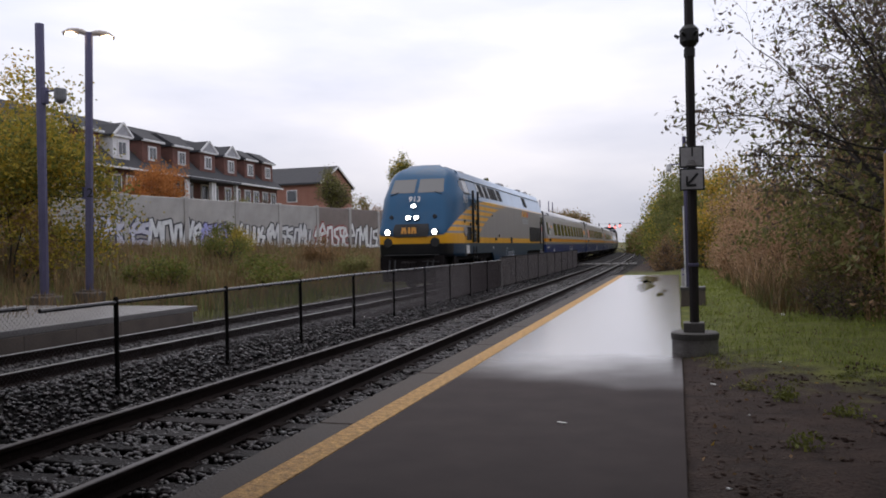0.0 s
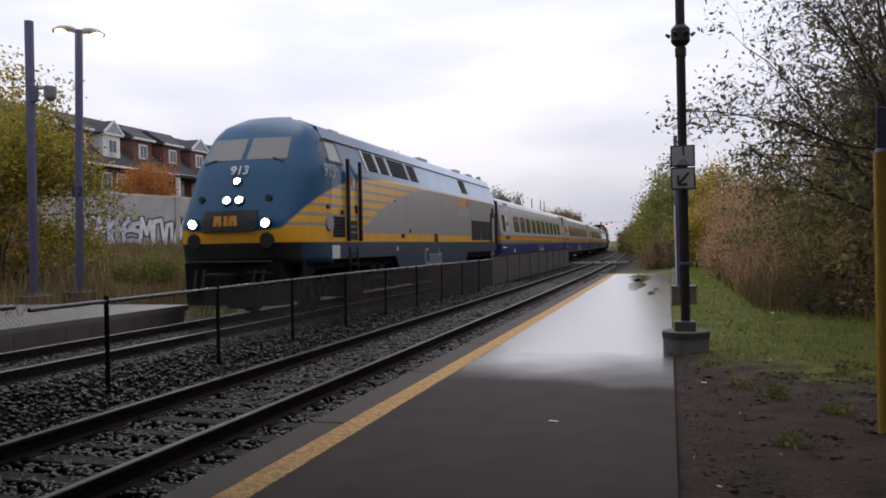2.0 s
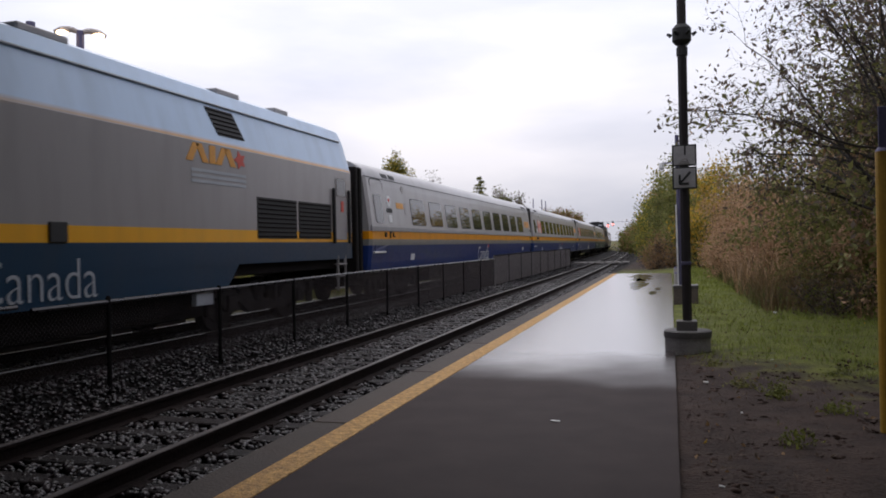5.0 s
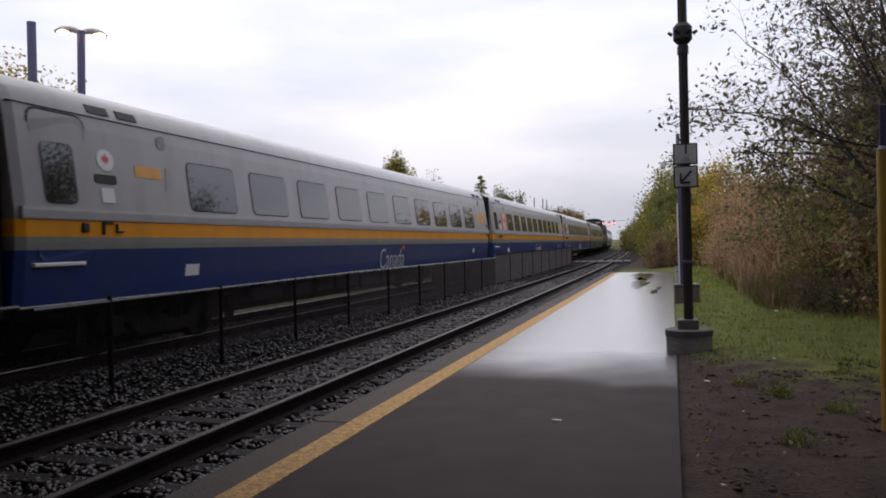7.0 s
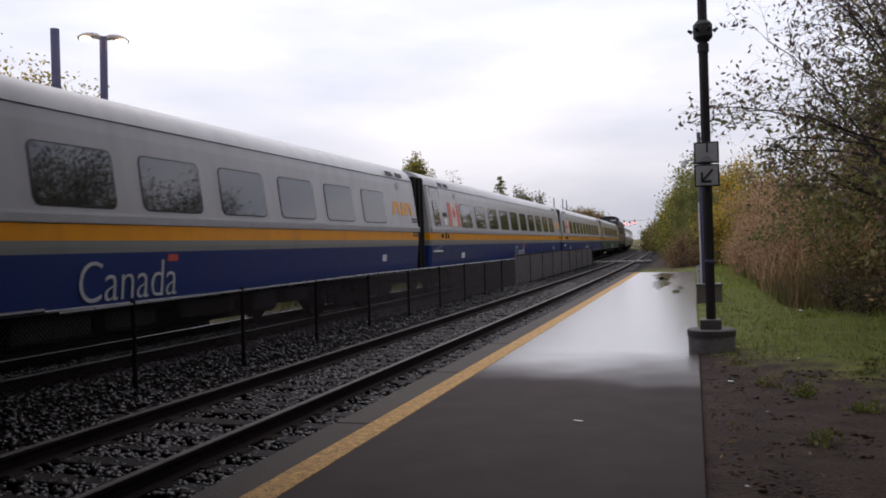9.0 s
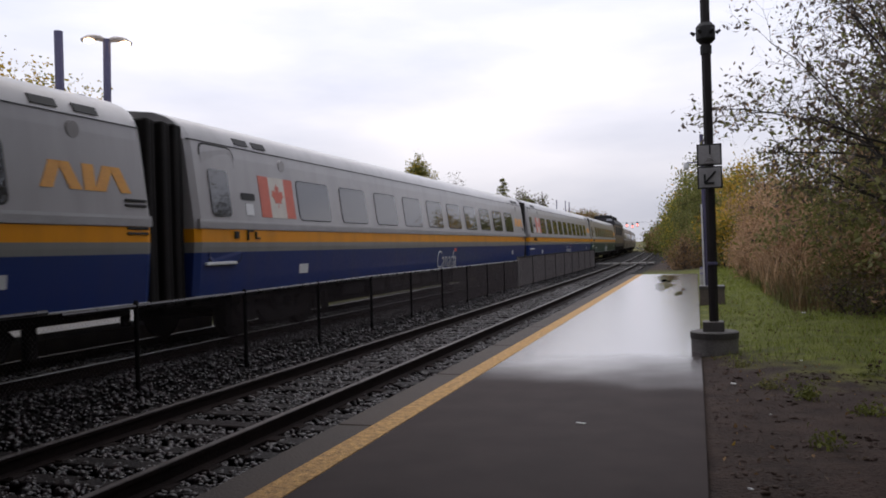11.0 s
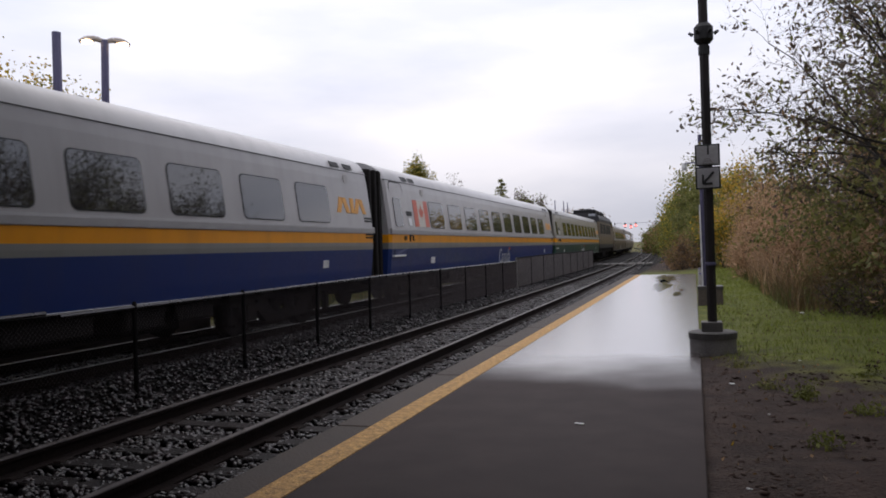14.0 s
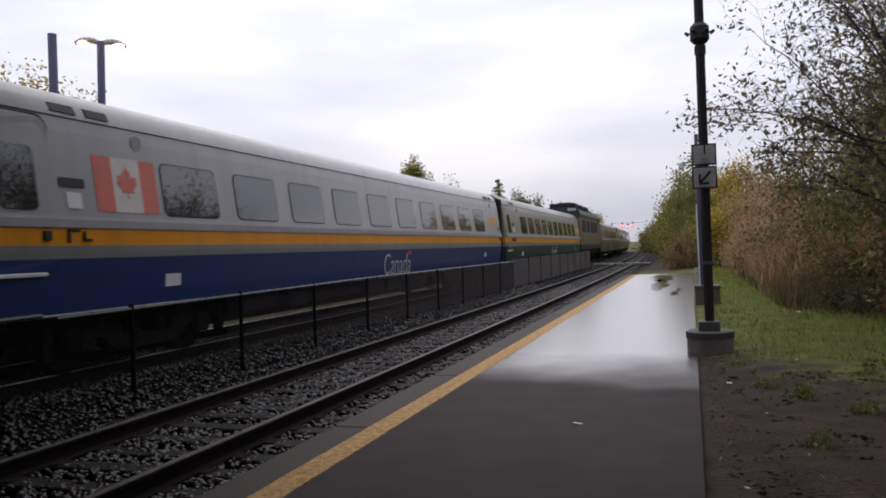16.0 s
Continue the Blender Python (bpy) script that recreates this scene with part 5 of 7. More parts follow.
def townhouse(y0, y1, gabled, white, porch):
    """One house of the row, facing the tracks (+x)."""
    yc, w = (y0 + y1) / 2, y1 - y0
    h = empty("townhouse", pose(-35.0, yc, 0), "brick row house with dark roof and white-trimmed dormer", "house", "row houses")
    part("wall", box(BMN(), (-4.0, 0, 4.6), (8.4, w - 0.01, 5.4), 0.0), BRICK, h)
    bm = BMN()
    rz = 11.0 if yc < 57 else 10.85
    prism(bm, [(0.75, 7.15), (0.75, 7.3), (-3.5, rz), (-8.8, 7.3), (-8.8, 7.15)], "y", -w / 2, w / 2)
    part("roof", bm, SHINGLE, h)
    part("gutter", box(BMN(), (0.78, 0, 7.2), (0.12, w, 0.14), 0.02), TRIM, h)
    mt = TRIM if white else BRICK
    d = part("dormer", box(BMN(), (-1.5, 0, 8.4), (3.2, w * (0.56 if white else 0.6), 1.9), 0.0), mt, h)
    house_window(d, 0.1, 0.0, 8.55, 0.72, 0.85)
    dw = w * (0.56 if white else 0.6) / 2 + 0.16
    bm = BMN()
    if gabled:
        prism(bm, [(-dw, 9.3), (dw, 9.3), (dw, 9.42), (0, 10.25), (-dw, 9.42)], "x", -3.4, 0.28)
        part("dormer_roof", bm, SHINGLE, d)
        for s in (-1, 1):
            a, b = Vector((0.31, s * dw, 9.36)), Vector((0.31, 0, 10.22))
            m = (a + b) / 2
            part("gable_trim", box(BMN(), m, (0.06, (b - a).length, 0.16), 0.01, Euler((math.atan2((b - a).z, (b - a).y), 0, 0)).to_matrix()), TRIM, d)
        bm = BMN()
        prism(bm, [(-dw + 0.2, 9.42), (dw - 0.2, 9.42), (0, 10.1)], "x", 0.1, 0.29)
        part("gable_panel", bm, mat("gable_shingle", (0.4, 0.4, 0.42), (0.3, 0.3, 0.32), 4, 0.7), d)
        part("dormer_trim", box(BMN(), (0.2, 0, 9.34), (0.2, 2 * dw, 0.14), 0.01), TRIM, d)
    else:
        prism(bm, [(0.32, 9.36), (0.32, 9.46), (-1.2, 10.35), (-3.6, 10.35), (-3.6, 9.36)], "y", -dw, dw)
        part("dormer_roof", bm, SHINGLE, d)
        part("dormer_trim", box(BMN(), (0.26, 0, 9.38), (0.22, 2 * dw, 0.14), 0.01), TRIM, d)
    for s in (-0.7, 0.7):
        house_window(h, 0.2, s, 6.1, 0.8, 1.3)
    if porch:
        for s in (-0.45 * w, 0.45 * w):
            part("porch_column", box(BMN(), (1.6, s, 5.6), (0.26, 0.26, 2.6), 0.02), TRIM, h)
        part("porch_roof", box(BMN(), (1.2, 0, 6.95), (1.7, w, 0.2), 0.03), SHINGLE, h)
        part("porch_rail", box(BMN(), (1.6, 0, 4.9), (0.08, w * 0.9, 0.5), 0.01), TRIM, h)
    return h


for y0, y1, g, wh, po in ((36.4, 39.5, True, True, False), (39.5, 42.5, False, False, False), (42.5, 45.4, True, True, False), (45.4, 48.8, False, False, False), (48.8, 52.2, False, False, True), (52.2, 55.6, True, False, True),
                          (55.6, 58.8, True, False, False), (58.8, 61.7, False, False, False), (61.7, 64.8, False, False, False)):
    townhouse(y0, y1, g, wh, po)


def brick_house():
    h = empty("brick_house", pose(-35.4, 79.2, 0), "orange brick house with a gable end and dark roof", "house")
    bm = BMN()
    prism(bm, [(-4.1, 2.0), (4.1, 2.0), (4.1, 8.6), (0, 10.5), (-4.1, 8.6)], "x", -14.0, 0.0)
    part("wall", bm, BRICK2, h)
    for s in (-1, 1):
        bm = BMN()
        prism(bm, [(s * 4.5, 8.42), (0, 10.52), (0, 10.72), (s * 4.5, 8.62)], "x", -14.4, 0.25)
        part("roof", bm, SHINGLE, h)
        a, b = Vector((0.28, s * 4.5, 8.5)), Vector((0.28, 0, 10.6))
        part("gable_trim", box(BMN(), (a + b) / 2, (0.06, (b - a).length, 0.2), 0.01, Euler((math.atan2((b - a).z, (b - a).y), 0, 0)).to_matrix()), TRIM, h)
    part("window", box(BMN(), (-3.2, -4.13, 7.3), (1.2, 0.08, 1.3), 0.01), TRIM, h)
    part("window_pane", box(BMN(), (-3.2, -4.18, 7.3), (1.0, 0.05, 1.1), 0), HOUSEGLASS, h)


brick_house()


# ---- plants ----
def soup(name, verts, tris, material):
    """A mesh from arrays."""
    me = bpy.data.meshes.new(name)
    me.vertices.add(len(verts))
    me.vertices.foreach_set("co", np.asarray(verts, dtype=np.float32).reshape(-1))
    me.loops.add(tris.size)
    me.loops.foreach_set("vertex_index", tris.reshape(-1).astype(np.int32))
    me.polygons.add(len(tris))
    me.polygons.foreach_set("loop_start", np.arange(0, tris.size, 3, dtype=np.int32))
    me.update(calc_edges=True)
    me.materials.append(material)
    return me


def leaf_soup(name, pts, size, material, seed, aspect=0.55, droop=0.0):
    """One folded leaf of four triangles for each point."""
    rng = np.random.default_rng(seed)
    n = len(pts)
    a = rng.normal(size=(n, 3))
    a[:, 2] -= droop
    a /= np.linalg.norm(a, axis=1)[:, None]
    b = np.cross(a, rng.normal(size=(n, 3)))
    b /= np.linalg.norm(b, axis=1)[:, None] + 1e-9
    c = np.cross(a, b)
    s = size * rng.uniform(0.55, 1.35, (n, 1))
    p = np.asarray(pts)
    v = np.stack([p - a * s * 0.5, p + b * s * aspect * 0.5 + c * s * 0.12, p + a * s * 0.5, p - b * s * aspect * 0.5 + c * s * 0.12], 1)
    k = (np.arange(n) * 4)[:, None]
    t = np.concatenate([k + np.array([[0, 1, 2]]), k + np.array([[0, 2, 3]])], 0)
    return soup(name, v.reshape(-1, 3), t, material)


def grow(rnd, p, d, length, r, depth, segs, twigs, bendy=0.25, up=0.05, forks=(2, 3), shrink=0.72, steps=3):
    """Adds the segments of a limb and its side limbs."""
    for k in range(steps):
        d = (d + Vector((rnd.gauss(0, bendy), rnd.gauss(0, bendy), rnd.gauss(0, bendy) + up))).normalized()
        q = p + d * length / steps
        r2 = r * 0.84
        segs.append((p, q, r, r2))
        if depth <= 1:
            twigs.append(q)
        p, r = q, r2
        if depth > 0 and k > 0:
            for _ in range(rnd.randint(*forks) - 1):
                dd = (d + Vector((rnd.gauss(0, 0.6), rnd.gauss(0, 0.6), rnd.gauss(0, 0.45)))).normalized()
                grow(rnd, p, dd, length * shrink * rnd.uniform(0.7, 1.1), r * 0.62, depth - 1, segs, twigs, bendy, up, forks, shrink, steps)
    if depth > 0:
        grow(rnd, p, d, length * shrink, r * 0.8, depth - 1, segs, twigs, bendy, up, forks, shrink, steps)


def limb_soup(name, segs, material, sides=5):
    vs, ts = [], []
    for p, q, r1, r2 in segs:
        d = (q - p).normalized()
        u = d.orthogonal().normalized()
        w = d.cross(u)
        o = len(vs)
        for c, r in ((p, r1), (q, r2)):
            vs += [tuple(c + (u * math.cos(6.2832 * k / sides) + w * math.sin(6.2832 * k / sides)) * r) for k in range(sides)]
        for k in range(sides):
            m = (k + 1) % sides
            ts += [(o + k, o + m, o + sides + m), (o + k, o + sides + m, o + sides + k)]
    return soup(name, np.array(vs), np.array(ts), material)


def leafmat(name, c1, c2):
    m = mat(name, c1, c2, 0.6, 0.6, island=0.28, fine=3, spec=0.25)
    n, l, b = nodes_of(m)
    thin, both = n.new("ShaderNodeBsdfTranslucent"), n.new("ShaderNodeMixShader")
    both.inputs["Fac"].default_value = 0.38
    l.new(b.inputs["Base Color"].links[0].from_socket, thin.inputs["Color"])
    l.new(b.outputs["BSDF"], both.inputs[1])
    l.new(thin.outputs["BSDF"], both.inputs[2])
    l.new(both.outputs["Shader"], n["Material Output"].inputs["Surface"])
    return m


BARK = mat("dark_bark", (0.055, 0.045, 0.04), (0.028, 0.023, 0.02), 4, 0.85, 0.5)
L_DARK = leafmat("dark_green_leaves", (0.25, 0.245, 0.085), (0.14, 0.14, 0.05))
L_GREEN = leafmat("green_leaves", (0.20, 0.215, 0.05), (0.11, 0.125, 0.03))
L_YELLOW = leafmat("yellowing_leaves", (0.50, 0.36, 0.05), (0.28, 0.25, 0.045))
L_GOLD = leafmat("golden_leaves", (0.58, 0.36, 0.045), (0.36, 0.24, 0.035))
L_ORANGE = leafmat("orange_leaves", (0.56, 0.25, 0.075), (0.38, 0.15, 0.045))
L_BROWN = leafmat("brown_autumn_leaves", (0.34, 0.21, 0.10), (0.19, 0.12, 0.06))
L_TAN = leafmat("russet_brush_leaves", (0.56, 0.36, 0.215), (0.33, 0.21, 0.13))
L_DULL = leafmat("dull_brownish_leaves", (0.17, 0.13, 0.10), (0.095, 0.073, 0.058))


def tree(name, base, label, height, first, depth, limbs, leafs, rnd_seed, lean=(0, 0), trunk_r=0.16, steps=3, spread=0.9, up=0.05, shrink=0.72, category="tree"):
    """Tapered trunk and limbs with leaves round the twigs. leafs: (material, count, size, scatter)."""
    rnd = random.Random(rnd_seed)
    t = empty(name, Matrix.Translation(base), label, category)
    segs, twigs = [], []
    p, r = Vector((0, 0, -0.3)), trunk_r
    d = Vector((lean[0], lean[1], 1)).normalized()
    for k in range(6):
        q = p + (d + Vector((rnd.gauss(0, 0.06), rnd.gauss(0, 0.06), 0))) * first / 6
        segs.append((p, q, r, r * 0.92))
        p, r = q, r * 0.92
    for k in range(limbs):
        a = 6.2832 * (k + rnd.uniform(-0.3, 0.3)) / limbs
        dd = Vector((math.cos(a) * spread, math.sin(a) * spread, rnd.uniform(0.5, 1.0))).normalized()
        grow(rnd, p, dd, (height - first) * 0.45 * rnd.uniform(0.8, 1.15), r * 0.6, depth, segs, twigs, 0.2, up, (2, 3), shrink, steps)
    o = new("trunk", limb_soup("trunk", segs, BARK))
    o.parent = t
    rng = np.random.default_rng(rnd_seed)
    tw = np.array([v[:] for v in twigs])
    for i, (m, n, size, sc) in enumerate(leafs):
        pick = tw[rng.integers(0, len(tw), n)] + rng.normal(0, sc, (n, 3))
        o = new("crown", leaf_soup("crown", pick, size, m, rnd_seed + i))
        o.parent = t
    return t


def bush(name, base, rx, ry, h, leafs, seed, label, category="shrub", low=0.0):
    """Stems from the ground and leaves in uneven clumps."""
    rng = np.random.default_rng(seed)
    rnd = random.Random(seed)
    b = empty(name, Matrix.Translation(base), label, category)
    clumps = []
    segs = []
    for k in range(max(14, int(rx * ry * 5))):
        a, rr = rng.uniform(0, 6.283), math.sqrt(rng.uniform(0, 1))
        z = h * (low + (1 - low) * rng.uniform(0.08, 1.0) * (1 - 0.55 * rr * rr))
        c = Vector((rx * rr * math.cos(a), ry * rr * math.sin(a), z))
        clumps.append((c, rng.uniform(0.22, 0.5) * min(1.3, 0.3 * (rx + ry) * 0.5 + 0.35)))
        root = Vector((c.x * 0.35, c.y * 0.35, -0.2))
        m = root.lerp(c, 0.5) + Vector((rnd.gauss(0, 0.15), rnd.gauss(0, 0.15), 0.1))
        segs += [(root, m, 0.035, 0.024), (m, c, 0.024, 0.008)]
        for _ in range(3):
            segs.append((c, c + Vector((rnd.gauss(0, 0.3), rnd.gauss(0, 0.3), rnd.uniform(0, 0.4))), 0.01, 0.004))
    o = new("stem", limb_soup("stem", segs, BARK, 4))
    o.parent = b
    for i, (m, n, size) in enumerate(leafs):
        ids = rng.integers(0, len(clumps), n)
        c = np.array([v[0][:] for v in clumps])[ids]
        s = np.array([v[1] for v in clumps])[ids][:, None]
        o = new("crown", leaf_soup("crown", c + rng.normal(0, 1, (n, 3)) * s, size, m, seed + i))
        o.parent = b
    return b


def blades(name, pts, h0, h1, w, material, label, seed, lean=0.35, category="grass"):
    """Bent grass blades, three triangles each."""
    rng = np.random.default_rng(seed)
    n = len(pts)
    p = np.asarray(pts)
    a = rng.uniform(0, 6.283, n)
    h = rng.uniform(h0, h1, (n, 1))
    side = np.stack([np.cos(a), np.sin(a), 0 * a], 1) * w * rng.uniform(0.6, 1.3, (n, 1))
    la = rng.uniform(0, 6.283, n)
    tip = np.stack([np.cos(la), np.sin(la), 0 * la], 1) * h * lean * rng.uniform(0.2, 1.2, (n, 1))
    up = np.array([[0, 0, 1.0]])
    v = np.stack([p - side, p + side, p + tip * 0.3 + up * h * 0.6 - side * 0.7, p + tip * 0.3 + up * h * 0.6 + side * 0.7, p + tip + up * h], 1)
    k = (np.arange(n) * 5)[:, None]
    t = np.concatenate([k + np.array([[0, 1, 3]]), k + np.array([[0, 3, 2]]), k + np.array([[2, 3, 4]])], 0)
    return tagged(new(name, soup(name, v.reshape(-1, 3), t, material)), label, category, kind="stuff")


def strewn(n, x0, x1, y0, y1, seed, keep=None, thin=0.0):
    rng = np.random.default_rng(seed)
    xs, ys = rng.uniform(x0, x1, n), rng.uniform(y0, y1, n)
    out = []
    for x, y in zip(xs, ys):
        if thin and noise.noise(Vector((x * 0.45, y * 0.45, seed))) < thin:
            continue
        if keep and not keep(x, y):
            continue
        out.append((x, y, rough_ground(x, y) - 0.03))
    return np.array(out)


def wall_side(x, y):
    """True in front of the sound wall."""
    d = Vector((x, y)) - WALL_A
    return WALL_DIR.x * d.y - WALL_DIR.y * d.x < -0.4


G_DRY = mat("dry_tall_grass", (0.26, 0.165, 0.075), (0.14, 0.09, 0.042), 0.5, 0.7, island=0.4, fine=2)
G_GREEN = mat("green_weeds", (0.17, 0.19, 0.045), (0.09, 0.10, 0.025), 0.5, 0.7, island=0.4, fine=2)
G_LAWN = mat("verge_grass", (0.29, 0.34, 0.058), (0.175, 0.205, 0.037), 0.7, 0.7, island=0.35, fine=2)

blades("tall_grass", strewn(30000, -27, -12.2, 9, 62, 31, wall_side), 0.3, 0.8, 0.012, G_DRY, "dry brown tall grass on the bank below the wall", 1)
blades("weeds", strewn(16000, -27, -12.0, 9, 60, 32, wall_side, 0.05), 0.25, 0.65, 0.016, G_GREEN, "green weeds among the dry grass on the bank", 2)
blades("tall_grass", strewn(7000, -27, -13.0, 60, 130, 33, wall_side), 0.4, 1.1, 0.03, G_DRY, "dry grass further along the far bank", 3)
blades("tall_grass", strewn(5000, -14, -11.6, 16.2, 70, 34), 0.2, 0.6, 0.014, G_GREEN, "low weeds beside the far track", 4)


def lawn(x, y):
    return 1.4 * x + y + 3.0 * noise.noise(Vector((x * 0.9, y * 0.9, 3))) > 13.2


blades("verge_grass", strewn(26000, 0.35, 6.0, 9, 30, 41, lawn), 0.04, 0.13, 0.006, G_LAWN, "short damp green grass beside the platform", 5, 0.5)
blades("verge_grass", strewn(12000, 0.3, 7.0, 28, 52, 42), 0.06, 0.2, 0.012, G_LAWN, "green grass further along the platform", 6, 0.5)
blades("tall_grass", strewn(9000, 2.6, 8.0, 13, 42, 43, lambda x, y: x > 4.9 - 0.05 * y + noise.noise(Vector((x, y * 0.6, 1)))), 0.25, 0.9, 0.011, G_DRY, "brown and green tall weeds under the shrubs", 7)
for i, (x, y, n, h, m) in enumerate(((0.93, 6.85, 110, 0.15, L_GREEN), (1.05, 8.9, 220, 0.16, L_GREEN), (0.75, 9.6, 150, 0.12, L_DARK), (1.5, 8.2, 140, 0.1, L_GREEN), (0.5, 11.0, 120, 0.1, L_DARK), (1.9, 10.4, 160, 0.12, L_GREEN))):
    rng = np.random.default_rng(60 + i)
    w = empty("weed", pose(x, y, rough_ground(x, y) - 0.01), "small leafy weed growing in the bare soil", "weed", "weeds in the soil")
    o = new("leaves", leaf_soup("leaves", np.abs(rng.normal(0, 1, (n, 3))) * np.array([0.0, 0.0, h * 0.5]) + rng.normal(0, 1, (n, 3)) * np.array([0.08, 0.08, 0.01]), 0.045, m, 70 + i))
    o.parent = w
# pebbles and litter on the soil
peb = strewn(5000, 0.12, 3.6, 3.2, 13, 44, None, -0.1)
scatter_stones("soil_clods", peb + np.array([[0, 0, 0.026]]), 0.006, 0.032, SOIL, "crumbs of soil and small stones", 45, 0.45)
scatter_stones("soil_clods", strewn(420, 0.15, 3.6, 3.2, 12, 50, None, 0.0) + np.array([[0, 0, 0.02]]), 0.02, 0.055, SOIL, "larger clods of damp soil", 51, 0.35)
for mt, n, sd in ((L_BROWN, 350, 47), (L_GOLD, 22, 48), (L_DULL, 1200, 49)):
    pts = strewn(n, 0.15, 4.6, 4.5, 24, sd, None, -0.15) + np.array([[0, 0, 0.045]])
    ob = new("fallen_leaves", leaf_soup("fallen_leaves", pts, 0.05, mt, sd))
    ob.scale = (1, 1, 1)
    tagged(ob, "fallen autumn leaves lying on the soil and grass", "leaves", kind="stuff")
for i, (x, y, s) in enumerate(((0.36, 9.6, 0.06), (0.62, 8.0, 0.03), (0.30, 5.6, 0.05), (0.5, 4.9, 0.06), (1.3, 11.6, 0.05), (2.2, 19.0, 0.12), (1.6, 17.2, 0.1))):
    bm = BMN()
    box(bm, (0, 0, 0), (s, s * 0.5, 0.012), 0.003, Euler((0.2, 0.1, i)).to_matrix())
    o = part("paper_scrap", bm, WHITE, None)
    o.matrix_world = pose(x, y, rough_ground(x, y) + 0.012)
    tagged(o, "small pale scrap of paper on the soil", "litter", "paper scraps")
bm = BMN()
box(bm, (0, 0, 0), (0.09, 0.035, 0.008), 0.003, Euler((0, 0, -0.3)).to_matrix())
tagged(part("paper_scrap", bm, WHITE, None), "small pale scrap on the wet platform", "litter").matrix_world = pose(-1.05, 7.27, 0.005)

# trees, near and far
def arching_tree(base, trunk_h, limbs, reach, leafs, seed, label, trunk_r=0.12):
    """Short trunk, long limbs that rise and arch over, twigs with hanging leaves. leafs: (material, count, size, scatter, low), low > 0 favours the lower crown."""
    rnd = random.Random(seed)
    rng = np.random.default_rng(seed)
    t = empty("tree", Matrix.Translation(base), label, "tree")
    segs, twigs = [], []
    p, r = Vector((0, 0, -0.3)), trunk_r
    stems = []
    for k in range(8):
        q = p + Vector((rnd.gauss(0, 0.05), rnd.gauss(0, 0.05), trunk_h / 8 + 0.04))
        segs.append((p, q, r, r * 0.93))
        p, r = q, r * 0.93
        if k > 2:
            stems.append((p, r))

    def twig(p, d, length, r, depth):
        n = 5 if depth else 4
        for k in range(n):
            d = (d + Vector((rnd.gauss(0, 0.16), rnd.gauss(0, 0.16), rnd.gauss(-0.03, 0.12)))).normalized()
            q = p + d * length / n
            segs.append((p, q, r, r * 0.8))
            p, r = q, r * 0.8
            if depth == 0 or k > 2:
                twigs.append(p)
            if depth and k > 0:
                for _ in range(2):
                    e = (d * 0.7 + Vector((rnd.gauss(0, 0.6), rnd.gauss(0, 0.6), rnd.gauss(0.0, 0.45)))).normalized()
                    twig(p, e, length * rnd.uniform(0.35, 0.6), r * 0.6, depth - 1)

    for i in range(limbs):
        p, r = stems[rnd.randrange(len(stems))]
        a, el = 6.2832 * (i + rnd.uniform(-0.4, 0.4)) / limbs * 3.0, rnd.choice((0.1, 0.35, 0.6, 0.8, 1.0, 1.25))
        d = Vector((math.cos(a) * math.cos(el), math.sin(a) * math.cos(el), math.sin(el)))
        r *= 0.55
        n, length = 9, reach * rnd.uniform(0.8, 1.1)
        for k in range(n):
            d = (d + Vector((rnd.gauss(0, 0.1), rnd.gauss(0, 0.1), 0.08 - 0.028 * k + rnd.gauss(0, 0.06)))).normalized()
            q = p + d * length / n
            segs.append((p, q, r, r * 0.84))
            p, r = q, r * 0.84
            if k > 1:
                for _ in range(2):
                    e = (d * 0.8 + Vector((rnd.gauss(0, 0.5), rnd.gauss(0, 0.5), rnd.gauss(0.05, 0.35)))).normalized()
                    twig(p, e, length * rnd.uniform(0.16, 0.32), r * 0.55, 1)
        twigs.append(p)
    def free(p):
        x = p.x + base[0]
        return x > (1.1 if p.z < 3.5 else -0.2 if p.z < 4.5 else 0.05 + 0.34 * (p.z - 4.5))
    segs, twigs = [g for g in segs if free(g[1])], [g for g in twigs if free(g)]
    o = new("trunk", limb_soup("trunk", segs, BARK, 4))
    o.parent = t
    tw = np.array([v[:] for v in twigs])
    for i, (m, n, size, sc, low) in enumerate(leafs):
        w = np.exp(-low * (tw[:, 2] - tw[:, 2].min()))
        pick = tw[rng.choice(len(tw), n, p=w / w.sum())] + rng.normal(0, sc, (n, 3)) - np.array([[0, 0, size * 0.4]])
        o = new("crown", leaf_soup("crown", pick, size, m, seed + i, 0.45, 0.5))
        o.parent = t
    return t


arching_tree((3.95, 15.6, 0.1), 3.0, 38, 5.0, [(L_DULL, 7800, 0.11, 0.05, 0.0), (L_DARK, 4200, 0.12, 0.10, 0.8), (L_BROWN, 1600, 0.095, 0.06, 0.1)], 5, "arching autumn tree with dark drooping leaves over the verge")
arching_tree((5.7, 18.8, 0.2), 3.4, 32, 4.2, [(L_DULL, 4600, 0.12, 0.08, 0.0), (L_DARK, 4200, 0.12, 0.12, 0.7), (L_GREEN, 2200, 0.12, 0.14, 0.6)], 15, "leafy dark autumn tree behind the verge")
bush("shrub", (4.9, 22.6, 0.2), 1.2, 1.5, 5.0, ((L_TAN, 8000, 0.10), (L_DARK, 4000, 0.09), (L_GREEN, 2000, 0.11)), 98, "tall russet and green shrub beyond the verge")
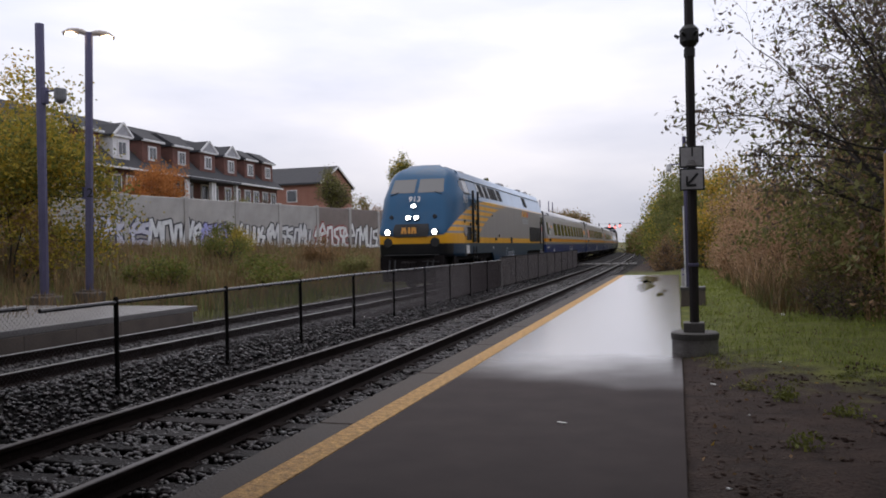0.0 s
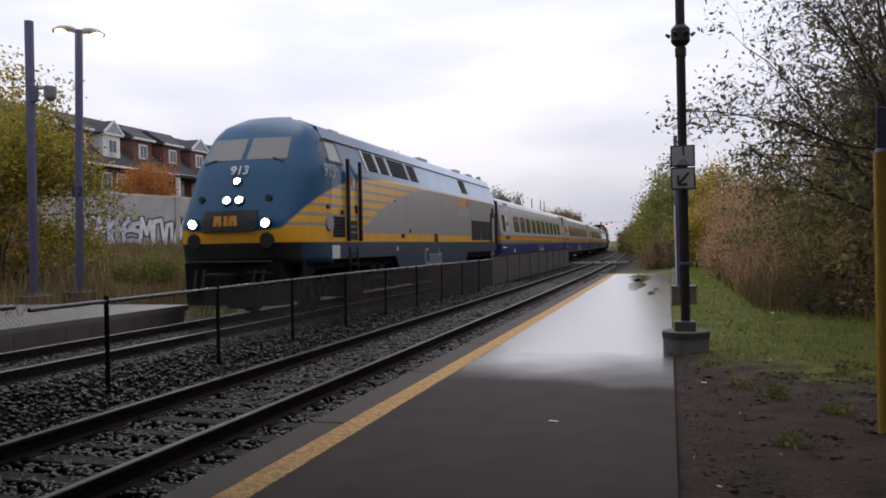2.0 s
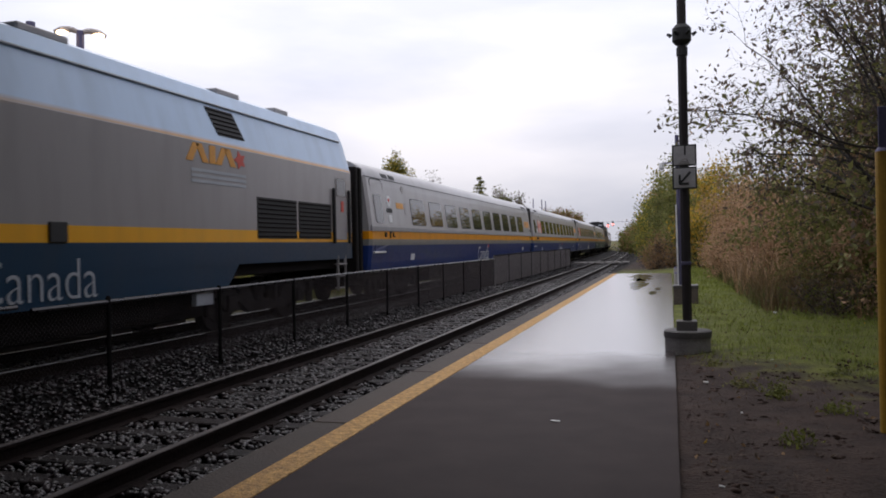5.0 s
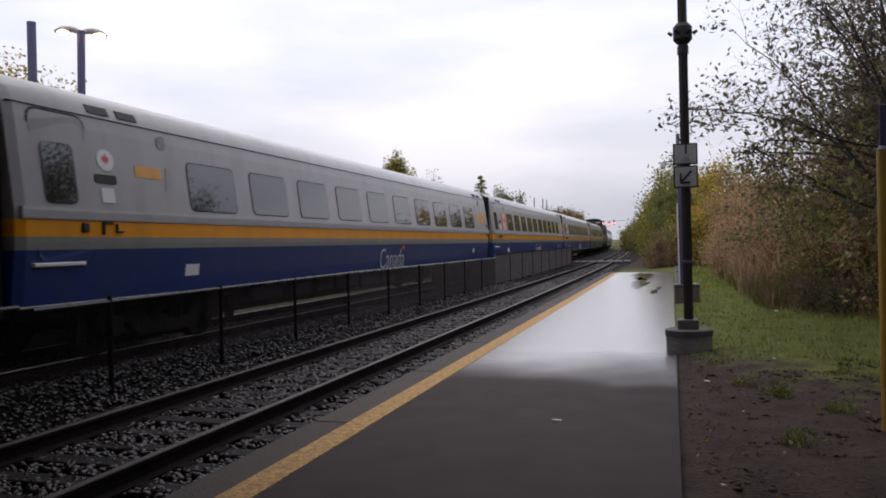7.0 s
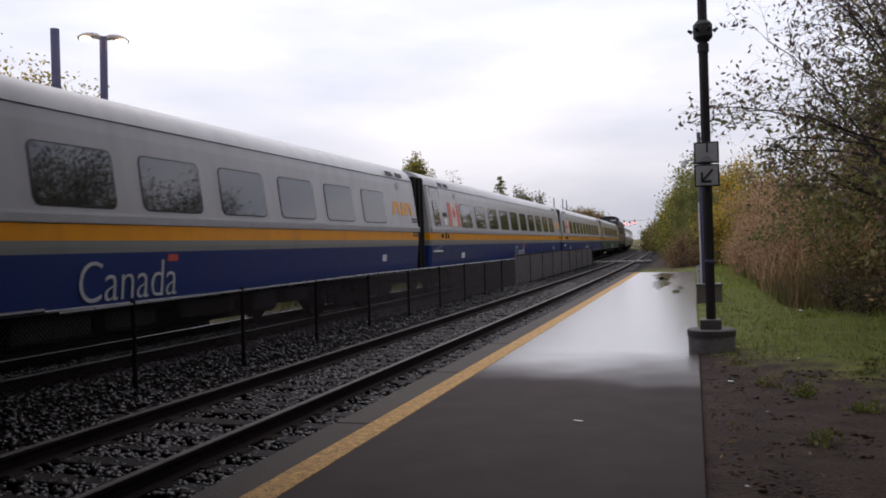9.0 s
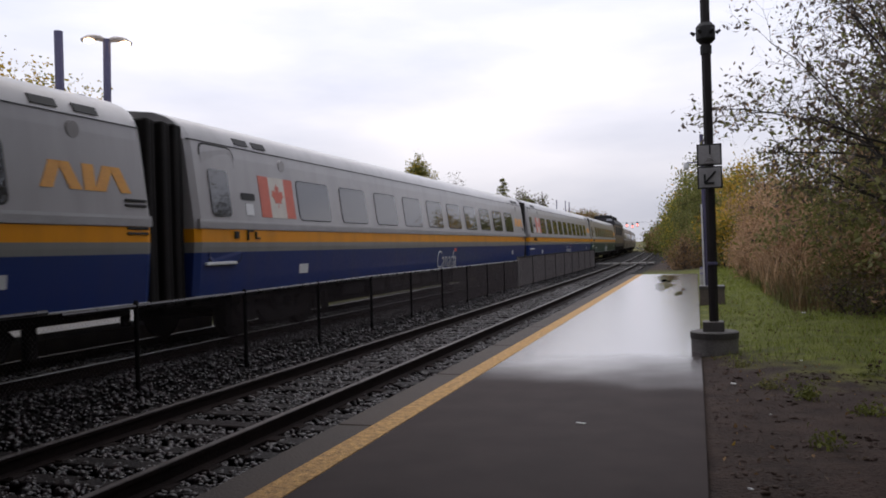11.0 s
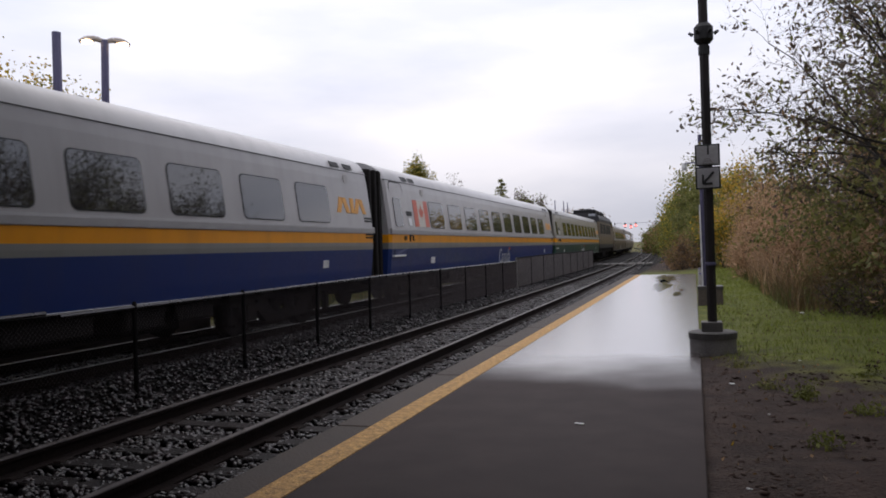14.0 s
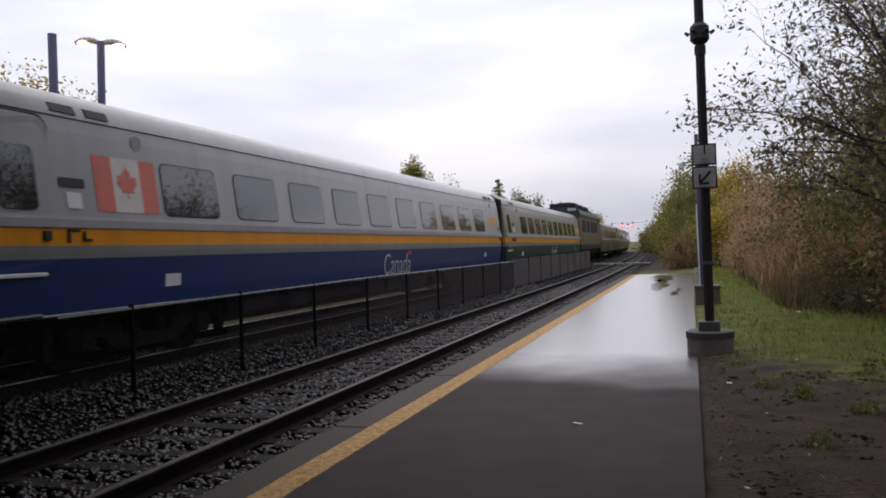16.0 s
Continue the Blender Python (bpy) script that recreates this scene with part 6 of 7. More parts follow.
for i, (x, y, h) in enumerate(((7.0, 19.0, 6.0), (8.6, 24.0, 7.0), (9.6, 16.0, 8.0), (7.8, 30.0, 7.0), (6.8, 9.0, 11.0), (10.6, 24.0, 10.0), (13.4, 28.5, 10.5), (15.0, 33.5, 10.0), (12.0, 21.0, 10.0), (17.5, 37.0, 10.0), (14.0, 36.0, 9.0), (12.9, 39.5, 8.6), (14.2, 43.0, 8.6))):
    tree("tree", (x, y, rough_ground(x, y)), "leafy autumn tree behind the verge", h, h * 0.2, 3, 7, [(L_DULL, 3600, 0.16, 0.26), (L_DARK, 3600, 0.16, 0.28)], 310 + i, (0, 0), 0.18, 3, 0.7, 0.1, 0.72)
for i, (x, y, rx, ry, h, mats) in enumerate((
        (4.6, 18.0, 1.5, 1.8, 3.4, ((L_TAN, 6500, 0.096), (L_GREEN, 3000, 0.096))), (5.4, 21.5, 2.0, 2.2, 4.6, ((L_DARK, 5000, 0.104), (L_TAN, 6000, 0.104), (L_GREEN, 3420, 0.104))),
        (4.7, 25.5, 1.6, 2.0, 4.6, ((L_TAN, 7650, 0.096), (L_GREEN, 2400, 0.096))), (7.2, 18.5, 2.0, 2.2, 5.0, ((L_DARK, 8840, 0.112),)),
        (6.0, 28.0, 2.2, 2.5, 5.4, ((L_TAN, 8500, 0.112), (L_GREEN, 2550, 0.104))), (3.7, 31.0, 1.5, 2.2, 3.6, ((L_TAN, 8840, 0.088), (L_BROWN, 1800, 0.096))),
        (3.6, 36.5, 1.5, 2.6, 4.3, ((L_TAN, 9000, 0.096), (L_BROWN, 2000, 0.096))), (3.2, 42.0, 1.5, 2.6, 4.7, ((L_TAN, 10000, 0.104), (L_BROWN, 2000, 0.104))), (5.6, 40.0, 2.0, 3.0, 5.4, ((L_TAN, 8650, 0.112), (L_GREEN, 1500, 0.112))),
        (3.6, 22.0, 0.8, 1.0, 1.2, ((L_DARK, 3060, 0.072), (L_BROWN, 1530, 0.072))), (3.3, 18.6, 0.6, 0.8, 0.9, ((L_DULL, 2210, 0.064), (L_GREEN, 850, 0.064))), (2.9, 27.0, 0.6, 0.9, 0.9, ((L_GREEN, 2550, 0.080),)), (3.1, 28.5, 1.1, 1.8, 2.6, ((L_TAN, 5500, 0.085), (L_BROWN, 1500, 0.085))), (2.9, 34.0, 1.1, 2.4, 3.2, ((L_TAN, 6000, 0.09), (L_BROWN, 1500, 0.09))), (2.6, 39.5, 1.0, 2.4, 3.4, ((L_TAN, 6000, 0.095), (L_GREEN, 1200, 0.095))))):
    bush("shrub", (x, y, rough_ground(x, y)), rx, ry, h, mats, 100 + i, "overgrown autumn shrub beyond the grass verge" if h > 2 else "low leafy shrub at the edge of the verge")
for i, (x, y, rx, ry, h, mats) in enumerate((
        (1.2, 50, 1.8, 2.6, 5.4, ((L_GOLD, 4200, 0.16), (L_GREEN, 2500, 0.16))), (0.3, 55, 1.5, 3.0, 4.6, ((L_GREEN, 3500, 0.17), (L_DARK, 2500, 0.17), (L_BROWN, 1500, 0.15))),
        (1.8, 60, 1.9, 3.0, 7.6, ((L_GOLD, 4200, 0.18), (L_YELLOW, 2800, 0.18))), (0.1, 66, 1.7, 3.4, 8.2, ((L_DARK, 4200, 0.2), (L_GREEN, 3200, 0.2))), (-0.7, 76, 1.8, 4.5, 9.0, ((L_DARK, 4800, 0.22), (L_GREEN, 2600, 0.22))),
        (-0.7, 53, 0.8, 2.5, 1.7, ((L_BROWN, 2600, 0.13), (L_DULL, 1500, 0.13))), (-1.3, 62, 0.9, 4.0, 2.2, ((L_BROWN, 3000, 0.14), (L_GREEN, 900, 0.15))), (-1.9, 88, 2.0, 6.0, 8.8, ((L_GREEN, 4500, 0.26), (L_YELLOW, 1800, 0.25))),
        (-3.0, 104, 2.2, 8.0, 7.4, ((L_GREEN, 4200, 0.3), (L_YELLOW, 1800, 0.3))), (-4.4, 126, 2.6, 12.0, 6.2, ((L_GREEN, 4000, 0.36), (L_BROWN, 2400, 0.36))), (-7.0, 152, 3.0, 14.0, 5.0, ((L_GREEN, 4200, 0.45), (L_BROWN, 2400, 0.45))),
        (4.0, 56, 3.0, 5.0, 6.4, ((L_BROWN, 5000, 0.18), (L_GREEN, 1800, 0.18))), (3.2, 70, 3.0, 7.0, 7.0, ((L_DARK, 5000, 0.24), (L_GREEN, 2500, 0.24))))):
    bush("shrub", (x + (1.0 if h > 2.5 else 0.3), y, rough_ground(x + 1.0, y)), rx, ry, h * 1.05, mats, 140 + i, "dense yellow-green trackside growth by the curve", "shrub")

blades("tall_grass", strewn(7000, 2.0, 5.2, 19, 42, 57), 0.3, 1.1, 0.010, G_DRY, "brown dead grass at the foot of the brush", 9, 0.6)
blades("weeds", strewn(4000, 1.9, 4.6, 20, 42, 58), 0.2, 0.7, 0.010, G_GREEN, "green weeds at the foot of the brush", 10, 0.6)
G_REED = mat("russet_reeds", (0.52, 0.33, 0.19), (0.30, 0.19, 0.11), 0.5, 0.7, island=0.4, fine=2)
blades("tall_reeds", strewn(8000, 1.9, 8.0, 24, 49, 46, lambda x, y: x > 2.1 + 0.8 * noise.noise(Vector((x * 0.5, y * 0.3, 4)))), 0.4, 1.9, 0.014, G_REED, "tall russet dead stalks and brush on the bank", 8, 0.7, "brush")


def woods():
    """A belt of woodland along the outside of the curve, too far to tell its trees apart."""
    rng = np.random.default_rng(77)
    n = 900
    y = rng.uniform(84, 290, n)
    x = -0.0428 * y + 3.2 + rng.uniform(0, 1, n) ** 1.3 * 13
    top = 8.2 + 2.6 * np.sin(y * 0.23 + x * 0.4) + rng.uniform(-1, 1, n)
    z = top * rng.uniform(0.1, 1.0, n)
    ids = rng.integers(0, n, 42000)
    pts = np.stack([x, y, z + 0.3], 1)[ids] + rng.normal(0, 1, (42000, 3)) * np.array([0.9, 1.1, 0.8])
    for k, (m, share) in enumerate(((L_DARK, 0.45), (L_BROWN, 0.3), (L_GOLD, 0.25))):
        part_pts = pts[int(len(pts) * (0, 0.45, 0.75)[k]):][:int(len(pts) * share)]
        tagged(new("woods", leaf_soup("woods", part_pts, 0.5, m, 80 + k)), "mixed autumn woodland along the outside of the curve", "woods", kind="stuff")


woods()

# tall trees beside the station, next to the view
for i, (x, y, h) in enumerate(((7.6, 10.8, 9.5), (9.0, 7.4, 9.5))):
    bush("tree", (x, y, 0.1), 2.2, 2.6, h, ((L_DARK, 8000, 0.2), (L_DULL, 5000, 0.2)), 420 + i, "tall dense autumn tree beside the station", "tree", 0.12)

# unseen growth added behind the viewer, closing the place and blocking sky light
for i, (x, y, rx, ry, h) in enumerate(((6.6, -17.0, 2.6, 3.0, 8.0), (12.5, -5.0, 2.6, 3.2, 9.0), (13.0, 4.0, 2.6, 3.4, 9.0), (-20.0, -17.0, 2.8, 3.6, 9.5), (1.5, -26.0, 3.6, 4.0, 10.0), (-18.0, -26.0, 3.6, 4.0, 10.0))):
    bush("shrub", (x, y, -0.1), rx, ry, h, ((L_DARK, 5000, 0.34), (L_BROWN, 2500, 0.34)), 400 + i, "unseen tall autumn growth added to block sky light", "tree")
tree("tree", (-21.6, 20.2, 0.9), "yellow-green autumn tree behind the far platform", 6.2, 1.2, 3, 8, [(L_YELLOW, 26000, 0.13, 0.34), (L_GREEN, 18000, 0.13, 0.36), (L_GOLD, 6000, 0.12, 0.3)], 21, (0, 0), 0.15, 3, 0.75, 0.05, 0.68)
tree("tree", (-25.2, 21.8, 1.2), "tall golden tree with thin bare top twigs", 8.0, 2.0, 3, 6, [(L_GOLD, 12000, 0.16, 0.34), (L_YELLOW, 9000, 0.16, 0.34)], 22, (0, 0), 0.15, 3, 0.7, 0.12, 0.72)
bush("shrub", (-19.3, 19.0, 0.6), 1.5, 1.5, 3.2, ((L_YELLOW, 3200, 0.12), (L_BROWN, 2600, 0.12)), 23, "yellow-brown shrub behind the poles")
bush("shrub", (-24.3, 25.4, 1.5), 1.2, 1.2, 2.4, ((L_YELLOW, 2600, 0.13), (L_GREEN, 1800, 0.13)), 24, "yellowing shrub in front of the wall")
for i, (x, y, h, mt) in enumerate(((-17.2, 23.5, 0.9, L_GREEN), (-16.0, 28.5, 0.8, L_GREEN), (-20.5, 33.0, 1.3, L_GREEN), (-14.2, 26.0, 0.6, L_GREEN), (-15.5, 36.0, 0.8, L_DARK), (-19.0, 40.0, 1.0, L_BROWN), (-22.5, 37.0, 0.9, L_YELLOW))):
    bush("shrub", (x, y, rough_ground(x, y)), 1.1, 1.1, h * 1.4, ((mt, 3600, 0.1), (L_BROWN, 400, 0.1)), 180 + i, "low green shrub in the dry grass on the bank")
tree("tree", (-31.2, 42.4, 3.0), "orange autumn tree in front of the row houses", 4.1, 1.2, 3, 6, [(L_ORANGE, 9000, 0.14, 0.24)], 25, (0, 0), 0.1, 3, 0.95, 0.05, 0.7)
bush("shrub", (-29.5, 49.0, 3.2), 2.0, 1.8, 2.4, ((L_DARK, 4200, 0.16),), 26, "dark evergreen shrub behind the wall")
bush("shrub", (-31.0, 55.5, 3.2), 1.4, 1.2, 2.4, ((L_DULL, 1500, 0.14),), 27, "bare dark shrub in front of the houses")
tree("tree", (-32.6, 72.0, 2.5), "narrow dark leafy tree by the brick house", 7.2, 1.6, 2, 6, [(L_DARK, 6500, 0.18, 0.26), (L_DULL, 2500, 0.18, 0.26)], 28, (0, 0), 0.12, 3, 0.22, 0.4, 0.66)
tree("tree", (-36.0, 104.0, 2.0), "tall yellow-green tree far behind the tracks", 13.8, 3.0, 3, 5, [(L_YELLOW, 1900, 0.28, 0.24), (L_GREEN, 1900, 0.28, 0.24)], 29, (0, 0), 0.2, 3, 0.12, 0.55, 0.6)
tree("tree", (-32.4, 110.0, 2.0), "thin bare tree far behind the tracks", 11.2, 3.0, 3, 4, [(L_DULL, 160, 0.25, 0.3)], 35, (0, 0), 0.09, 3, 0.14, 0.45, 0.6)
bush("shrub", (-41.0, 98, 2.0), 3.0, 3.0, 7.6, ((L_DARK, 4500, 0.24), (L_BROWN, 3500, 0.24)), 36, "dull brown-green tree far behind the wall", "tree")
bush("shrub", (-37.6, 97, 2.0), 1.8, 2.0, 5.6, ((L_BROWN, 3000, 0.22), (L_ORANGE, 1500, 0.22)), 37, "rusty autumn tree far behind the wall", "tree")
bush("shrub", (-33, 96, 2.0), 3.5, 4.0, 6.0, ((L_BROWN, 3500, 0.25), (L_DULL, 2500, 0.25)), 30, "brown trees far behind the wall", "tree")
for i, (x, y, rx, ry, h, mt) in enumerate(((-26.0, 128, 4.0, 5.0, 9.0, L_DULL), (-23.0, 168, 6.0, 8.0, 8.0, L_BROWN), (-40, 140, 6, 8, 7.0, L_DULL), (-31, 150, 5, 6, 7.0, L_GREEN))):
    bush("shrub", (x, y, 1.5), rx, ry, h, ((mt, 12000, 0.34), (L_GREEN, 5000, 0.34)), 190 + i, "rounded autumn tree far along the line", "tree", 0.15)


def spruce(base, h, seed):
    rnd = random.Random(seed)
    t = empty("spruce", Matrix.Translation(base), "dark conical spruce far behind the tracks", "tree")
    segs, pts = [(Vector((0, 0, -0.2)), Vector((0, 0, h)), 0.16, 0.02)], []
    z = h * 0.15
    while z < h:
        reach = (h - z) * 0.44 + 0.15
        for k in range(7):
            a = rnd.uniform(0, 6.283)
            e = Vector((math.cos(a) * reach, math.sin(a) * reach, z - reach * 0.25))
            segs.append((Vector((0, 0, z)), e, 0.03, 0.008))
            pts += [tuple(Vector((0, 0, z)).lerp(e, rnd.uniform(0.15, 1)) + Vector((rnd.gauss(0, 0.12), rnd.gauss(0, 0.12), rnd.gauss(0, 0.1)))) for _ in range(34)]
        z += h * 0.045
    o = new("trunk", limb_soup("trunk", segs, BARK, 4))
    o.parent = t
    o = new("crown", leaf_soup("crown", np.array(pts), 0.26, L_DARK, seed, 0.35))
    o.parent = t


spruce((-27.6, 117.0, 1.7), 10.5, 51)

# ---- platform lamp post with signs ----
SIGN_FACE = mat("pale_sign_face", (0.42, 0.41, 0.41), (0.34, 0.33, 0.33), 5, 0.45)


def sign_post():
    p = empty("platform_post", pose(0.22, 12.4, 0.0), "dark brown steel post with two access signs at the platform's edge", "post")
    bm = BMN()
    prism(bm, [(0.072 * math.cos(k * math.pi / 4 + 0.39), 0.072 * math.sin(k * math.pi / 4 + 0.39)) for k in range(8)], "z", 0.4, 9.0)
    part("shaft", bm, POLE_DARK, p)
    bm = BMN()
    tube(bm, (0.0, 0, -0.2), (0.0, 0, 0.20), 0.33, 0.33, 36)
    part("concrete_base", bm, mat("stained_base_concrete", (0.22, 0.205, 0.195), (0.11, 0.10, 0.095), 3, 0.7, 0.3), p)
    bm = BMN()
    tube(bm, (0.0, 0, 0.20), (0.0, 0, 0.29), 0.345, 0.345, 36)
    tube(bm, (0.0, 0, 0.29), (0.0, 0, 0.305), 0.34, 0.31, 36)
    part("base_cap", bm, mat("dark_base_cap", (0.075, 0.068, 0.064), (0.04, 0.036, 0.034), 4, 0.6), p)
    part("foot_cover", box(BMN(), (-0.01, 0, 0.37), (0.30, 0.30, 0.15), 0.015), mat("foot_cover_grey", (0.11, 0.10, 0.095), (0.07, 0.064, 0.06), 4, 0.6), p)
    bm = BMN()
    tube(bm, (0, 0, 4.56), (0, 0, 4.62), 0.09, 0.14, 14)
    tube(bm, (0, 0, 4.62), (0, 0, 4.80), 0.14, 0.14, 14)
    tube(bm, (0, 0, 4.80), (0, 0, 4.86), 0.14, 0.09, 14)
    for k in range(6):
        a = k * 1.047
        tube(bm, (0.15 * math.cos(a), 0.15 * math.sin(a), 4.70), (0.21 * math.cos(a), 0.21 * math.sin(a), 4.74), 0.03, 0.02, 6)
    part("collar", bm, SEAL, p, "black clamp collar")
    part("band", box(BMN(), (0, 0, 1.30), (0.148, 0.148, 0.05), 0.01), GALV, p)
    part("band", tube(BMN(), (0, 0, 4.40), (0, 0, 4.52), 0.085, 0.085, 10), SEAL, p)
    for z, h in ((2.90, 0.32), (2.565, 0.33)):
        s = part("sign", box(BMN(), (0.0, -0.10, z), (0.35, 0.015, h), 0.006), SEAL, p, "pale access sign with dark border")
        part("sign_face", box(BMN(), (0.0, -0.111, z), (0.305, 0.006, h - 0.045), 0.003), SIGN_FACE, s)
        bm = BMN()
        if z > 2.7:
            ob = new("number", text_mesh("1", 0.19, SEAL))
            ob.parent = s
            ob.matrix_local = Matrix.Translation((0.01, -0.117, z + 0.065)) @ Matrix.Rotation(radians(90), 4, "X")
            for a, b in (((-0.08, -0.12), (0.08, -0.12)), ((-0.07, -0.115), (-0.02, -0.05)), ((-0.02, -0.05), (0.03, -0.05)), ((0.03, -0.05), (0.07, -0.115)), ((-0.035, -0.085), (0.045, -0.085))):
                tube(bm, (a[0], -0.116, z + a[1]), (b[0], -0.116, z + b[1]), 0.008, 0.008, 6)
            part("ramp_symbol", bm, GREY_PLAIN, s)
        else:
            for a, b in (((0.08, 0.085), (-0.06, -0.07)), ((-0.07, 0.05), (-0.07, -0.085)), ((-0.075, -0.085), (0.06, -0.085))):
                tube(bm, (a[0], -0.116, z + a[1]), (b[0], -0.116, z + b[1]), 0.017, 0.017, 6)
            part("arrow", bm, SEAL, s, "dark arrow pointing down")
    q = empty("camera_post", pose(0.34, 22.0, 0.0), "grey post with small dome camera further along the platform", "post")
    bm = BMN()
    box(bm, (0.02, 0, 0.1), (0.62, 0.62, 0.6), 0.03)
    part("concrete_base", bm, BLOCK, q)
    part("base_cap", box(BMN(), (0.02, 0, 0.42), (0.64, 0.64, 0.09), 0.015), mat("wet_cap", (0.09, 0.083, 0.078), (0.05, 0.046, 0.044), 4, 0.5), q)
    part("shaft", tube(BMN(), (-0.10, 0, 0.4), (-0.13, 0, 4.45), 0.055, 0.05, 10), GALV, q)
    part("arm", tube(BMN(), (-0.13, 0, 3.72), (-0.52, 0, 3.72), 0.018, 0.018, 8), GALV, q)
    bm = BMN()
    tube(bm, (-0.53, 0, 3.60), (-0.53, 0, 3.72), 0.075, 0.06, 12)
    bmesh.ops.create_uvsphere(bm, u_segments=12, v_segments=8, radius=0.075, matrix=Matrix.Translation((-0.53, 0, 3.60)))
    part("dome_camera", bm, WHITE, q)
    part("conduit", tube(BMN(), (-0.16, -0.06, 0.4), (-0.18, -0.06, 2.6), 0.02, 0.02, 8), WHITE, q)
    for y in (27.5, 33.0):
        b = empty("bollard", pose(0.18, y, 0.0), "small weathered concrete bollard at the platform's edge", "bollard", "bollards")
        part("body", tube(BMN(), (0, 0, -0.1), (0, 0, 0.55), 0.09, 0.08, 12), CONCRETE, b)
        part("cap", tube(BMN(), (0, 0, 0.55), (0, 0, 0.60), 0.085, 0.05, 12), GALV, b)
    y = empty("yellow_post", pose(1.735, 7.45, 0.0), "yellow painted steel post standing in the soil", "post")
    part("shaft", tube(BMN(), (0, 0, -0.2), (0, 0, 2.35), 0.06, 0.06, 14), mat("yellow_post_paint", (0.55, 0.33, 0.03), (0.4, 0.23, 0.03), 4, 0.5), y)
    part("post_cap", tube(BMN(), (0, 0, 2.35), (0, 0, 2.40), 0.063, 0.03, 14), GALV, y)
    part("sign_panel", box(BMN(), (0.10, -0.07, 2.55), (0.3, 0.02, 0.34), 0.006), GALV, y)


sign_post()

# puddles on the wet asphalt
def water_material():
    m = bpy.data.materials.new("puddle_water")
    n, l, b = nodes_of(m)
    b.inputs["Base Color"].default_value = (0.02, 0.018, 0.017, 1)
    b.inputs["Roughness"].default_value, b.inputs["IOR"].default_value = 0.09, 1.18
    return m


WATER = water_material()


def patch(cx, cy, rx, ry, seed):
    rnd = random.Random(seed)
    bm = BMN()
    pts = [(cx + rx * math.cos(k * 0.2618) * rnd.uniform(0.35, 1.1), cy + ry * math.sin(k * 0.2618) * rnd.uniform(0.6, 1.1)) for k in range(24)]
    prism(bm, pts, "z", -0.01, 0.004)
    part("puddle", bm, WATER, plat, "still dark puddle")


patch(-1.35, 37.4, 0.62, 4.4, 1)
patch(-1.25, 32.0, 0.42, 4.4, 2)
patch(-0.55, 26.2, 0.16, 1.2, 3)
patch(-0.45, 28.2, 0.12, 0.7, 4)

# ---- crossing, gantry, masts ----
cr = empty("track_crossing", Matrix(), "weathered timber crossing boards across the near track", "crossing")
for k in range(7):
    x = NEAR_C + bend(66) - 2.4 + k * 0.7
    if abs(abs(x - NEAR_C - bend(66)) - 0.75) < 0.12:
        x += 0.16
    part("board", box(BMN(), (x, 66, 0.0), (0.5, 2.4, 0.12), 0.02), mat("grey_board", (0.2, 0.19, 0.18), (0.12, 0.11, 0.1), 2, 0.7) if k == 0 else bpy.data.materials["grey_board"], cr)
REDGLOW = glow("red_signal_glow", (1.0, 0.10, 0.08), 6)


def gantry(y):
    x0 = FAR_C + bend(y)
    g = empty("signal_gantry", pose(x0, y, 0), "steel signal gantry with red lights across the tracks", "signal")
    for x in (-3.4, 8.2):
        part("leg", box(BMN(), (x, 0, 3.8), (0.25, 0.25, 8.0), 0.03), BLACK, g)
    part("beam", box(BMN(), (2.4, 0, 7.6), (12.0, 0.1, 0.06), 0.01), BLACK, g)
    for x, z in ((-0.4, 6.7), (1.2, 6.4), (2.6, 6.8)):
        s = part("signal_head", box(BMN(), (x, -0.3, z + 0.3), (0.4, 0.3, 1.4), 0.05), BLACK, g)
        part("signal_lamp", tube(BMN(), (x, -0.46, z + 0.1), (x, -0.54, z + 0.1), 0.22, 0.2, 14), REDGLOW, s, "lit red lamp")


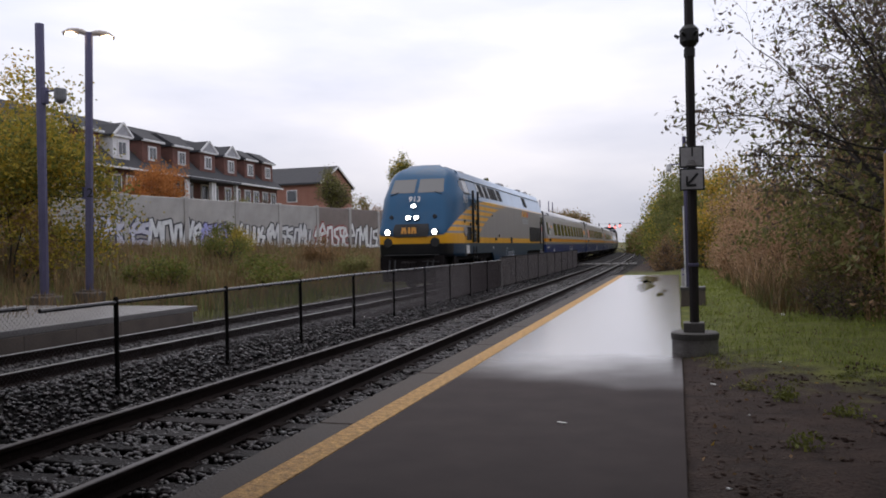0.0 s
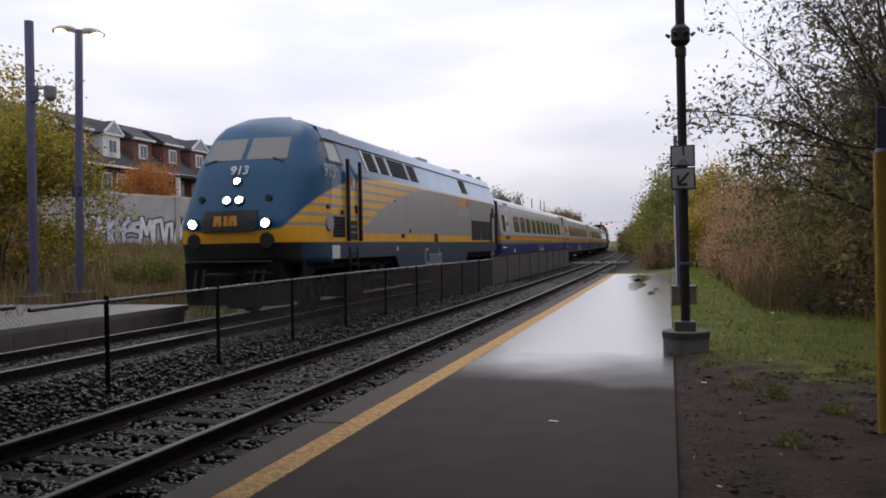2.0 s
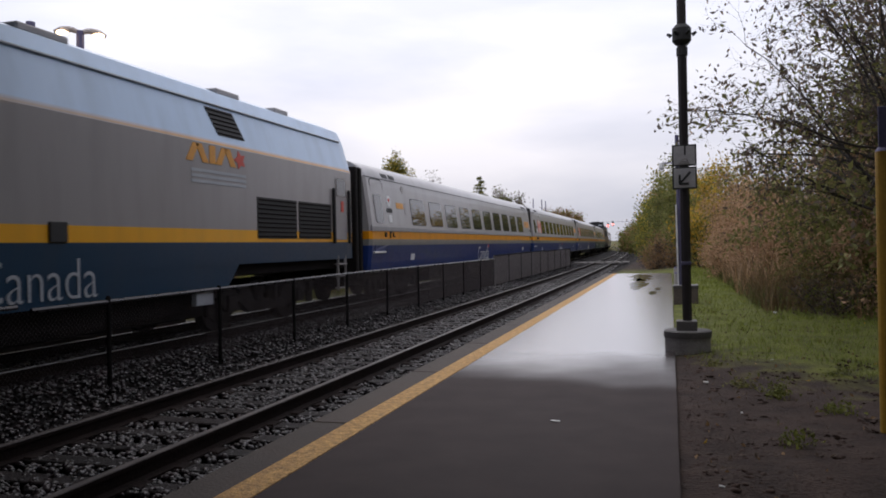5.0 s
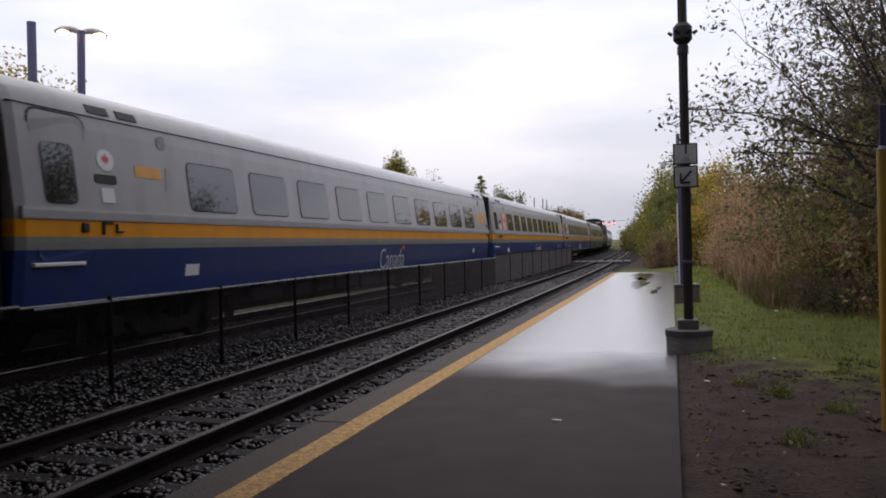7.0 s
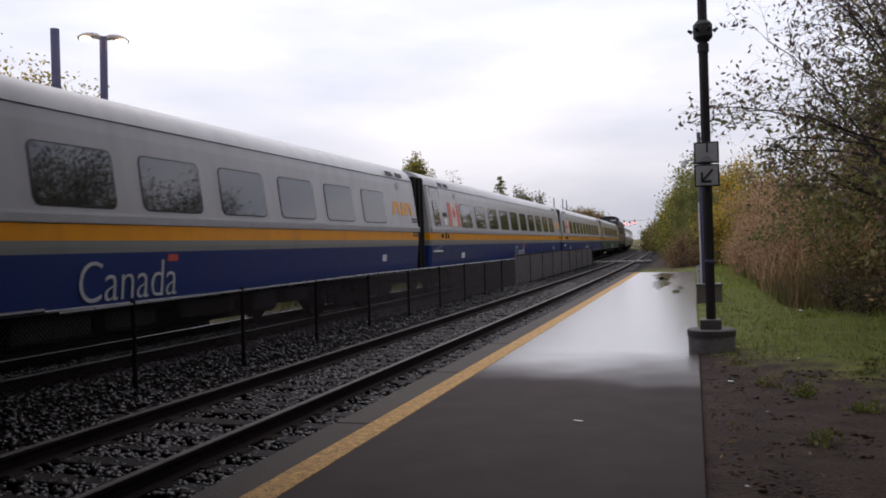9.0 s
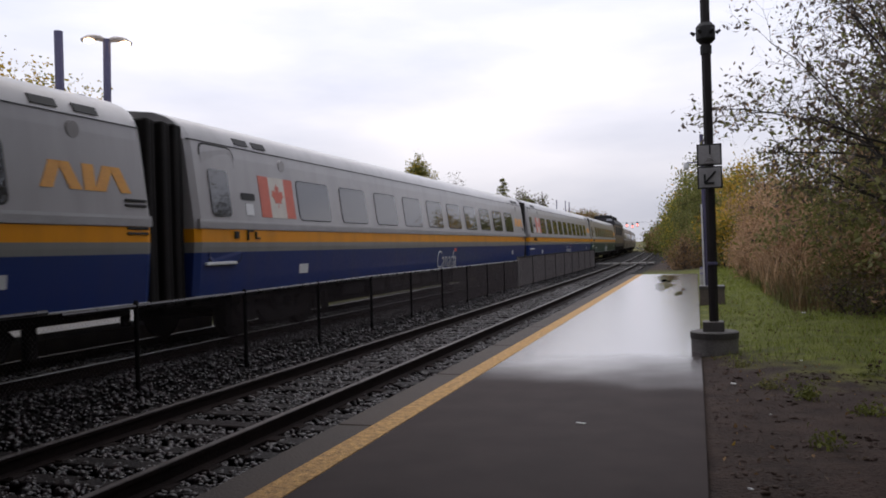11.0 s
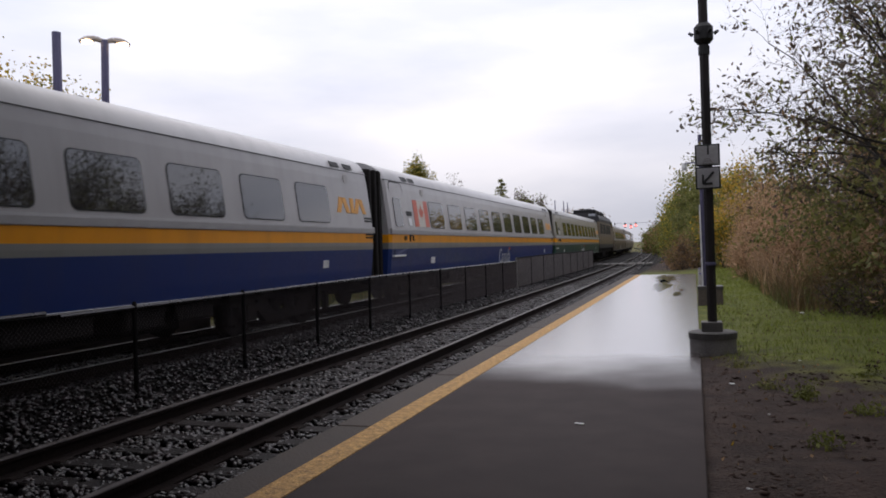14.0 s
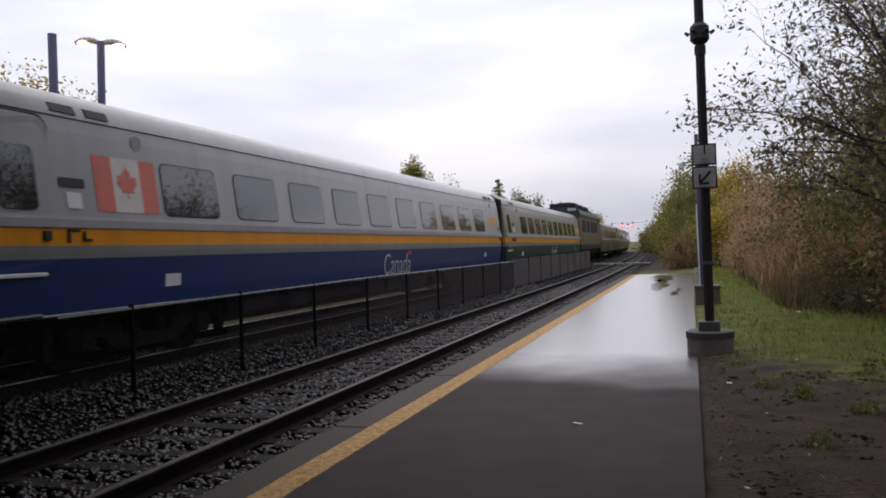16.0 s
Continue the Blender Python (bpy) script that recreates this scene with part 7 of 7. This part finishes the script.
gantry(235.0)
for x, y, h in ((-25.0, 150, 9.1), (-24.6, 158, 9.3), (-24.9, 165, 9.4)):
    m = empty("mast", pose(x, y, 1.2), "thin grey mast far beside the line", "mast", "masts")
    part("shaft", tube(BMN(), (0, 0, 0), (0, 0, h), 0.14, 0.09, 8), GALV, m)

# ---- unseen deck and walls, added to shade the station's near end ----
tagged(part("bridge_deck", prism(BMN(), [(-22.0, -12.0), (8.0, -12.0), (8.0, 4.6), (-22.0, 11.0)], "z", 6.9, 7.7), CONCRETE, None), "unseen plain concrete deck added to shade platforms and tracks", "bridge", kind="structure")
for x, far_end in ((6.4, 4.8), (-21.0, 10.6)):
    tagged(part("bridge_abutment", box(BMN(), (x, (far_end - 12.0) / 2, 3.3), (0.8, far_end + 12.0, 7.19), 0.05), CONCRETE, None), "unseen plain concrete wall added under the shading deck", "wall", kind="structure")


# ---- what moves ----
def place_on_line(s, length):
    """Pose of a vehicle whose front coupler stands s metres along the far track."""
    a, b = Vector((FAR_C + bend(s), s, FAR_Z)), Vector((FAR_C + bend(s + length), s + length, FAR_Z))
    d = b - a
    return pose(*a, 0, 0, math.degrees(math.atan2(-d.x, d.y)))


def joint(t):
    """Where the coupling behind the leading locomotive is at t seconds."""
    return 46.307 - 5.6679 * t + 0.01354 * t * t - 0.00117 * t ** 3


def motions():
    train = [(LOCO, 21.0, -21.0)]
    s = 0.0
    for c in COACHES:
        train.append((c, 25.8, s))
        s += 25.8
    train.append((LOCO_B, 17.2, s))
    s += 17.2
    for c in COACHES_B:
        train.append((c, 25.9, s))
        s += 25.9
    times = [k * 0.5 for k in range(33)]
    for ob, length, off in train:
        walk(ob, [(t, place_on_line(joint(t) + off, length)) for t in times])
    # the axles of the vehicles that pass the camera roll with the distance run
    for ob, y, r in WHEELS[:16]:
        rows = []
        for k in range(161):
            run = joint(0) - joint(k * 0.1)
            rows.append((k * 0.1, Matrix.Translation((0, y, r)) @ Matrix.Rotation(run / r, 4, "X")))
        walk(ob, rows)


motions()
